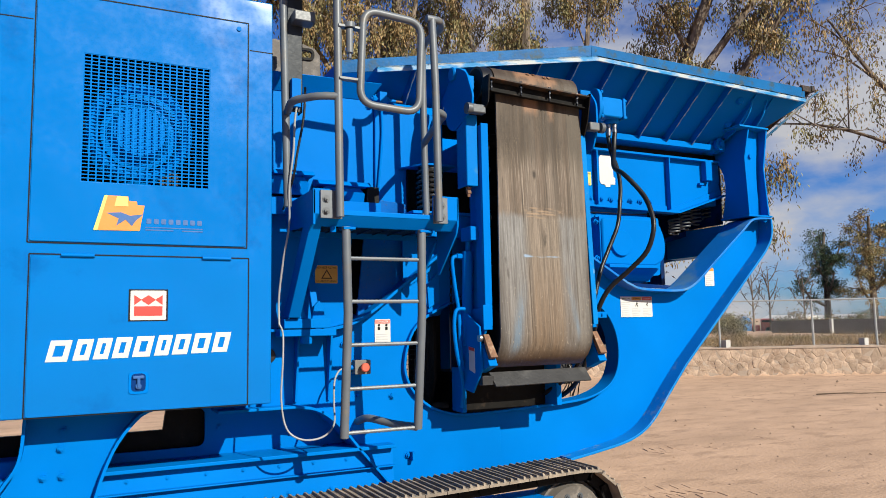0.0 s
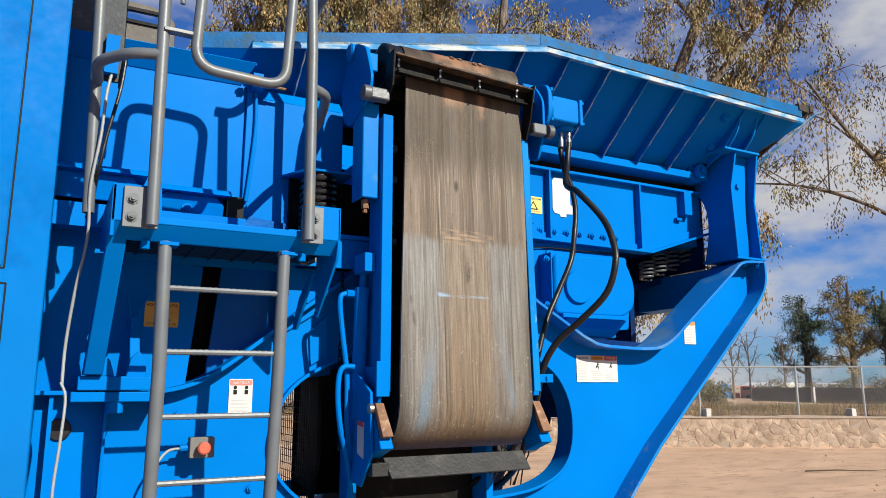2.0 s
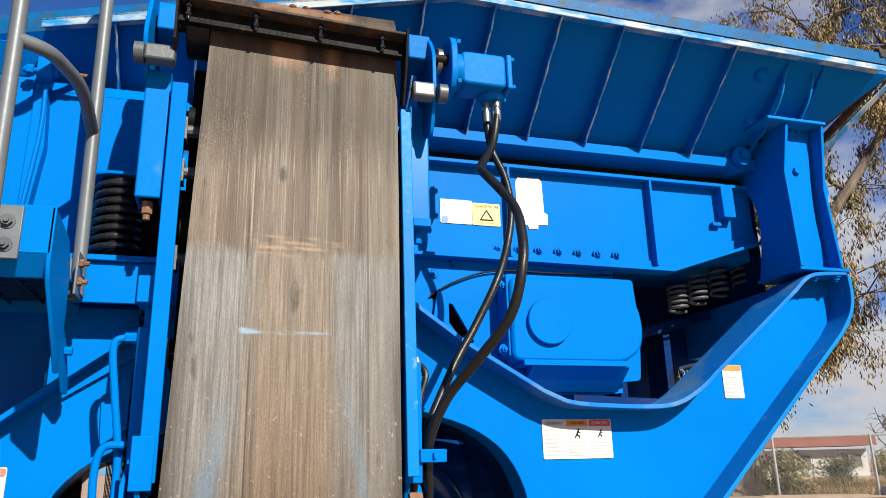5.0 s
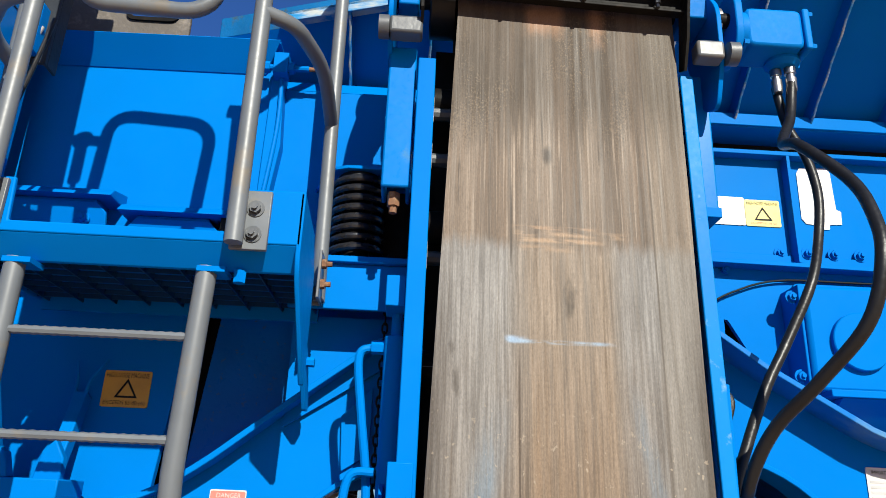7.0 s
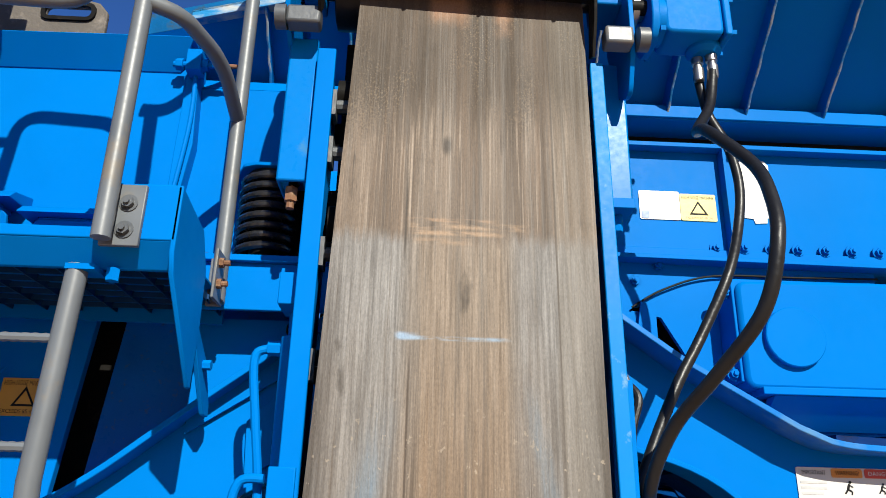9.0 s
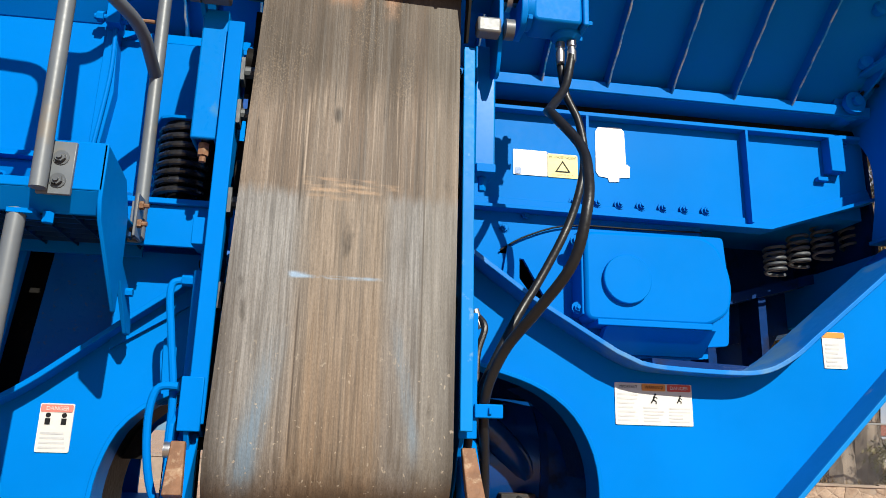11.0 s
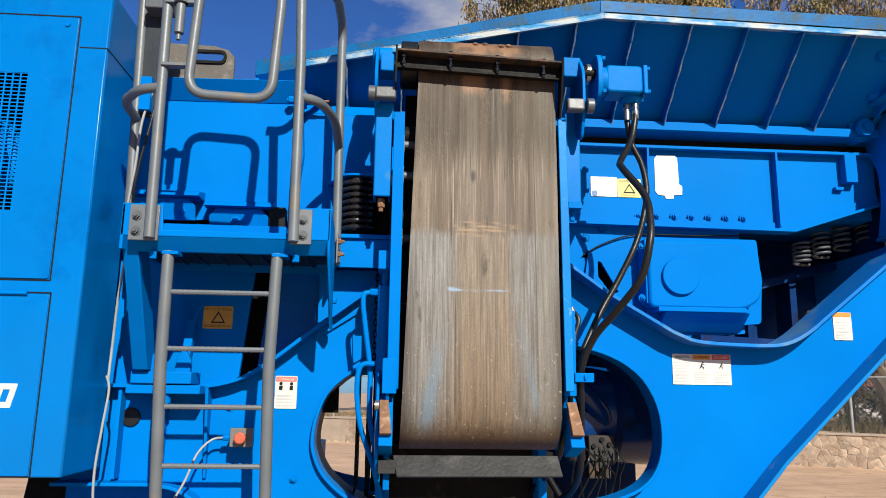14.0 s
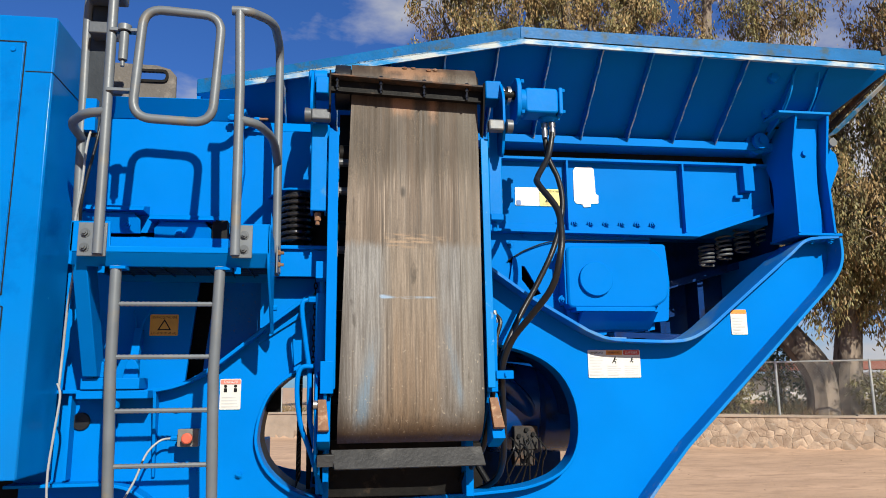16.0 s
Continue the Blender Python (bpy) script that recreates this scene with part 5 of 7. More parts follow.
    s = Shape().hexa([(5.9, 4.13, 3.55), (5.99, 4.13, 3.6), (5.99, 4.145, 3.605), (5.9, 4.145, 3.555), (5.57, 4.47, 3.16), (5.64, 4.47, 3.19), (5.64, 4.485, 3.195), (5.57, 4.485, 3.165)])
    part("end_wing", s, LIP, h, "scuffed turquoise plate along the hopper end", 0.003)
    # far side wall and closing wall over the jaw
    s = Shape()
    for i in range(2):
        flip = lambda v: Vector((v[0], 10.08 - v[1], v[2]))
        a, b, c, d = flip(base[i]), flip(base[i + 1]), flip(lip[i + 1]), flip(lip[i])
        up = Vector((0, 0, 0.075))
        s.hexa([a, b, b + th, a + th, d + up, c + up, c + up + th, d + up + th])
    s.box(1.7, 1.72, 4.43, 5.65, 3.0, 3.33)
    part("far_wall", s, BLUE, h)
    # pin plates on the outer corner
    for x in (5.15, 5.35):
        top = lip_at(x)
        s = Shape().plate([(4.62, 3.08), (4.34, 3.2), (4.1, 3.45), (4.62, 3.28)], x, x + 0.012, axis="x")
        part("corner_gusset", s, BLUE, h)
    part("pivot_boss", Shape().turned((5.11, 4.44, 3.12), (5.11, 4.6, 3.12), [(0, 0.0), (0.001, 0.022), (0.12, 0.022), (0.13, 0.05), (0.3, 0.05), (0.31, 0.036), (0.45, 0.036), (0.46, 0.07), (1, 0.07)], 24), BLUE, h)
    part("corner_cable", spl_tube([(5.14, 4.46, 3.16), (5.22, 4.44, 3.2), (5.27, 4.45, 3.1), (5.26, 4.48, 2.98), (5.28, 4.52, 2.82)], 0.008), BLACK, h, "thin black cable at the hopper corner")
    for x, z in ((5.04, 3.41), (5.1, 3.27)):
        f = (z - 3.08) / 0.38
        part("hole_boss", Shape().turned((x, 4.62 - 0.52 * f - 0.02, z), (x, 4.62 - 0.52 * f + 0.02, z), [(0, 0.022), (0.3, 0.034), (1, 0.034)], 18), BLUE, h)
    return h


feed_hopper()


def corner_post():
    s = Shape()
    face = spline([(5.175, 2.49), (5.19, 2.7), (5.225, 3.0), (5.22, 3.12), (5.235, 3.22)], 4) + spline([(5.42, 3.22), (5.385, 3.0), (5.37, 2.75), (5.39, 2.49)], 4)
    s.plate(face, 4.335, 4.35)
    p = part("corner_post", s, BLUE, crusher, "flared blue box post that carries the hopper", 0.003)
    side = [(4.25, 2.49)] + spline([(4.53, 2.49), (4.5, 2.68), (4.52, 2.86), (4.6, 3.0), (4.64, 3.12), (4.58, 3.22)], 4) + [(4.26, 3.22), (4.3, 2.98), (4.27, 2.7)]
    s = Shape().plate(side, 5.16, 5.175, axis="x")
    for v in s.bm.verts:
        v.co.x += 0.08 * (v.co.z - 2.49)
    part("post_side", s, BLUE, p, bevel=0.002)
    s = Shape().plate([(4.25, 2.49), (4.55, 2.49), (4.5, 2.8), (4.55, 3.22), (4.25, 3.22), (4.29, 2.9)], 5.385, 5.4, axis="x")
    for v in s.bm.verts:
        v.co.x += 0.045 * (v.co.z - 2.49)
    part("post_side", s, BLUE, p, bevel=0.002)
    part("cap_plate", Shape().plate([(5.1, 4.24), (5.44, 4.24), (5.44, 4.42), (5.1, 4.42)], 3.22, 3.236, axis="z"), BLUE_WORN, p, bevel=0.003)
    part("boss", Shape().cyl((5.3, 4.335, 3.0), (5.3, 4.318, 3.0), 0.018, 14), BLUE, p)
    part("outer_stay", Shape().plate([(5.4, 2.6), (5.52, 2.7), (5.65, 2.98), (5.64, 3.06), (5.6, 3.1), (5.55, 3.1), (5.42, 2.98)], 4.5, 4.515), BLUE, p, "pale blue stay plate", 0.003)
    part("stay_pin", Shape().cyl((5.585, 4.44, 3.12), (5.585, 4.53, 3.12), 0.028, 14), DARK_GREY, p)
    for x in (5.14, 5.3):
        s = Shape().tube(spline([(x, 4.25, 3.236), (x + 0.005, 4.17, 3.33), (x + 0.02, 4.12, 3.5)], 4), 0.008, 6)
        part("stay_weld", s, BLUE_WORN, p)


corner_post()


def feeder():
    Y = 4.62
    wall = [(2.7, 2.55), (4.7, 2.53), (5.24, 2.71), (5.24, 3.0), (2.7, 3.0)]
    f = part("vibrating_feeder", Shape().plate(wall, Y, Y + 0.02), BLUE, crusher, "blue vibrating feeder trough under the hopper", 0.003)
    part("top_rail", Shape().box(2.7, 5.24, Y - 0.05, Y, 2.985, 3.003), BLUE, f, bevel=0.002)
    s = Shape().strip([(2.7, 2.545), (4.7, 2.525), (5.24, 2.7)], Y - 0.07, Y + 0.02, 0.016)
    s.strip([(2.7, 2.575), (4.71, 2.555), (5.24, 2.735)], Y - 0.012, Y, 0.05)
    part("bottom_rail", s, BLUE, f, bevel=0.002)
    for x in (3.88, 4.63):
        part("rib", Shape().box(x - 0.006, x + 0.006, Y - 0.05, Y, 2.55, 2.985), BLUE, f)
    part("bracket", Shape().box(5.03, 5.1, Y - 0.06, Y, 2.82, 2.985).box(4.98, 5.03, Y - 0.03, Y, 2.78, 2.8), BLUE, f, bevel=0.003)
    for i in range(6):
        piece("bolt", BOLT_BLUE, f, (3.93 + 0.1 * i, Y - 0.012, 2.6))
    for x, z in ((3.52, 2.46), (3.61, 2.52), (3.83, 2.6), (5.15, 2.99)):
        piece("bolt", BOLT_BLUE, f, (x, Y - 0.002, z))
    part("trough_body", Shape().box(2.7, 5.22, Y + 0.03, FAR - 0.15, 2.62, 2.95), BLUE, f)
    # added blocker that closes the view, in shade-dark paint
    part("trough_end", Shape().box(5.262, 5.28, Y + 0.02, FAR - 0.15, 2.46, 3.1), SHADE_BLUE, f)
    # plate behind the drive with a cut-out, and the drive's housing
    s = Shape().plate([(3.2, 2.0), (3.62, 2.02), (3.9, 1.9), (4.4, 1.95), (4.4, 2.53), (3.2, 2.54)], Y - 0.005, Y + 0.015, [[(3.495, 2.352), (3.535, 2.385), (3.57, 2.345)], [(3.58, 2.335), (3.605, 2.33), (3.7, 2.165), (3.66, 2.15), (3.585, 2.25)]])
    part("drive_plate", s, BLUE, f)
    part("small_bracket", Shape().plate([(3.5, 2.2), (3.58, 2.16), (3.58, 2.36), (3.53, 2.38)], Y - 0.03, Y - 0.02), BLUE, f)
    house = rounded([(3.82, 2.065), (4.34, 2.065), (4.43, 2.12), (4.45, 2.21), (4.44, 2.3), (4.395, 2.4), (4.33, 2.44), (3.82, 2.43)], 0.04, 5, True)
    d = part("drive_housing", Shape().plate(house, Y - 0.15, Y - 0.03), BLUE, crusher, "rounded blue exciter drive housing", 0.014)
    back = rounded([(3.84, 2.0), (4.36, 1.99), (4.475, 2.0), (4.495, 2.23), (4.48, 2.47), (3.84, 2.47)], 0.02, 4, True)
    part("housing_back", Shape().plate(back, Y - 0.045, Y - 0.029), BLUE, d, "", 0.003)
    part("cover_disc", Shape().turned((3.99, Y - 0.15, 2.235), (3.99, Y - 0.172, 2.235), [(0, 0.1), (0.86, 0.1), (1, 0.097)], 36), BLUE, d)
    part("housing_flange", Shape().box(3.86, 4.34, Y - 0.17, Y, 2.045, 2.07).hexa([(3.9, Y - 0.03, 1.95), (4.36, Y - 0.03, 1.95), (4.36, Y, 1.95), (3.9, Y, 1.95), (3.9, Y - 0.16, 2.045), (4.36, Y - 0.16, 2.045), (4.36, Y - 0.1, 2.045), (3.9, Y - 0.1, 2.045)]), BLUE, d, bevel=0.003)
    part("side_flange", Shape().box(3.81, 3.84, Y - 0.13, Y, 2.09, 2.44), BLUE, d, bevel=0.003)
    for z in (2.12, 2.4):
        piece("bolt", BOLT_BLUE, f, (3.8, Y - 0.1, z))
    part("guard_wire", spl_tube([(3.5, Y - 0.02, 2.36), (3.62, Y - 0.02, 2.43), (3.8, Y - 0.02, 2.485), (4.1, Y - 0.02, 2.49), (4.4, Y - 0.02, 2.495)], 0.004), INK, f)
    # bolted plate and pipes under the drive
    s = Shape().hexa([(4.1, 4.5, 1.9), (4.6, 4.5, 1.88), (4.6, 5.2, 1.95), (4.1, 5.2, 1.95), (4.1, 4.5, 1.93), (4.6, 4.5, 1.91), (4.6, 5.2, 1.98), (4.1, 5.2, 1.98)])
    part("belly_plate", s, SHADE_BLUE, f)
    # cavity beams, posts and walls: its shade is mixed into their paint
    part("inner_beam", Shape().hexa([(4.5, 5.0, 2.2), (5.3, 5.0, 2.42), (5.3, 5.2, 2.42), (4.5, 5.2, 2.2), (4.5, 5.0, 2.25), (5.3, 5.0, 2.47), (5.3, 5.2, 2.47), (4.5, 5.2, 2.25)]), SHADE_BLUE, f)
    part("inner_wall", Shape().plate([(4.42, 2.0), (5.3, 2.2), (5.3, 2.75), (4.42, 2.55)], 5.25, 5.27), SHADE_BLUE, f)
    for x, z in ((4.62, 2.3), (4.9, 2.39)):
        part("inner_post", Shape().box(x, x + 0.04, 5.02, 5.2, 1.95, z - 0.08), SHADE_BLUE, f)
    part("lower_wall", Shape().plate([(4.5, 1.88), (5.05, 1.98), (5.25, 2.3), (4.5, 2.25)], 5.3, 5.32), SHADE_BLUE, f)
    for i, x in enumerate((4.865, 4.99, 5.12, 5.27)):
        pts = []
        for k in range(5 * 14 + 1):
            a = 2 * math.pi * k / 14
            pts.append((x + 0.045 * math.cos(a), 4.8 + 0.045 * math.sin(a), 2.38 + 0.047 * i + (0.13 + 0.018 * i) * k / 70))
        # lighter than the black spring: sun highlights are put into the colour
        part("coil_spring", Shape().tube(pts, 0.0078, 8), DARK_GREY, f, "dark grey coil spring under the feeder")
    # stickers
    part("data_sheet", Shape().plate([(3.93, 2.745), (3.945, 2.725), (3.985, 2.72), (3.99, 2.702), (4.035, 2.705), (4.037, 2.725), (4.085, 2.728), (4.088, 2.78), (4.07, 2.79), (4.066, 2.945), (4.05, 2.962), (3.945, 2.957), (3.932, 2.935)], Y - 0.004, Y), WHITE, f, "blank sun-bleached white sheet")
    n = sticker("noise_label", 3.78, Y, 2.758, 0.135, 0.108, YELLOW, crusher, "yellow high noise warning label", 0.004)
    words("HIGH NOISE MACHINE", 0.013, 0.12, (3.78, Y - 0.0045, 2.797), INK, n)
    words("EXCEEDS 85 dB (A)", 0.011, 0.1, (3.78, Y - 0.0045, 2.715), RED, n)
    part("triangle", Shape().plate([(3.745, 2.728), (3.815, 2.728), (3.78, 2.783)], Y - 0.0055, Y - 0.004, [[(3.755, 2.734), (3.805, 2.734), (3.78, 2.773)]]), INK, n)
    w = sticker("white_label", 3.635, Y, 2.762, 0.152, 0.115, WHITE, crusher, "white label beside the noise warning", 0.004)
    sticker("park_square", 3.58, Y - 0.004, 2.722, 0.028, 0.03, MUTED, w, t=0.002)


feeder()


def side_conveyor():
    # folded upright: frame, belt, head drum above, tail below
    s = Shape()
    s.plate([(3.905, 2.875), (4.1, 2.8), (4.1, 1.55), (3.905, 1.62)], 2.47, 2.485, axis="x")
    s.box(2.448, 2.498, 3.895, 3.91, 1.62, 2.875)
    c = part("side_conveyor", s, BLUE, crusher, "folded dirt conveyor with worn rubber belt", 0.003)
    part("frame_web", Shape().box(2.448, 2.458, 3.9105, 3.99, 1.63, 2.865), BLUE, c, "", 0.002)
    s = Shape().plate([(3.905, 2.86), (4.1, 2.8), (4.1, 1.55), (3.905, 1.62)], 3.225, 3.24, axis="x")
    s.hexa([(3.212, 3.84, 1.62), (3.25, 3.84, 1.62), (3.25, 3.855, 1.62), (3.212, 3.855, 1.62), (3.212, 3.9, 2.87), (3.25, 3.9, 2.87), (3.25, 3.915, 2.87), (3.212, 3.915, 2.87)])
    part("frame_side", s, BLUE_WORN, c, "blue conveyor frame side with paint chips", 0.003)
    # belt: front run, round the drums, back run
    prof = []
    ct, cb, rt, rb = (4.012, 3.157), (4.02, 1.57), 0.119, 0.205
    for i in range(13):
        a = math.pi * i / 12
        prof.append((ct[0] + rt * math.cos(a), ct[1] + rt * math.sin(a)))
    for i in range(1, 12):
        f = i / 12
        prof.append((3.893 + (3.815 - 3.893) * f, 3.157 + (1.57 - 3.157) * f))
    for i in range(13):
        a = math.pi + math.pi * i / 12
        prof.append((cb[0] + rb * math.cos(a), cb[1] + rb * math.sin(a)))
    s = Shape()
    k, n = len(prof), 24
    def edge_x(z):
        f = max(0, min(1, (3.05 - z) / 1.6))
        return 2.556 - 0.046 * f, 3.196 - 0.004 * f
    grids = []
    for off in (0.0, 0.012):
        rows = []
        for i in range(k):
            y, z = prof[i]
            a, b = prof[(i - 1) % k], prof[(i + 1) % k]
            d = Vector((b[0] - a[0], b[1] - a[1])).normalized()
            nn = Vector((-d.y, d.x))
            x0, x1 = edge_x(z)
            row = []
            for j in range(n + 1):
                u = j / n
                sag = 0.006 * math.sin(math.pi * u) * (1 if 1.5 < z < 3.0 and y < 3.93 else 0.3)
                curl = 0.014 * abs(2 * u - 1) ** 9 * max(0.0, min(1.0, (2.5 - z) / 0.6)) if y < 3.93 else 0
                row.append(s.bm.verts.new((x0 + (x1 - x0) * u, y + nn.x * off + curl + (sag if y < 3.93 else 0), z + nn.y * off)))
            rows.append(row)
        grids.append(rows)
    for g in range(2):
        rows = grids[g]
        for i in range(k):
            for j in range(n):
                s.bm.faces.new((rows[i][j], rows[(i + 1) % k][j], rows[(i + 1) % k][j + 1], rows[i][j + 1]))
    for j in (0, n):
        for i in range(k):
            s.bm.faces.new((grids[0][i][j], grids[0][(i + 1) % k][j], grids[1][(i + 1) % k][j], grids[1][i][j]))
    part("belt", s, BELT, c, "worn grey-brown rubber conveyor belt")
    fast = shared(Shape().cyl((0, 0.004, 0), (0, -0.004, 0), 0.0125, 14).cyl((0, -0.004, 0), (0, -0.007, 0), 0.006, 8), RUST)
    for x, y, z, tip in ((2.892, 3.898, 3.03, 0), (2.953, 3.898, 3.033, 0), (2.826, 3.93, 3.245, 48), (2.872, 3.935, 3.248, 50), (2.95, 3.92, 3.235, 42), (2.985, 3.925, 3.24, 44)):
        piece("belt_fastener", fast, c, (x, y, z), Matrix.Rotation(radians(-tip), 4, "X"))
    part("head_drum", Shape().cyl((2.5, ct[0], ct[1]), (3.21, ct[0], ct[1]), 0.09, 28).cyl((2.36, ct[0], ct[1]), (3.44, ct[0], ct[1]), 0.024, 16), BLACK_METAL_AND_SHADE, c)
    # rubber lagging that stands out beside the belt at the head
    lag = part("drum_lagging", Shape().cyl((2.474, *ct), (2.553, *ct), 0.114, 36), BLACK, crusher, "black rubber drum lagging", 0.004)
    # flat black disc for the shade inside the hollow drum
    part("drum_mouth", Shape().cyl((2.4725, ct[0], ct[1]), (2.476, ct[0], ct[1]), 0.098, 32), INK, lag)
    part("tail_drum", Shape().cyl((2.53, cb[0], cb[1]), (3.18, cb[0], cb[1]), 0.19, 28).cyl((2.42, cb[0], cb[1]), (3.28, cb[0], cb[1]), 0.022, 16), BLACK_METAL_AND_SHADE, c)
    # scraper bar across the head
    def bar(z0, z1, y0, y1):
        return Shape().hexa([(2.45, y0, z0), (3.215, y0, z0 - 0.03), (3.215, y1, z0 - 0.03), (2.45, y1, z0), (2.45, y0, z1), (3.215, y0, z1 - 0.03), (3.215, y1, z1 - 0.03), (2.45, y1, z1)])
    sc = part("scraper_bar", bar(3.074, 3.128, 3.845, 3.855), BLACK_METAL_AND_SHADE, crusher, "greasy black angle-iron belt scraper")
    part("scraper_flange", bar(3.13, 3.14, 3.79, 3.855), END_RUST, sc, "rust-edged scraper flange", 0.002)
    part("scraper_blade", bar(3.062, 3.072, 3.825, 3.855), BLACK_METAL_AND_SHADE, sc, "", 0.002)
    for x in (2.485, 2.7, 2.915, 3.13):
        z = 3.14 - (x - 2.45) * 0.04
        part("stud", Shape().cyl((x, 3.818, z + 0.012), (x, 3.818, z - 0.075), 0.006, 8).cyl((x, 3.818, z - 0.012), (x, 3.818, z - 0.03), 0.0105, 6).cyl((x, 3.818, z - 0.05), (x, 3.818, z - 0.062), 0.01, 6).cyl((x, 3.818, z + 0.002), (x, 3.818, z + 0.014), 0.011, 6), SPRING, sc)
    part("scraper_arm", Shape().plate([(3.78, 3.15), (3.86, 3.15), (3.88, 3.0), (3.84, 2.95), (3.8, 2.98)], 2.448, 2.456, axis="x"), BLACK_METAL_AND_SHADE, c)
    part("scraper_arm", Shape().plate([(3.78, 3.12), (3.86, 3.12), (3.9, 2.88), (3.86, 2.86), (3.82, 2.95)], 3.21, 3.218, axis="x"), BLACK_METAL_AND_SHADE, c)
    # pulley brackets
    for x, name in ((2.355, "pulley_bracket"), (3.325, "pulley_bracket")):
        out = rounded([(3.82, 3.01), (3.9, 3.19), (4.02, 3.255), (4.1, 3.25), (4.22, 3.08), (4.17, 2.9), (4.08, 2.85), (3.86, 2.93)] if x < 3 else [(3.87, 3.1), (3.94, 3.2), (4.09, 3.2), (4.12, 3.05), (4.02, 2.82), (3.93, 2.78), (3.87, 2.92)], 0.04, 4, True)
        part(name, Shape().plate(out, x, x + 0.014, axis="x"), BLUE, c, bevel=0.002)
    part("pivot_pin", Shape().turned((2.335, 4.07, 3.225), (2.43, 4.07, 3.225), [(0, 0.036), (0.08, 0.045), (1, 0.045)], 20), MATT_BLUE, c, "blue painted pin cap")
    s = Shape().box(2.376, 2.44, 3.95, 4.06, 3.1, 3.19)
    part("bearing_block", s, MATT_BLUE, c, bevel=0.006)
    s = Shape().box(3.25, 3.335, 3.93, 4.06, 3.1, 3.2)
    part("bearing_block", s, MATT_BLUE, c, bevel=0.006)
    for x0, x1, z in ((2.36, 2.455, 2.945), (3.245, 3.325, 2.925)):
        s = Shape().box(x0, x1, 3.835, 3.89, z - 0.028, z + 0.028)
        b = part("take_up_block", s, DARK_GREY if x0 < 3 else GREY, c, "bare grey steel take-up block", 0.008)
    for x, z in ((3.34, 2.925), (2.33, 2.945)):
        part("stub_shaft", Shape().cyl((x, 3.86, z), (x + 0.03, 3.86, z), 0.035, 16), DARK_GREY, c)
    # channels beside the frame
    s = Shape().plate([(2.362, 4.06), (2.362, 3.93), (2.442, 3.93), (2.442, 4.06), (2.43, 4.06), (2.43, 3.945), (2.374, 3.945), (2.374, 4.06)], 2.48, 2.93, axis="z")
    part("side_channel", s, GLOSS_BLUE, c, "glossy blue channel beside the belt", 0.012)
    part("channel_foot", Shape().cyl((2.398, 3.98, 2.48), (2.398, 3.98, 2.44), 0.018, 6).cyl((2.398, 3.98, 2.44), (2.398, 3.98, 2.42), 0.011, 8), RUST, c)
    s = Shape().plate([(3.275, 4.02), (3.347, 4.02), (3.347, 4.12), (3.335, 4.12), (3.335, 4.035), (3.275, 4.035)], 2.5, 2.95, axis="z")
    part("side_channel", s, GLOSS_BLUE, c, "", 0.012)
    part("channel_foot", Shape().box(3.28, 3.345, 4.0, 4.12, 2.47, 2.5).cyl((3.31, 4.06, 2.47), (3.31, 4.06, 2.42), 0.014, 6), BLUE, c, "", 0.002)
    # clips and idler ends in the gap beside the belt
    for z in (2.75, 2.6, 2.3, 2.0):
        part("idler_end", Shape().cyl((2.487, 4.0, z), (2.56, 4.0, z), 0.02, 10).box(2.487, 2.5, 3.97, 4.03, z - 0.04, z + 0.04), DARK_GREY, c)
    for z in (2.8, 2.4, 2.0):
        part("return_idler", Shape().cyl((2.5, 4.03, z), (3.22, 4.03, z), 0.05, 16), BLACK_METAL_AND_SHADE, c)
    # black sheet that stands for deep shade behind the belt
    part("inner_pan", Shape().box(2.5, 3.21, 4.12, 4.14, 1.5, 3.05), BLACK_METAL_AND_SHADE, c)
    # lower ends: doubled plates, brackets and rusty wear plates
    for x0, x1, sgn in ((2.44, 2.49, -1), (3.215, 3.26, 1)):
        top = 1.75 if sgn < 0 else 1.97
        s = Shape().plate([(3.895, top - 0.02), (4.1, top - 0.02), (4.1, 1.3), (3.895, 1.6)], x0 + 0.005, x0 + 0.02, axis="x")
        s.box(x0 - 0.012 if sgn < 0 else x0, x1 if sgn < 0 else x1 + 0.01, 3.885, 3.9, 1.6, top)
        part("end_plate", s, BLUE, c, "", 0.003)
        xa, xb = (2.42, 2.478) if sgn < 0 else (3.225, 3.285)
        s = Shape().hexa([(xa, 3.81, 1.39), (xb, 3.81, 1.39), (xb, 3.95, 1.34), (xa, 3.95, 1.34), (xa, 3.84, 1.44), (xb, 3.84, 1.44), (xb, 3.97, 1.6), (xa, 3.97, 1.6)])
        part("tail_bracket", s, BLUE, c, "", 0.004)
        s = Shape().hexa([(xa + 0.004, 3.80, 1.44), (xb - 0.004, 3.80, 1.44), (xb - 0.004, 3.83, 1.43), (xa + 0.004, 3.83, 1.43), (xa + (0.0 if sgn < 0 else 0.0), 3.875, 1.575), (xb - 0.02, 3.875, 1.575), (xb - 0.02, 3.9, 1.57), (xa, 3.9, 1.57)])
        part("wear_plate", s, RUST, c, "rusty brown wear plate", 0.003)
    part("tail_pin", Shape().cyl((2.4, 3.9, 1.55), (2.44, 3.9, 1.55), 0.022, 14), STEEL, c)
    # side bracket with danger sticker
    s = Shape().plate([(3.9, 1.62), (4.15, 1.75), (4.2, 1.25), (4.0, 1.22), (3.88, 1.36)], 2.405, 2.418, axis="x")
    part("hinge_plate", s, BLUE, c, "", 0.003)
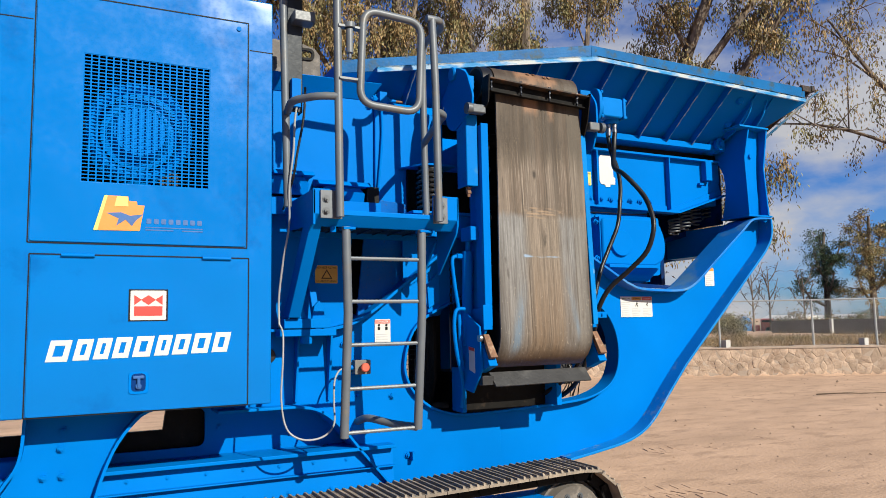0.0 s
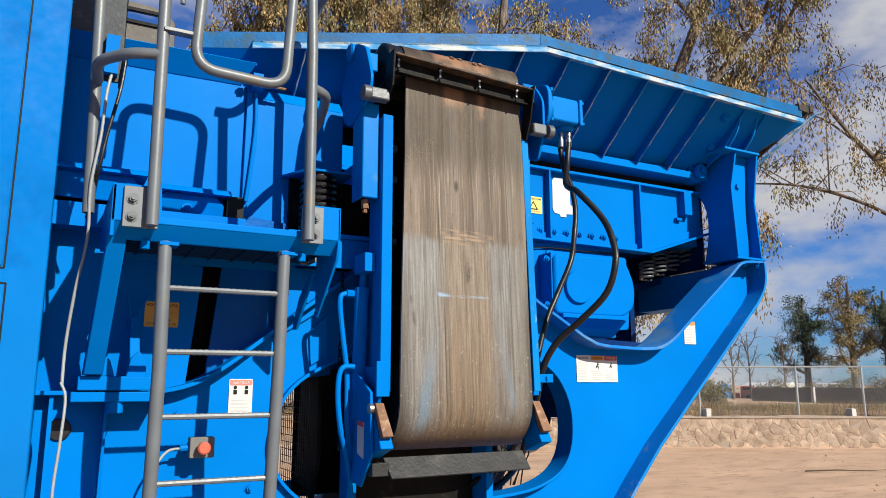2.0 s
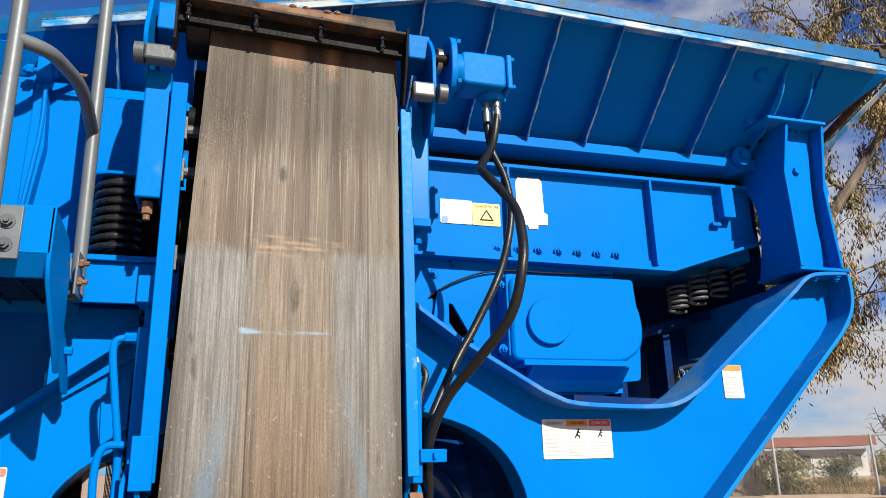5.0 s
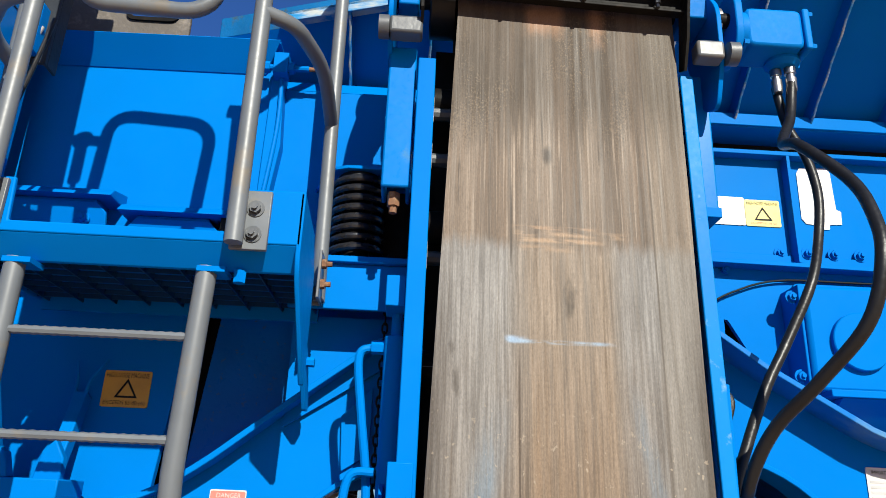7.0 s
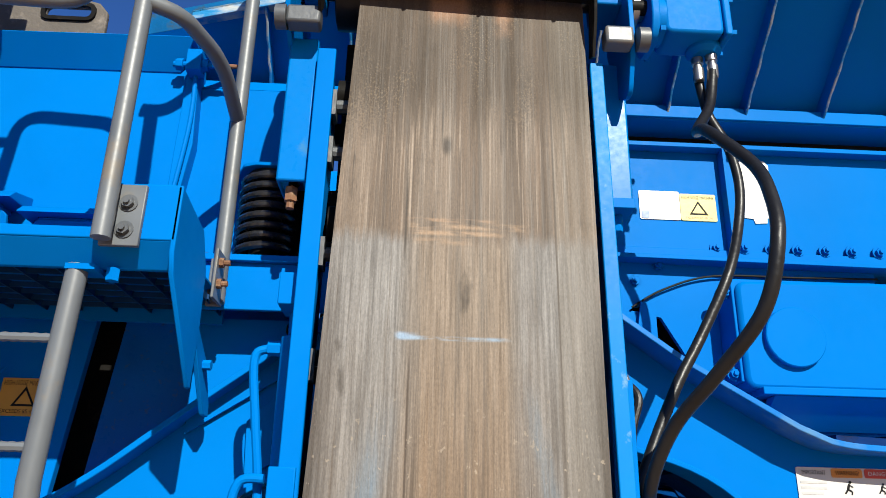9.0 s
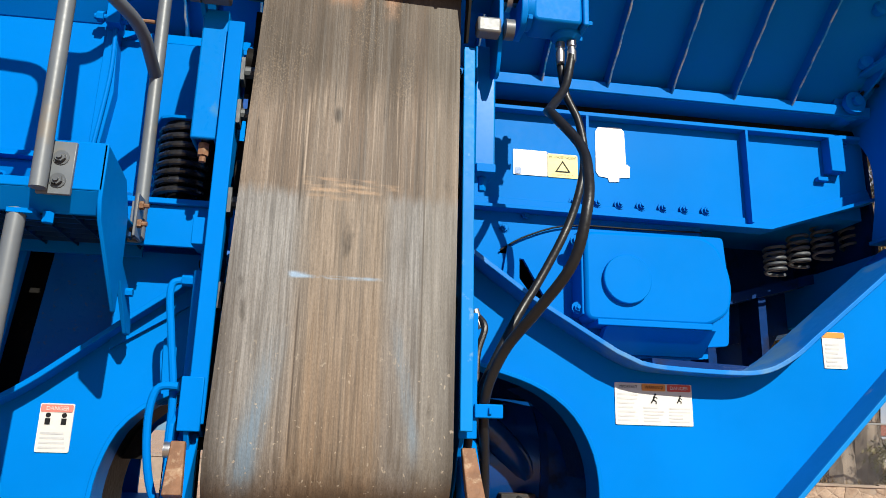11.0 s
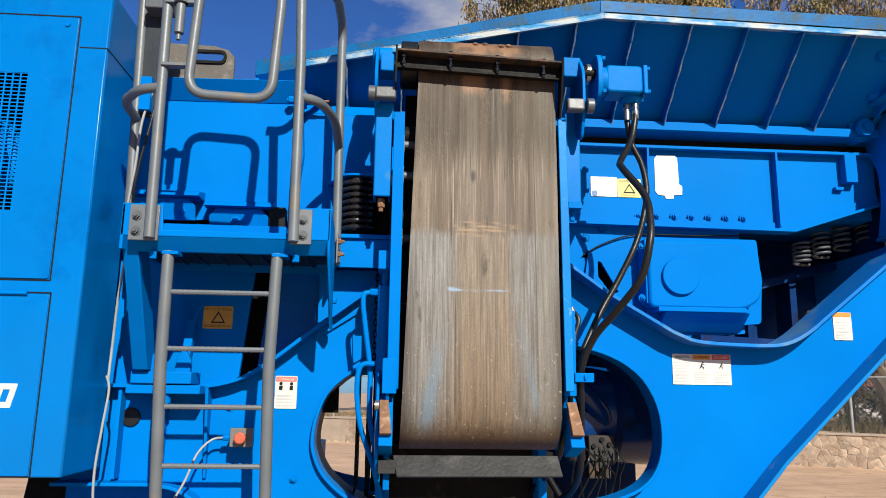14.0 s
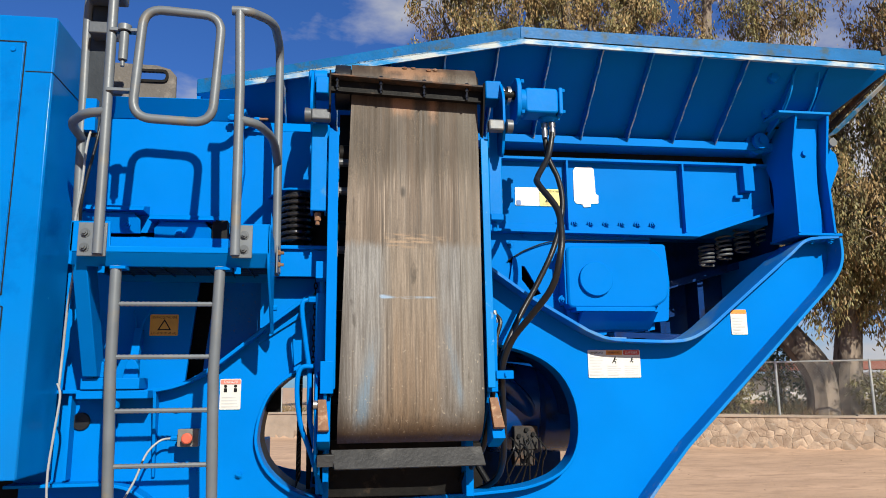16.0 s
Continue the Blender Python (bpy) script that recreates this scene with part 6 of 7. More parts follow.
    dz = part("side_sticker", Shape().plate([(3.96, 1.34), (4.03, 1.36), (4.03, 1.5), (3.96, 1.49)], 2.4015, 2.4045, axis="x"), WHITE, crusher, "small white danger sticker")
    part("sticker_heading", Shape().plate([(3.96, 1.47), (4.03, 1.48), (4.03, 1.5), (3.96, 1.49)], 2.400, 2.4012, axis="x"), RED, dz)
    # rubber skirt and the chute's mouth below
    s = Shape()
    pts = [(2.485, 3.93, 1.345), (2.51, 3.87, 1.27), (3.195, 3.86, 1.272), (3.215, 3.9, 1.345)]
    s.hexa([(2.5, 3.875, 1.262), (3.2, 3.865, 1.268), (3.2, 3.875, 1.262), (2.5, 3.885, 1.256), (2.482, 3.93, 1.345), (3.19, 3.92, 1.348), (3.19, 3.93, 1.345), (2.482, 3.94, 1.342)])
    s.box(2.42, 2.5, 3.9, 3.96, 1.27, 1.325)
    part("rubber_skirt", s, SKIRT, c, "grey-black rubber skirt flap", 0.003)
    for x0, x1 in ((2.44, 2.47), (3.16, 3.2)):
        part("tail_support", Shape().box(x0, x1, 4.2, 4.345, 1.08, 1.36), BLUE, c, "", 0.004)
    # black face in place of the chute's depth and shade
    part("chute_mouth", Shape().box(2.47, 3.16, 4.34, 4.36, 1.06, 1.36), BLACK_METAL_AND_SHADE, c)
    # head motor
    part("motor_flange", Shape().plate(rounded([(3.98, 3.02), (4.1, 3.02), (4.14, 3.08), (4.14, 3.2), (4.1, 3.25), (3.98, 3.25), (3.95, 3.2), (3.95, 3.08)], 0.03, 4, True), 3.425, 3.45, axis="x"), MATT_BLUE, c, "", 0.004)
    part("motor_neck", Shape().cyl((3.45, 4.05, 3.13), (3.48, 4.05, 3.13), 0.075, 24), MATT_BLUE, c)
    m = part("drive_motor", Shape().plate(round_rect(3.478, 3.66, 3.06, 3.2, 0.022, 3), 3.99, 4.12), MATT_BLUE, crusher, "blue hydraulic drive motor", 0.01)
    part("motor_end_plate", Shape().plate(round_rect(3.662, 3.684, 3.055, 3.205, 0.008, 3), 3.985, 4.125), MATT_BLUE, m, "", 0.005)
    for y, z in ((4.0, 3.19), (4.11, 3.19), (4.0, 3.07), (4.11, 3.07)):
        part("motor_bolt", Shape().cyl((3.684, y, z), (3.697, y, z), 0.011, 6), MATT_BLUE, m)
        part("flange_bolt", Shape().cyl((3.45, y - 0.03 if y < 4.05 else y + 0.01, z + (0.03 if z > 3.1 else -0.02)), (3.466, y - 0.03 if y < 4.05 else y + 0.01, z + (0.03 if z > 3.1 else -0.02)), 0.012, 6), MATT_BLUE, m)
    part("motor_port", Shape().turned((3.625, 4.08, 3.065), (3.625, 4.08, 3.035), [(0, 0.055), (0.5, 0.055), (1, 0.04)], 16), MATT_BLUE, m)
    part("coupling", Shape().turned((3.345, 4.04, 3.165), (3.425, 4.04, 3.165), [(0, 0.03), (0.1, 0.03), (0.11, 0.045), (0.3, 0.045), (0.31, 0.03), (0.5, 0.03), (0.51, 0.05), (0.75, 0.05), (0.76, 0.03), (1, 0.03)], 20), STEEL, c, "bare steel coupling discs")
    for x, y in ((3.606, 4.09), (3.643, 4.07)):
        part("hose_fitting", Shape().turned((x, y, 3.045), (x, y, 2.95), [(0, 0.012), (0.1, 0.012), (0.12, 0.018), (0.35, 0.018), (0.37, 0.013), (0.5, 0.013), (0.52, 0.017), (0.97, 0.016), (1, 0.013)], 12), STEEL, c, "bright steel hose fitting")
    hose = [
        (0.016, [(3.643, 4.07, 2.98), (3.608, 4.044, 2.836), (3.517, 3.941, 2.688), (3.48, 3.796, 2.605), (3.535, 3.69, 2.46), (3.53, 3.616, 2.337), (3.509, 3.577, 2.217), (3.478, 3.614, 2.075), (3.404, 3.711, 1.955), (3.335, 3.82, 1.85), (3.295, 3.89, 1.72), (3.308, 3.96, 1.58), (3.335, 4.08, 1.42), (3.355, 4.2, 1.26), (3.345, 4.36, 1.14), (3.25, 4.5, 1.06)]),
        (0.0145, [(3.608, 4.105, 2.98), (3.625, 4.098, 2.84), (3.672, 4.095, 2.728), (3.69, 4.09, 2.6), (3.665, 4.075, 2.46), (3.6, 4.03, 2.3), (3.512, 4.03, 2.13), (3.42, 4.01, 1.98), (3.32, 3.955, 1.8), (3.265, 3.92, 1.68), (3.245, 3.97, 1.5), (3.22, 4.1, 1.3), (3.15, 4.33, 1.15)]),
    ]
    for r, pts in hose:
        part("hydraulic_hose", spl_tube(pts, r, 8, 12), BLACK, c, "black rubber hydraulic hose")
    part("hose_clamp", Shape().box(3.26, 3.345, 3.87, 3.93, 1.66, 1.7).box(3.3, 3.31, 3.86, 3.875, 1.67, 1.69), BLUE, c, "", 0.003)
    part("thin_hose", spl_tube([(3.29, 4.0, 1.98), (3.31, 3.98, 1.94), (3.285, 3.97, 1.85), (3.28, 3.95, 1.7)], 0.011), BLACK, c)
    part("hose_tip", Shape().cyl((3.28, 4.0, 2.0), (3.3, 4.0, 1.94), 0.014, 10), STEEL, c)
    # lift cylinder, blue pipe, chain on the other side
    part("lift_cylinder", Shape().cyl((2.428, 4.07, 2.09), (2.428, 4.1, 1.5), 0.033, 18).cyl((2.428, 4.05, 2.2), (2.428, 4.07, 2.08), 0.016, 12).box(2.395, 2.447, 3.96, 4.09, 2.15, 2.235), BLUE, c, "blue hydraulic lift cylinder", 0.003)
    part("pipe", spl_tube([(2.42, 4.088, 2.06), (2.36, 4.088, 2.06), (2.328, 4.085, 2.03), (2.345, 4.09, 1.88), (2.37, 4.09, 1.7), (2.375, 4.09, 1.5), (2.41, 4.12, 1.3), (2.42, 4.18, 1.12)], 0.012), BLUE, c, "blue painted pipe")
    part("pipe", spl_tube([(2.39, 4.05, 1.73), (2.33, 4.05, 1.72), (2.315, 4.05, 1.62), (2.335, 4.06, 1.46), (2.39, 4.1, 1.3), (2.44, 4.18, 1.12)], 0.012), BLUE, c)
    part("pipe_nut", Shape().cyl((2.36, 4.088, 2.062), (2.42, 4.088, 2.062), 0.02, 6), BLUE, c)
    ring = Shape().loop_tube([(0.0075 * math.cos(a), 0, 0.017 * math.sin(a)) for a in (2 * math.pi * i / 12 for i in range(12))], 0.003, 6)
    # links near black: the shade they hang in is in the colour
    link = shared(ring, BLACK_METAL_AND_SHADE)
    for i in range(26):
        z = 2.364 - i * 0.027
        piece("chain_link", link, c, (2.391 - 0.0004 * i, 4.22 + 0.003 * math.sin(i), z), Matrix.Rotation(radians(90 * (i % 2)), 4, "Z"))
    # dark pump guard seen inside the round opening
    part("guard_box", Shape().plate([(4.42, 1.72), (4.7, 1.68), (4.76, 1.2), (4.5, 1.1), (4.42, 1.3)], 2.35, 2.37, axis="x"), BLACK_METAL_AND_SHADE, c, "black pump guard")


SKIRT = mat("grey_rubber_skirt", (0.0207, 0.0201, 0.0201), rough=0.5, vary=0.25, scale=10, bump=0.2, spec=0.25, second=(0.0426, 0.0408, 0.039), amount=0.3, second_scale=9)
side_conveyor()


# Glossy tank blue, darkened: the opening's shade is part of this colour.
TANK_PAINT = mat("shade_dark_glossy_blue_paint", (0.001, 0.03, 0.13), rough=0.22, vary=0.25, scale=4, bump=0.05, spec=0.4, second=(0.006, 0.012, 0.035), amount=0.3, second_scale=6, wavy=0.3)


def inside_opening():
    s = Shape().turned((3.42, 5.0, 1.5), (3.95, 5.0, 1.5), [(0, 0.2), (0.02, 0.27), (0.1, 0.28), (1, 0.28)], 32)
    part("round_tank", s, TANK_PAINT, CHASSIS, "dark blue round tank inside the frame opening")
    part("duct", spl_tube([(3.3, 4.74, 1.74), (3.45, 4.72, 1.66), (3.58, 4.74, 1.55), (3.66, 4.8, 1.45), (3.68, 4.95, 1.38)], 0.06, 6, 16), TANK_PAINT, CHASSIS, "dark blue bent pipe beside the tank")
    part("tank_band", Shape().cyl((3.7, 5.0, 1.5), (3.735, 5.0, 1.5), 0.288, 32), SHADE_BLUE, CHASSIS)
    s = Shape().box(3.53, 3.67, 4.68, 4.76, 1.26, 1.395).box(3.53, 3.65, 4.69, 4.78, 1.17, 1.26)
    v = part("valve_block", s, END_RUST, crusher, "dark hydraulic valve block", 0.006)
    for x, z in ((3.555, 1.34), (3.6, 1.375), (3.64, 1.35), (3.61, 1.31), (3.6, 1.22)):
        part("valve_cap", Shape().cyl((x, 4.68, z), (x, 4.665, z), 0.012, 10), INK, v)
    rnd = random.Random(4)
    for i in range(9):
        x = 3.47 + 0.025 * i
        pts = [(x, 4.64, 1.36 - 0.06 * rnd.random()), (x + rnd.uniform(-0.05, 0.06), 4.58 + 0.04 * rnd.random(), 1.27), (x + rnd.uniform(-0.06, 0.05), 4.64, 1.19), (x + rnd.uniform(-0.05, 0.05), 4.67, 1.08)]
        part("wire", spl_tube(pts, 0.0045, 5, 6), BLACK, CHASSIS)
    for x, y in ((3.1, 4.6), (3.2, 4.7), (3.3, 4.75)):
        part("inner_hose", spl_tube([(x, y, 1.9), (x + 0.05, y, 1.6), (x - 0.02, y, 1.3), (x + 0.08, y, 1.08)], 0.018), BLACK, CHASSIS)
    # added panel: keeps light out of the inside, black for its shade
    part("far_blocker", Shape().plate([(2.3, 1.95), (4.0, 1.95), (4.6, 1.99), (5.52, 2.42), (5.52, 3.12), (2.3, 3.12)], 5.5, 5.52), BLACK_METAL_AND_SHADE, CHASSIS, "added black panel that closes the far side")
    # dark fillers behind the opening; its shade is in their colours
    part("conveyor_tunnel", Shape().box(2.62, 3.35, 4.75, 5.1, 1.02, 1.3), BLACK_METAL_AND_SHADE, CHASSIS)
    part("inner_bulkhead", Shape().plate([(2.95, 0.72), (3.9, 0.72), (4.0, 1.0), (4.0, 1.85), (2.95, 2.1)], 5.35, 5.37), SHADE_BLUE, CHASSIS)
    part("floor_pan", Shape().box(2.6, 3.5, WEB + 0.1, 5.3, 0.98, 1.01), SHADE_BLUE, CHASSIS)
    # added black sheet for the darkness beside the mesh
    part("guard_dark", Shape().box(2.37, 2.62, 4.87, 4.885, 1.08, 1.74), BLACK_METAL_AND_SHADE, CHASSIS, "added black sheet for the dark behind the mesh guard")
    # perforated screen guard left in the opening
    s = Shape()
    for i in range(14):
        s.box(2.3, 2.303, 4.4 + i * 0.035, 4.403 + i * 0.035, 1.12, 1.72)
    for i in range(18):
        s.box(2.3, 2.303, 4.4, 4.86, 1.12 + i * 0.035, 1.123 + i * 0.035)
    part("screen_guard", s, BLACK_METAL_AND_SHADE, CHASSIS, "dark wire mesh guard")["kind"] = "stuff"


inside_opening()


def platform():
    F = 3.735
    s = Shape().plate([(1.335, 2.226), (2.195, 2.226), (2.195, 2.365), (2.035, 2.365), (2.03, 2.254), (1.505, 2.254), (1.5, 2.365), (1.335, 2.365)], F, F + 0.014)
    s.box(1.505, 2.03, F + 0.014, F + 0.1, 2.24, 2.2515)
    s.hexa([(1.335, F + 0.055, 2.17), (2.195, F + 0.055, 2.17), (2.195, F + 0.065, 2.17), (1.335, F + 0.065, 2.17), (1.335, F + 0.002, 2.227), (2.195, F + 0.002, 2.227), (2.195, F + 0.013, 2.23), (1.335, F + 0.013, 2.23)])
    p = part("access_platform", s, BLUE, crusher, "blue access platform with grey hand rails and ladder", 0.005)
    s = Shape().plate([(F, 2.362), (F + 0.2, 2.33), (4.0, 2.24), (4.01, 2.1), (4.0, 1.935), (3.985, 1.935), (F + 0.02, 2.15), (F, 2.2)], 2.184, 2.196, axis="x")
    part("side_gusset", s, BLUE, p, "", 0.003)
    part("gusset_strut", Shape().plate([(3.99, 2.13), (4.03, 2.13), (4.18, 2.04), (4.26, 1.93), (4.26, 1.9), (4.215, 1.9)], 2.165, 2.178, axis="x"), BLUE, p, "", 0.002)
    part("strut_bolt", Shape().cyl((2.178, 4.15, 2.024), (2.2, 4.15, 2.024), 0.014, 6), BLUE, p)
    part("side_gusset", Shape().plate([(F, 2.36), (F + 0.55, 2.36), (F + 0.55, 2.2), (F, 2.17)], 1.335, 1.349, axis="x"), BLUE, p, "", 0.003)
    part("rear_beam", Shape().box(1.35, 2.18, F + 0.54, F + 0.555, 2.17, 2.27), BLUE, p)
    s = Shape()
    for i in range(9):
        s.box(1.37 + i * 0.1, 1.374 + i * 0.1, F + 0.066, F + 0.54, 2.195, 2.215)
    for i in range(8):
        s.box(1.355, 2.18, F + 0.075 + i * 0.06, F + 0.078 + i * 0.06, 2.198, 2.212)
    part("grating", s, GRATE, p, "open mesh platform grating")
    s = Shape().box(1.35, 2.18, F + 0.1, F + 0.54, 2.238, 2.244)
    part("deck_plate", s, BLUE, p, "blue deck sheet over the grating")
    # slanted brace down to the chassis
    s = Shape().hexa([(1.305, 4.12, 1.69), (1.375, 4.12, 1.69), (1.375, 4.24, 1.69), (1.305, 4.24, 1.69), (1.337, F + 0.016, 2.224), (1.4, F + 0.016, 2.224), (1.4, F + 0.17, 2.224), (1.337, F + 0.17, 2.224)])
    part("slanted_brace", s, BLUE, p, "", 0.004)
    # grey mounting plates
    for x0, x1 in ((1.372, 1.492), (2.03, 2.118)):
        part("rail_plate", Shape().box(x0, x1, F - 0.014, F - 0.001, 2.205, 2.355), GREY, p, "grey bolted rail plate", 0.002)
        bx = x0 + 0.03 if x0 < 1.5 else x1 - 0.035
        for z in (2.243, 2.308):
            piece("bolt", BOLT_DARK, p, (bx, F - 0.014, z))
    part("rail_plate", Shape().box(2.16, 2.2, 4.15, 4.16, 2.19, 2.33).box(2.196, 2.204, 4.06, 4.16, 2.19, 2.33), GREY, p, "grey bolted rail plate", 0.002)
    for z in (2.235, 2.295):
        part("rail_bolt", Shape().cyl((2.204, 4.085, z), (2.216, 4.085, z), 0.014, 6).cyl((2.216, 4.085, z), (2.232, 4.085, z), 0.008, 8), RUST, p, "rusty rail bolt")
    r = 0.022
    yf = F - 0.045
    rails = [
        ("front_rail", rounded([(1.468, yf, 2.21), (1.455, yf, 3.55), (1.40, yf + 0.05, 3.62), (1.25, 3.98, 3.6), (1.24, 4.0, 3.48), (1.27, 4.0, 2.3)], 0.1, 6)),
        ("mid_rail", rounded([(1.458, yf, 2.86), (1.36, yf + 0.03, 2.86), (1.25, 3.86, 2.86), (1.262, 3.98, 2.83)], 0.08, 6)),
        ("front_rail", [(2.048, yf, 2.21), (2.04, yf, 3.0), (2.025, yf, 3.39)]),
        ("top_rail", rounded([(1.99, yf, 3.385), (2.07, yf, 3.385), (2.17, 3.85, 3.42), (2.175, 4.15, 3.42), (2.18, 4.155, 2.9), (2.19, 4.155, 2.2)], 0.09, 6)),
        ("mid_rail", rounded([(2.043, yf, 2.845), (2.12, yf + 0.05, 2.845), (2.175, 3.95, 2.85), (2.18, 4.15, 2.78)], 0.09, 6)),
    ]
    for name, pts in rails:
        part(name, Shape().tube(pts, r if name != "mid_rail" else 0.021, 14), GREY, p, "grey painted tubular rail")
    gate = rounded([(1.575, yf - 0.02, 2.83), (1.925, yf - 0.02, 2.815), (1.95, yf - 0.02, 3.34), (1.6, yf - 0.02, 3.36)], 0.09, 7, True)
    g = part("swing_gate", Shape().loop_tube(gate, 0.021, 14), GREY, crusher, "grey tubular swing gate")
    part("gate_hinge", Shape().box(1.46, 1.58, yf - 0.03, yf + 0.01, 2.95, 2.965), GREY, g, "", 0.002)
    s = Shape().box(1.455, 1.59, yf - 0.03, yf + 0.01, 3.24, 3.255)
    part("gate_hinge", s, GREY, g, "", 0.002)
    s = Shape().cyl((1.52, yf - 0.02, 3.27), (1.52, yf - 0.02, 3.24), 0.03, 14).cyl((1.52, yf - 0.02, 3.235), (1.52, yf - 0.02, 3.1), 0.02, 14).cyl((1.52, yf - 0.02, 3.1), (1.52, yf - 0.02, 3.07), 0.01, 8)
    part("gate_spring", s, GREY, g, "grey gate closer spring", 0.002)
    # upright lamp mast behind the rail
    s = Shape().box(1.265, 1.35, 3.99, 4.005, 2.84, 3.75).box(1.265, 1.275, 4.005, 4.06, 2.84, 3.75).box(1.34, 1.35, 4.005, 4.06, 2.84, 3.75)
    part("lamp_mast", s, MAST, p, "dark grey folded-steel lamp mast", 0.002)
    part("mast_box", Shape().box(1.28, 1.40, 3.9, 4.0, 3.34, 3.4), DARK_GREY, p, "", 0.006)
    part("lamp_head", Shape().box(1.26, 1.44, 3.86, 3.985, 3.52, 3.6), DARK_GREY, p, "", 0.012)
    part("mast_clip", Shape().box(1.28, 1.33, 3.95, 3.99, 2.86, 3.02), BLUE, p)
    # ladder
    rails = [[(1.527, F + 0.035, 2.17), (1.535, F + 0.03, 1.7), (1.54, F + 0.12, 1.045)], [(1.975, F + 0.035, 2.17), (1.967, F + 0.03, 1.7), (1.972, F + 0.12, 1.06)]]
    l = part("ladder", Shape().tube(rails[0], 0.0245, 14), GREY, crusher, "grey steel access ladder")
    part("ladder_rail", Shape().tube(rails[1], 0.0245, 14), GREY, l)
    for i, z in enumerate((2.0, 1.768, 1.537, 1.303, 1.068)):
        y = F + 0.032 + (0.0 if z > 1.7 else 0.09 * (1.7 - z) / 0.655)
        s = Shape()
        n = 40
        pts = [(1.532 + 0.438 * k / n, y, z) for k in range(n + 1)]
        s.tube(pts, 0.0105, 8, [0.0115 if k % 2 else 0.0098 for k in range(n + 1)])
        part("rung", s, GREY, l, "ribbed round ladder rung")
    part("foot_stay", Shape().tube(rounded([(1.978, F + 0.15, 1.065), (1.9, 4.05, 1.07), (1.8, 4.2, 1.1), (1.79, WEB, 1.06)], 0.06, 5), 0.022, 12), GREY, l)
    for x in (1.54, 1.99):
        part("ladder_plate", Shape().box(x - 0.033, x + 0.033, F + 0.01, F + 0.08, 2.155, 2.168), BLUE, p)
    for x in (1.46, 2.05):
        part("hanger_bolt", Shape().cyl((x, F + 0.05, 2.17), (x, F + 0.05, 2.14), 0.016, 6), BLUE, p)
    # emergency stop with its cable
    s = Shape().plate(round_rect(1.735, 1.835, 1.35, 1.435, 0.006, 3), 4.225, 4.285)
    s.box(1.75, 1.82, 4.285, WEB, 1.36, 1.42)
    stop = part("stop_box", s, STOP_GREY, crusher, "grey emergency stop box with red button", 0.003)
    part("stop_button", Shape().turned((1.787, 4.225, 1.392), (1.787, 4.18, 1.392), [(0, 0.016), (0.45, 0.016), (0.5, 0.026), (0.9, 0.026), (1, 0.02)], 20), STOP_RED, stop, "faded red mushroom button")
    part("cable_gland", Shape().cyl((1.735, 4.255, 1.392), (1.70, 4.255, 1.39), 0.014, 8), BLUE, stop)
    part("stop_cable", spl_tube([(1.705, 4.255, 1.39), (1.65, 4.25, 1.38), (1.60, 4.2, 1.32), (1.57, 4.12, 1.2), (1.53, 4.0, 1.1), (1.45, 3.95, 1.045), (1.34, 3.95, 1.04), (1.26, 3.97, 1.1), (1.235, 3.99, 1.25), (1.245, 4.0, 1.45), (1.25, 4.02, 1.6), (1.23, 4.03, 1.66)], 0.0055, 8), CABLE, crusher, "pale grey hanging cable")
    part("mast_cable", spl_tube([(1.33, 3.97, 2.95), (1.30, 3.96, 2.8), (1.29, 3.96, 2.6), (1.27, 3.97, 2.4), (1.275, 3.99, 2.2), (1.25, 4.02, 2.0), (1.235, 4.05, 1.8), (1.235, 4.04, 1.64)], 0.006, 8), CABLE, crusher, "pale cable along the rail")
    part("dark_cable", spl_tube([(1.36, 3.97, 2.98), (1.345, 3.95, 2.8), (1.31, 3.95, 2.6), (1.29, 3.97, 2.45), (1.27, 4.1, 2.3)], 0.007, 8), BLACK, crusher)


MAST = mat("dark_mast_paint", (0.0213, 0.0256, 0.0305), rough=0.5, vary=0.2, scale=8, bump=0.1, spec=0.2)
GRATE = mat("dark_blue_grating", (0.0024, 0.0305, 0.0974), rough=0.5, vary=0.2, scale=9, bump=0.1, spec=0.2)
STOP_GREY = mat("grey_plastic_box", (0.1035, 0.1005, 0.0914), rough=0.55, vary=0.1, scale=20, bump=0.05)
STOP_RED = mat("faded_red_plastic", (0.4263, 0.0792, 0.0426), rough=0.45, vary=0.08, scale=20, bump=0.03)
platform()


# ---- trees and distance ----
def leaf_mesh(name, centres, counts, spread, size, droop, material, seed, brown=None):
    """Thousands of narrow hanging leaves round clump centres, as one mesh."""
    rng = np.random.default_rng(seed)
    c = np.repeat(np.array(centres), counts, axis=0)
    n = len(c)
    p = c + rng.normal(size=(n, 3)) * np.array(spread)
    d = rng.normal(size=(n, 3)) * (1 - droop)
    d[:, 2] -= droop * 1.6
    d /= np.linalg.norm(d, axis=1)[:, None]
    side = np.cross(d, rng.normal(size=(n, 3)))
    side /= np.linalg.norm(side, axis=1)[:, None]
    ln = size * rng.uniform(0.6, 1.3, n)[:, None]
    w = ln * 0.15
    v = np.stack([p, p + d * ln * 0.5 + side * w, p + d * ln, p + d * ln * 0.5 - side * w], 1).reshape(-1, 3)
    f = np.arange(n * 4).reshape(n, 4)
    me = bpy.data.meshes.new(name)
    me.from_pydata(v.tolist(), [], f.tolist())
    me.materials.append(material)
    if brown:
        me.materials.append(brown)
        pick = (np.repeat(rng.random(len(centres)), counts) + rng.normal(size=n) * 0.2) > 0.5
        me.polygons.foreach_set("material_index", pick.astype(np.int32))
    return me


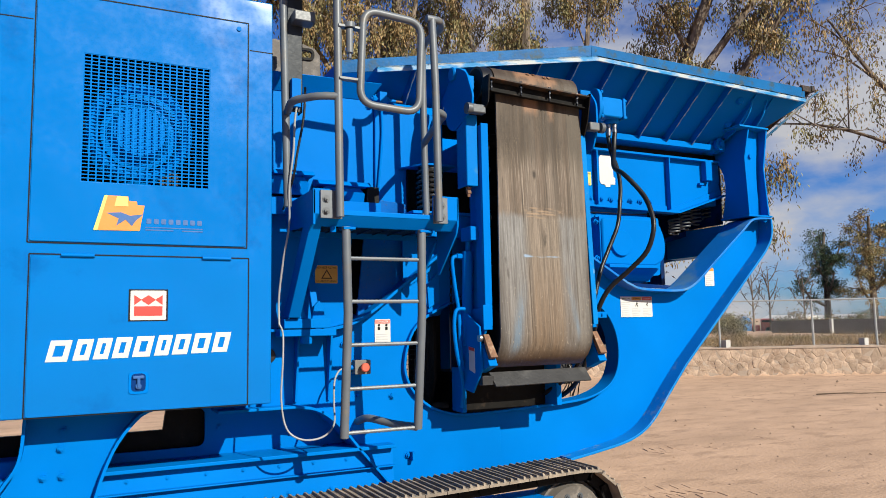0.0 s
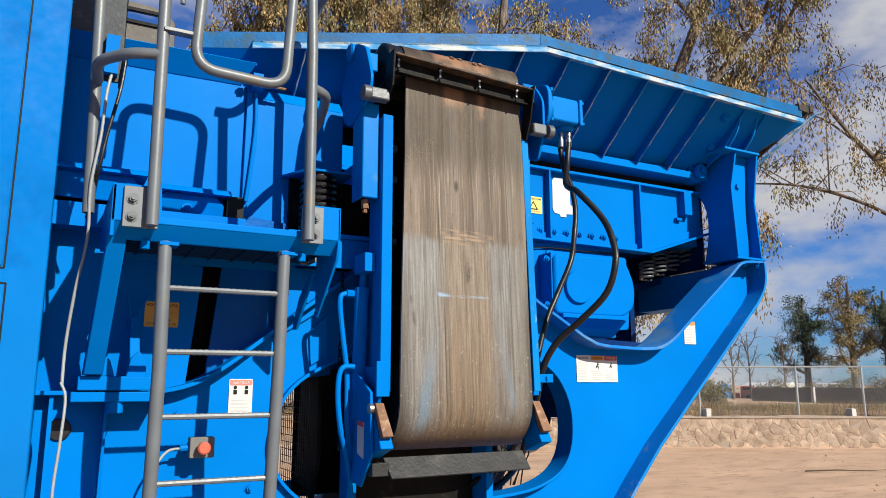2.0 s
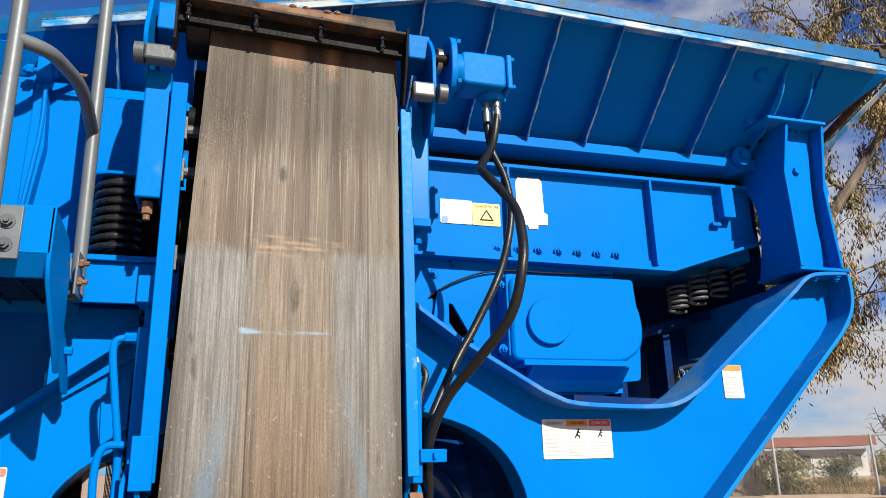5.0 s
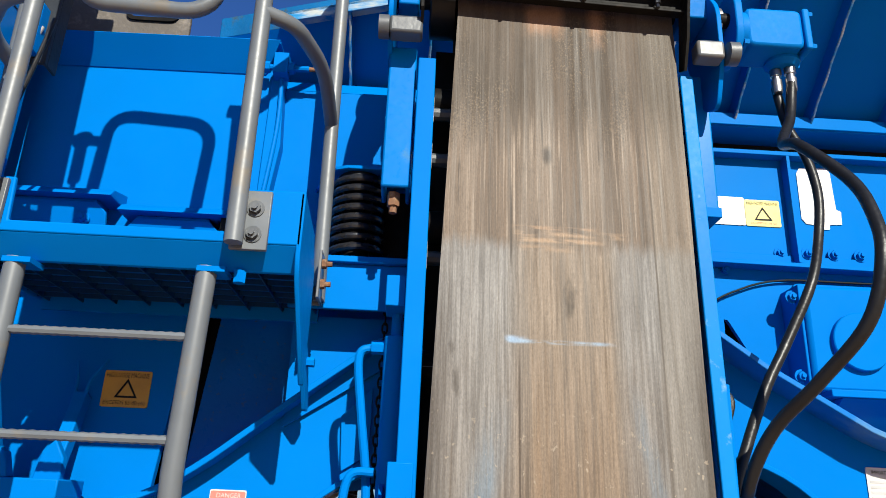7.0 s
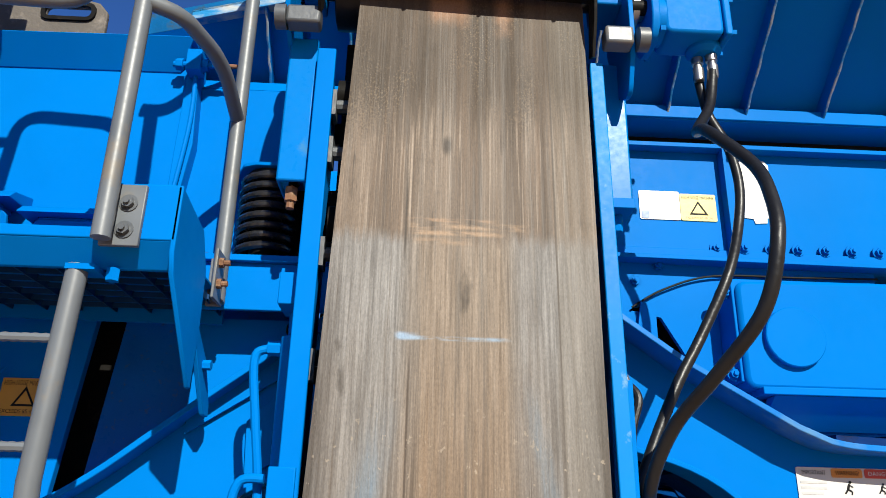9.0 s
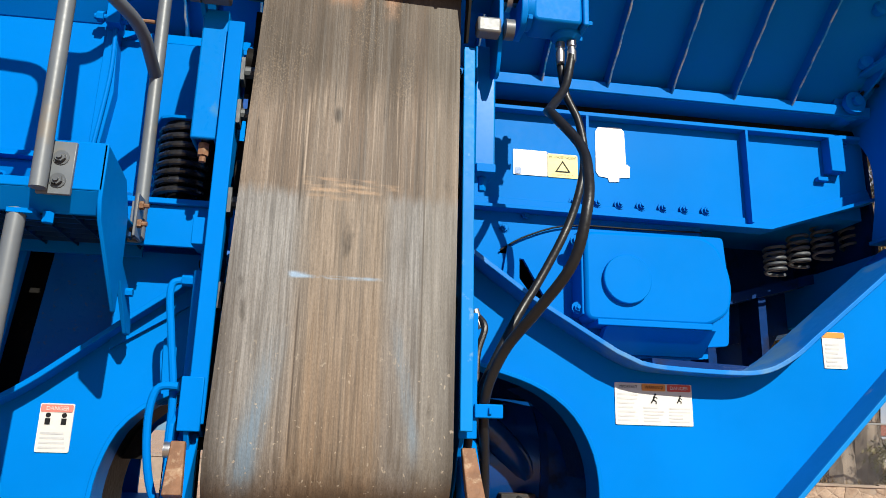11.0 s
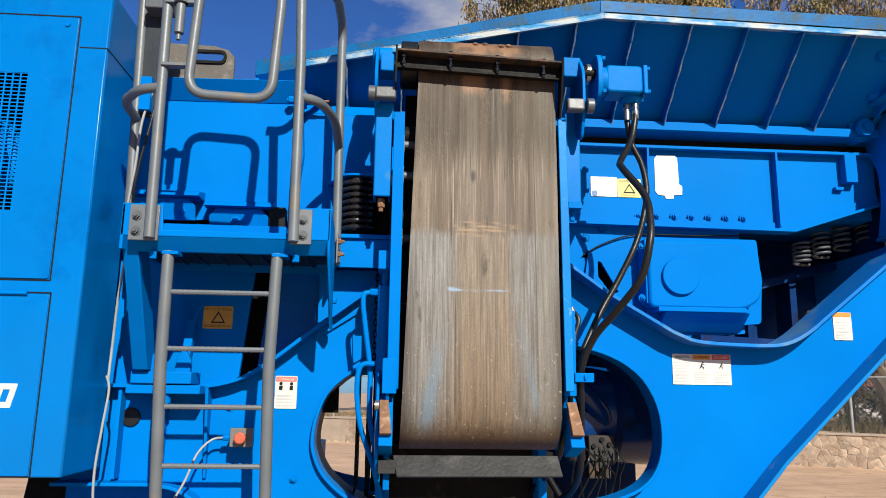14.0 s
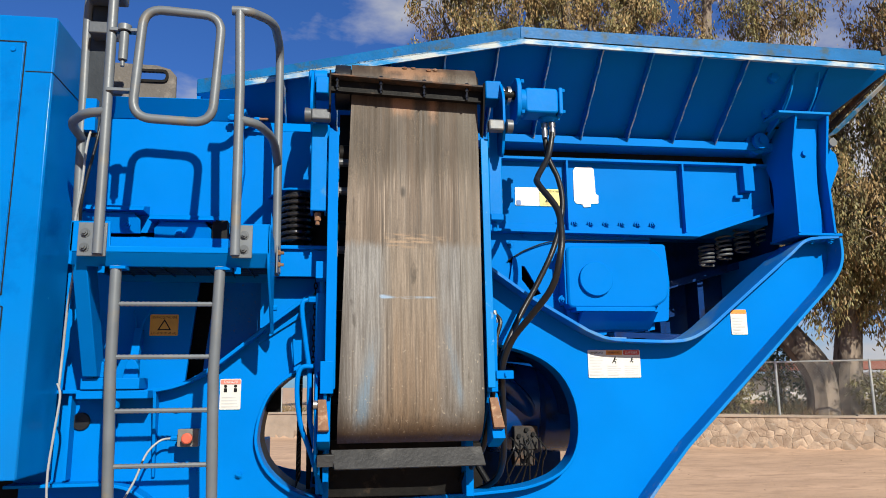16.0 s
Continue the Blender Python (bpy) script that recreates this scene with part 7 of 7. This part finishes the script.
def crown_part(me, name, parent, label=""):
    ob = new(name, me)
    ob.parent = parent
    ob.location = -WORLD_AT[parent]
    ob["kind"] = "stuff"
    return tagged(ob, label)


def tree(name, base, limbs, label, seed, twigs, leaves, size, spread, material, brown=None, bark=None, droop=0.6, group="", reach=1.6, subs=0):
    """limbs: (points, start radius, end radius, bears leaves) relative to the base; leafy limbs grow side limbs and twigs."""
    rnd = random.Random(seed)
    t = thing(name, base, label, "tree", group)
    base = Vector(base)
    ends, bearing = [], []
    for i, (pts, r0, r1, leafy) in enumerate(limbs):
        line = spline([tuple(base + Vector(q)) for q in pts], 6)
        k = len(line)
        rad = [r0 + (r1 - r0) * j / (k - 1) for j in range(k)]
        part("trunk" if i == 0 else "limb", Shape().tube(line, 0, 9, rad), bark or BARK, t)
        if leafy:
            bearing.append(line)
            for m in range(subs):
                j = int((0.35 + 0.6 * (m + rnd.random()) / subs) * (k - 1))
                a = Vector(line[j])
                on = (Vector(line[min(j + 1, k - 1)]) - Vector(line[j - 1])).normalized()
                d = (on * 0.6 + Vector((rnd.gauss(0, 0.7), rnd.gauss(0, 0.7), rnd.gauss(0.25, 0.4)))).normalized()
                ln = reach * rnd.uniform(1.0, 1.9)
                side = spline([tuple(a), tuple(a + d * ln * 0.5 + Vector((0, 0, 0.1 * ln))), tuple(a + d * ln)], 4)
                part("limb", Shape().tube(side, 0, 6, [rad[j] * 0.55 + (0.015 - rad[j] * 0.55) * q / 8 for q in range(9)]), bark or BARK, t)
                bearing.append(side)
    tw = Shape()
    for line in bearing:
        k = len(line)
        for _ in range(twigs):
            a = Vector(line[min(k - 1, int(rnd.uniform(0.3, 1.0) * (k - 1)))])
            d = Vector((rnd.gauss(0, 1), rnd.gauss(0, 1), rnd.gauss(0.2, 0.7))).normalized()
            ln = reach * rnd.uniform(0.35, 1.0)
            b = a + d * ln
            m = a.lerp(b, 0.55) + Vector((0, 0, 0.12 * ln))
            tw.tube([a, m, b - Vector((0, 0, 0.1 * ln))], 0, 4, [0.022, 0.013, 0.005])
            for f in (0.65, 0.85, 1.0):
                ends.append(tuple(a.lerp(b, f) + Vector((rnd.gauss(0, 0.15), rnd.gauss(0, 0.15), -0.2))))
    part("twig_work", tw, bark or BARK, t)["kind"] = "stuff"
    if leaves and ends:
        crown_part(leaf_mesh("crown", ends, leaves, spread, size, droop, material, seed, brown), "crown", t)
    return t


EUC = dict(size=0.14, spread=(0.13, 0.13, 0.24), material=LEAF_OLIVE, brown=LEAF_BROWN, droop=0.65)
tree("eucalyptus_tree", (15.5, 19.1, 0.7), [
    ([(0, 0, 0), (-0.1, 0, 1.2), (-0.9, 0.4, 2.6), (-1.6, 0.8, 4.2), (-2.0, 1.0, 7), (-2.0, 1.0, 11), (-1.6, 1.0, 15)], 0.48, 0.1, True),
    ([(0.5, -0.2, 0), (0.6, -0.3, 1.5), (0.8, -0.5, 3.2), (1.4, -0.9, 5.5), (2.2, -1.7, 9), (3.4, -2.8, 13), (4.2, -3.4, 16)], 0.42, 0.1, True),
    ([(-1.2, 0.6, 3.3), (-0.8, 0.3, 5.5), (-0.3, 0.2, 8.5), (0.1, 0, 13)], 0.2, 0.05, True),
    ([(1.3, -0.9, 5.0), (2.9, -2.2, 7.5), (4.6, -3.6, 10.5), (6.0, -4.7, 13.5)], 0.2, 0.04, True),
    ([(1.9, -1.4, 7.6), (3.6, -2.8, 10.4), (5.2, -4.0, 13.2), (5.8, -4.4, 15.5)], 0.16, 0.04, True),
    ([(-1.9, 1, 6.2), (-3.0, 2, 8.6), (-3.4, 2.6, 11.6)], 0.14, 0.04, True),
    ([(0.7, -0.3, 2.6), (1.5, -0.7, 3.6), (2.0, -1.2, 5.2)], 0.09, 0.03, True),
    ([(-0.8, 0.2, 2.8), (-0.4, 0, 4.0), (0.2, -0.2, 5.6)], 0.1, 0.03, True),
    ([(0.9, -0.5, 4), (0.8, -0.4, 6.4), (1.2, -0.8, 9.4)], 0.12, 0.04, True),
    ([(-1.4, 0.7, 3.8), (-2.4, 1.4, 4.6), (-2.9, 1.8, 5.6)], 0.08, 0.03, True),
    ([(0.4, -0.3, 2.4), (0.2, -0.9, 3.4), (0.5, -1.3, 3.9)], 0.07, 0.02, True),
    ([(0.9, -0.6, 3.4), (1.3, -1.5, 4.2), (2.0, -2.1, 4.3)], 0.07, 0.02, True),
    ([(-1.0, 0.4, 2.9), (-1.2, -0.3, 3.8), (-0.8, -0.9, 4.4)], 0.07, 0.02, True),
], "tall eucalyptus with twin pale trunks and drooping olive leaves", 3, 8, 95, subs=5, **EUC)
tree("eucalyptus_tree", (9.6, 22.6, 0.7), [
    ([(0, 0, 0), (0.1, 0, 3), (0.0, 0.2, 7), (0.3, 0, 12.4), (0.2, 0, 16)], 0.4, 0.08, True),
    ([(0.05, 0, 5.5), (-1.4, 0.3, 8.5), (-2.6, 0, 12), (-3.2, 0, 15)], 0.18, 0.04, True),
    ([(0.05, 0, 6), (1.6, 0.1, 9), (2.5, 0.1, 12), (2.8, 0, 14.5)], 0.17, 0.04, True),
    ([(0.1, 0.1, 8), (-0.8, 0, 12), (-1.2, 0.2, 16)], 0.12, 0.04, True),
    ([(0.1, 0.1, 8.5), (1.2, 0.3, 12.6), (1.4, 0.2, 16)], 0.12, 0.04, True),
    ([(-1.4, 0.2, 8.5), (-3.0, 0.4, 11), (-3.9, 0.5, 13.4)], 0.1, 0.03, True),
], "broad eucalyptus crown with golden olive leaves", 8, 9, 100, subs=5, **EUC)
tree("eucalyptus_tree", (25.2, 12.6, 0.7), [
    ([(0, 0, 0), (-0.2, 0.2, 3), (-0.6, 0.5, 7), (-0.5, 0.6, 12)], 0.4, 0.1, True),
    ([(-0.3, 0.2, 4.6), (-1.6, 1.6, 6.3), (-3.0, 3.0, 7.2), (-4.2, 4.4, 7.5)], 0.08, 0.02, True),
    ([(-0.5, 0.4, 6), (-1.8, 1.8, 8.4), (-2.8, 2.8, 10.8)], 0.13, 0.03, True),
    ([(-0.5, 0.5, 7), (0.6, -0.4, 9.4), (1.4, -1, 12)], 0.13, 0.03, True),
], "thin-leaved eucalyptus with bare hanging branches", 15, 5, 30, subs=4, **EUC)


def polar(az, d, z=0.72):
    return (0.3 + d * math.sin(radians(az)), d * math.cos(radians(az)), z)


for az, d, h, seed, m, second in ((53.85, 62, 7.7, 21, LEAF_GREEN, None), (56.6, 58, 8.2, 22, LEAF_OLIVE, LEAF_BROWN), (58.6, 60, 7.7, 23, LEAF_GREEN, None), (62.5, 58, 8.0, 24, LEAF_GREEN, LEAF_OLIVE)):
    limbs = [([(0, 0, 0), (0.1, 0, h * 0.35), (0.0, 0, h * 0.65), (0.2, 0, h * 0.95)], 0.28, 0.08, True)]
    for k in range(6):
        a, z, r = 2.3 * k + seed, h * (0.22 + 0.09 * k), 1.45 - 0.14 * k + 0.35 * math.sin(seed + 3 * k)
        limbs.append(([(0.05, 0, z), (r * 0.6 * math.cos(a), r * 0.6 * math.sin(a), z + 0.09 * h), (r * math.cos(a), r * math.sin(a), z + 0.24 * h)], 0.12, 0.04, True))
    tree("distant_tree", polar(az, d), limbs, "tall dark green tree behind the yard" if m is LEAF_GREEN else "tall olive-brown tree behind the yard", seed, 5, 30, 0.17, (0.17, 0.17, 0.13), m, second, droop=0.3, group="trees beyond the fence", reach=0.7, subs=3)
for az, d, h, seed in ((49.1, 55, 4.4, 31), (50.2, 57, 4.6, 32), (52.4, 56, 4.0, 33), (47.0, 52, 3.2, 34)):
    limbs = [([(0, 0, 0), (0.05, 0, h * 0.4), (0.0, 0, h)], 0.09, 0.02, True)]
    for k in range(6):
        a, z = 2.4 * k, h * (0.3 + 0.09 * k)
        limbs.append(([(0.02, 0, z), (0.5 * math.cos(a), 0.5 * math.sin(a), z + 0.7), (0.8 * math.cos(a), 0.8 * math.sin(a), z + 1.5)], 0.04, 0.015, True))
    tree("bare_tree", polar(az, d), limbs, "leafless grey tree with thin branches", seed, 9, 0, 0.2, (0.1, 0.1, 0.1), LEAF_OLIVE, group="bare trees beyond the fence", reach=0.8)


def distance():
    # dark sheet fence with pale posts
    a, b = Vector(polar(50.25, 47)), Vector(polar(78, 44))
    u = (b - a).normalized()
    f = thing("sheet_fence", a.lerp(b, 0.5), "dark brown sheeting fence with pale concrete posts", "fence")
    L = (b - a).length
    n = int(L / 3)
    for i in range(n):
        p, q = a + u * (L * i / n), a + u * (L * (i + 1) / n)
        sh = Shape().beam((p.x, p.y, 0.99 + 0.02 * math.sin(i)), (q.x, q.y, 0.99 + 0.02 * math.sin(i)), 0.04, 1.0)
        part("panel", sh, DARK_SHEET, f)
        if i % 2 == 0:
            part("post", Shape().box(q.x - 0.1, q.x + 0.1, q.y - 0.2, q.y - 0.05, 0.5, 1.55), PALE_WALL, f)
    # long low building with a red-brown edge beyond the eucalyptus
    a, b = Vector(polar(24, 46)), Vector(polar(45, 50))
    bl = thing("low_building", a.lerp(b, 0.5), "long pale low building with red-brown roof edge", "building")
    part("wall", Shape().beam((a.x, a.y, 1.3), (b.x, b.y, 1.3), 3, 1.6), PALE_WALL, bl)
    part("roof_edge", Shape().beam((a.x - 0.3, a.y - 0.6, 2.5), (b.x, b.y - 0.6, 2.5), 3.4, 0.5), RED_BROWN, bl)
    for i in range(7):
        p = a.lerp(b, (i + 0.5) / 7)
        part("window", Shape().box(p.x - 0.5, p.x + 0.5, p.y - 1.75, p.y - 1.6, 1.2, 1.8), DARK_SHEET, bl)
    # white sheds
    for az, d, w, h in ((51.5, 70, 1.9, 0.95), (54.6, 72, 1.7, 0.9)):
        p = Vector(polar(az, d))
        sh = thing("shed", p, "white low shed far beyond the fence", "building", "white sheds")
        part("wall", Shape().box(p.x - w / 2, p.x + w / 2, p.y - 2, p.y + 2, 0.6, 0.6 + h), PALE_WALL, sh, "", 0.03)
        part("roof", Shape().plate([(p.x - w / 2 - 0.2, 0.6 + h), (p.x + w / 2 + 0.2, 0.6 + h), (p.x, 0.95 + h)], p.y - 2.2, p.y + 2.2), WHITE, sh)
        part("door", Shape().box(p.x - 0.4, p.x + 0.4, p.y - 2.05, p.y - 1.99, 0.6, 1.35), DARK_SHEET, sh)
    # red parked truck and a blue tank
    p = Vector(polar(49.75, 62, 0.52))
    tr = thing("parked_truck", p, "small red truck parked beyond the fence", "truck")
    ux = Vector((math.cos(radians(-49)), math.sin(radians(-49)), 0))
    part("cab", Shape().beam(p + Vector((0, 0, 0.6)) - ux * 0.2, p + Vector((0, 0, 0.6)) + ux * 0.7, 1.5, 1.0), TRUCK_RED, tr, "", 0.08)
    part("window", Shape().beam(p + Vector((0, 0, 0.9)) - ux * 0.1, p + Vector((0, 0, 0.9)) + ux * 0.6, 1.54, 0.16), INK, tr)
    part("bed", Shape().beam(p + Vector((0, 0, 0.35)) - ux * 1.4, p + Vector((0, 0, 0.35)) - ux * 0.25, 1.5, 0.5), TRUCK_RED, tr, "", 0.05)
    for k in (-1.0, 0.35):
        q = p + ux * k - Vector((ux.y, -ux.x, 0)) * -0.78
        part("wheel", Shape().cyl(q + Vector((0, 0, 0.22)), q + Vector((0, 0, 0.22)) + Vector((ux.y, -ux.x, 0)) * 0.2, 0.25, 16), BLACK, tr)
    p = Vector(polar(48.5, 60, 0.55))
    tagged(finish(Shape().turned(p, p + Vector((0, 0, 1.25)), [(0, 0.5), (0.7, 0.5), (0.9, 0.35), (0.92, 0.18), (1, 0.18)], 20), "water_tank", TANK_BLUE), "light blue plastic water tank", "tank")


TRUCK_RED = mat("faded_red_truck_paint", (0.5, 0.07, 0.045), rough=0.45, vary=0.1, scale=2, bump=0.03)
TANK_BLUE = mat("light_blue_plastic", (0.04, 0.24, 0.52), rough=0.5, vary=0.1, scale=2, bump=0.03)
distance()


def scrub():
    """Dry grass and low bushes behind the wall."""
    rng = np.random.default_rng(5)
    n = 34000
    al = rng.uniform(14, 62, n)
    off = rng.uniform(0.55, 12, n) ** 1.0
    hgt = rng.uniform(0.12, 0.45, n) * (0.6 + 0.5 * np.sin(al * 1.3) ** 2)
    v = []
    base = np.stack([WALL_A.x + WALL_U.x * al + WALL_N.x * off, WALL_A.y + WALL_U.y * al + WALL_N.y * off, np.full(n, 0.68)], 1)
    a = rng.uniform(0, math.pi, n)
    side = np.stack([np.cos(a), np.sin(a), 0 * a], 1) * 0.011
    lean = np.stack([rng.normal(0, 0.16, n), rng.normal(0, 0.16, n), hgt], 1)
    v = np.stack([base - side, base + side, base + lean + side * 0.2, base + lean - side * 0.2], 1).reshape(-1, 3)
    me = bpy.data.meshes.new("dry_grass")
    me.from_pydata(v.tolist(), [], np.arange(n * 4).reshape(n, 4).tolist())
    me.materials.append(DRY_GRASS)
    tagged(new("dry_grass", me), "dry straw-coloured grass behind the wall", "grass", kind="stuff")
    for i, (al, off, h, m) in enumerate(((26.5, 6, 1.3, LEAF_GREEN), (28.3, 9, 1.1, LEAF_OLIVE), (27.2, 2.5, 1.7, LEAF_GREEN), (29.5, 3.5, 1.9, LEAF_GREEN), (30.5, 6, 1.6, LEAF_OLIVE), (41, 14, 1.2, LEAF_OLIVE), (39, 16, 1.0, LEAF_GREEN), (33.5, 4, 1.4, LEAF_GREEN), (28.6, 1.6, 2.3, LEAF_GREEN), (30.0, 2.0, 2.6, LEAF_GREEN), (31.3, 1.8, 2.1, LEAF_OLIVE), (27.6, 2.2, 1.9, LEAF_GREEN), (34.8, 1.7, 1.2, LEAF_OLIVE), (32.4, 3.0, 2.2, LEAF_GREEN))):
        at = (WALL_A.x + WALL_U.x * al + WALL_N.x * off, WALL_A.y + WALL_U.y * al + WALL_N.y * off, 0.68)
        limbs = []
        for k in range(5):
            q = 1.3 * k + i
            limbs.append(([(0, 0, 0), (0.25 * math.cos(q), 0.25 * math.sin(q), h * 0.5), (0.5 * math.cos(q), 0.5 * math.sin(q), h)], 0.03, 0.012, True))
        tree("bush", at, limbs, "scrubby green bush behind the stone wall", 60 + i, 5, 26, 0.16, (0.16, 0.16, 0.14), m, LEAF_OLIVE, droop=0.2, group="bushes behind the wall", reach=0.45)

    for i, (az, d) in enumerate(((46.9, 50), (51.6, 50), (53.4, 51), (55.6, 50), (58.0, 49), (60.5, 50))):
        limbs = []
        for k in range(5):
            q = 1.3 * k + i
            limbs.append(([(0, 0, 0), (0.4 * math.cos(q), 0.4 * math.sin(q), 0.6), (0.8 * math.cos(q), 0.8 * math.sin(q), 1.1 + 0.3 * math.sin(i * 2))], 0.03, 0.012, True))
        tree("bush", polar(az, d, 0.66), limbs, "low dark bush beside the sheeting fence", 80 + i, 5, 30, 0.16, (0.2, 0.2, 0.16), LEAF_GREEN, DRY_GRASS, droop=0.2, group="bushes by the sheeting fence", reach=0.6)


scrub()


def wall_stones():
    """Irregular fitted stones: the nearest-neighbour cells of scattered centres, each with its own face."""
    rnd = random.Random(11)
    x0, x1, z0, z1, step = 18.0, 47.0, 0.0, WALL_TOP - 0.05, 0.18
    rest = Shape()
    pts = []
    for i in range(int((x1 - x0) / step)):
        for j in range(5):
            if rnd.random() > 0.3:
                pts.append((x0 + (i + 0.5 * (j % 2) + rnd.uniform(-0.55, 0.55)) * step, z0 + (j + 0.5 + rnd.uniform(-0.5, 0.5)) * (z1 - z0) / 5))
    base = WALL_M.to_3x3().to_4x4()
    for px, pz in pts:
        cell = [(px - 0.35, z0), (px + 0.35, z0), (px + 0.35, z1), (px - 0.35, z1)]
        for qx, qz in pts:
            if (qx, qz) == (px, pz) or abs(qx - px) > 0.9:
                continue
            mx, mz, dx, dz = (px + qx) / 2, (pz + qz) / 2, qx - px, qz - pz
            out = []
            for (ax, az), (bx, bz) in zip(cell, cell[1:] + cell[:1]):
                fa, fb = (ax - mx) * dx + (az - mz) * dz, (bx - mx) * dx + (bz - mz) * dz
                if fa <= 0:
                    out.append((ax, az))
                if fa * fb < 0:
                    t = fa / (fa - fb)
                    out.append((ax + (bx - ax) * t, az + (bz - az) * t))
            cell = out
        if len(cell) < 3:
            continue
        cx, cz = sum(p[0] for p in cell) / len(cell), sum(p[1] for p in cell) / len(cell)
        near = 27 < px < 42.5
        s = Shape() if near else rest
        ox, oz = (0, 0) if near else (cx, cz)
        n = len(cell)
        lean, tip, dep = rnd.uniform(-0.035, 0.035), rnd.uniform(-0.05, 0.05), rnd.uniform(-0.004, 0.008)
        rings = []
        for k, y in ((0.995, 0.001), (0.9, -0.004 - 0.6 * dep), (0.55, -0.005 - dep)):
            rings.append([s.bm.verts.new(((x - cx) * k + ox, y + (lean * (x - cx) + tip * (z - cz) if k < 0.95 else 0) + (0 if near else 0.03), (z - cz) * k + oz)) for x, z in cell])
        for a, b in zip(rings, rings[1:]):
            for i in range(n):
                s.bm.faces.new((a[i], a[(i + 1) % n], b[(i + 1) % n], b[i]))
        s.bm.faces.new(rings[-1])
        if near:
            piece("stone", shared(s, STONE), stone_wall, WALL_M @ Vector((cx, 0.03, cz)), base)
    bmesh.ops.transform(rest.bm, matrix=WALL_M, verts=rest.bm.verts)
    part("rubble", rest, STONE, stone_wall)["kind"] = "stuff"


wall_stones()


def loose_ground_bits():
    """Clods and pebbles scattered over the yard, and a dry stick."""
    rng = np.random.default_rng(9)
    verts, faces = [], []
    for _ in range(900):
        x, y = rng.uniform(4, 26), rng.uniform(3, 20)
        if wall_s(x, y) > -0.2:
            continue
        r = rng.uniform(0.006, 0.02) * (1.8 if rng.random() < 0.05 else 1)
        k = len(verts)
        for dx, dy, dz in ((1, 0, 0), (0, 1, 0), (-1, 0, 0), (0, -1, 0), (0, 0, 0.9), (0, 0, -0.6)):
            j = rng.uniform(0.6, 1.3)
            verts.append((x + dx * r * j, y + dy * r * j, ground_height(x, y) + (0.2 + dz) * r * j))
        faces += [(k + a, k + b, k + c) for a, b, c in ((0, 1, 4), (1, 2, 4), (2, 3, 4), (3, 0, 4), (1, 0, 5), (2, 1, 5), (3, 2, 5), (0, 3, 5))]
    me = bpy.data.meshes.new("clods")
    me.from_pydata(verts, [], faces)
    me.materials.append(CLOD)
    tagged(new("clods", me), "small dirt clods and pebbles on the yard", "clods", kind="stuff")
    stick = Shape().tube(spline([(14.2, 10.6, 0.03), (14.7, 10.3, 0.05), (15.2, 10.15, 0.03), (16.1, 9.8, 0.04)], 5), 0, 6, [0.015 - 0.0006 * i for i in range(16)])
    tagged(finish(stick, "stick", STICK), "dry dark stick lying on the dirt", "stick")


def tyre_prints():
    """Rows of low cleat ridges pressed into the dirt by wheel loaders."""
    rng = np.random.default_rng(33)
    s = Shape()
    for y0, run, x, end in ((5.35, 0.35, 4.3, 6.0), (5.75, 0.3, 4.9, 6.6), (7.4, 0.05, 6.6, 8.6)):
        while x < end:
            x += 0.13
            if rng.random() < 0.55 + 0.4 * math.sin(x * 2.3 + y0):
                continue
            y = y0 - run * (x - 5) + rng.normal(0, 0.02)
            z = ground_height(x, y) - 0.002 + 0.004 * rng.random()
            for sg in (1, -1):
                a, b = Vector((x, y + sg * 0.04, z)), Vector((x + 0.05 + rng.normal(0, 0.01), y + sg * 0.21, z))
                s.beam(a, b, 0.03, 0.008)
    ob = finish(s, "tyre_prints", DIRT, 0.0)
    tagged(ob, "cleat prints of loader tyres in the dry dirt", "tyre prints", kind="stuff")


tyre_prints()
CLOD = mat("dirt_clod", (0.268, 0.1888, 0.1309), rough=0.95, vary=0.2, scale=3, bump=0.3, spec=0.1, island=0.3)
STICK = mat("dry_wood", (0.0731, 0.0518, 0.0365), rough=0.9, vary=0.2, scale=8, bump=0.3, spec=0.1)
loose_ground_bits()
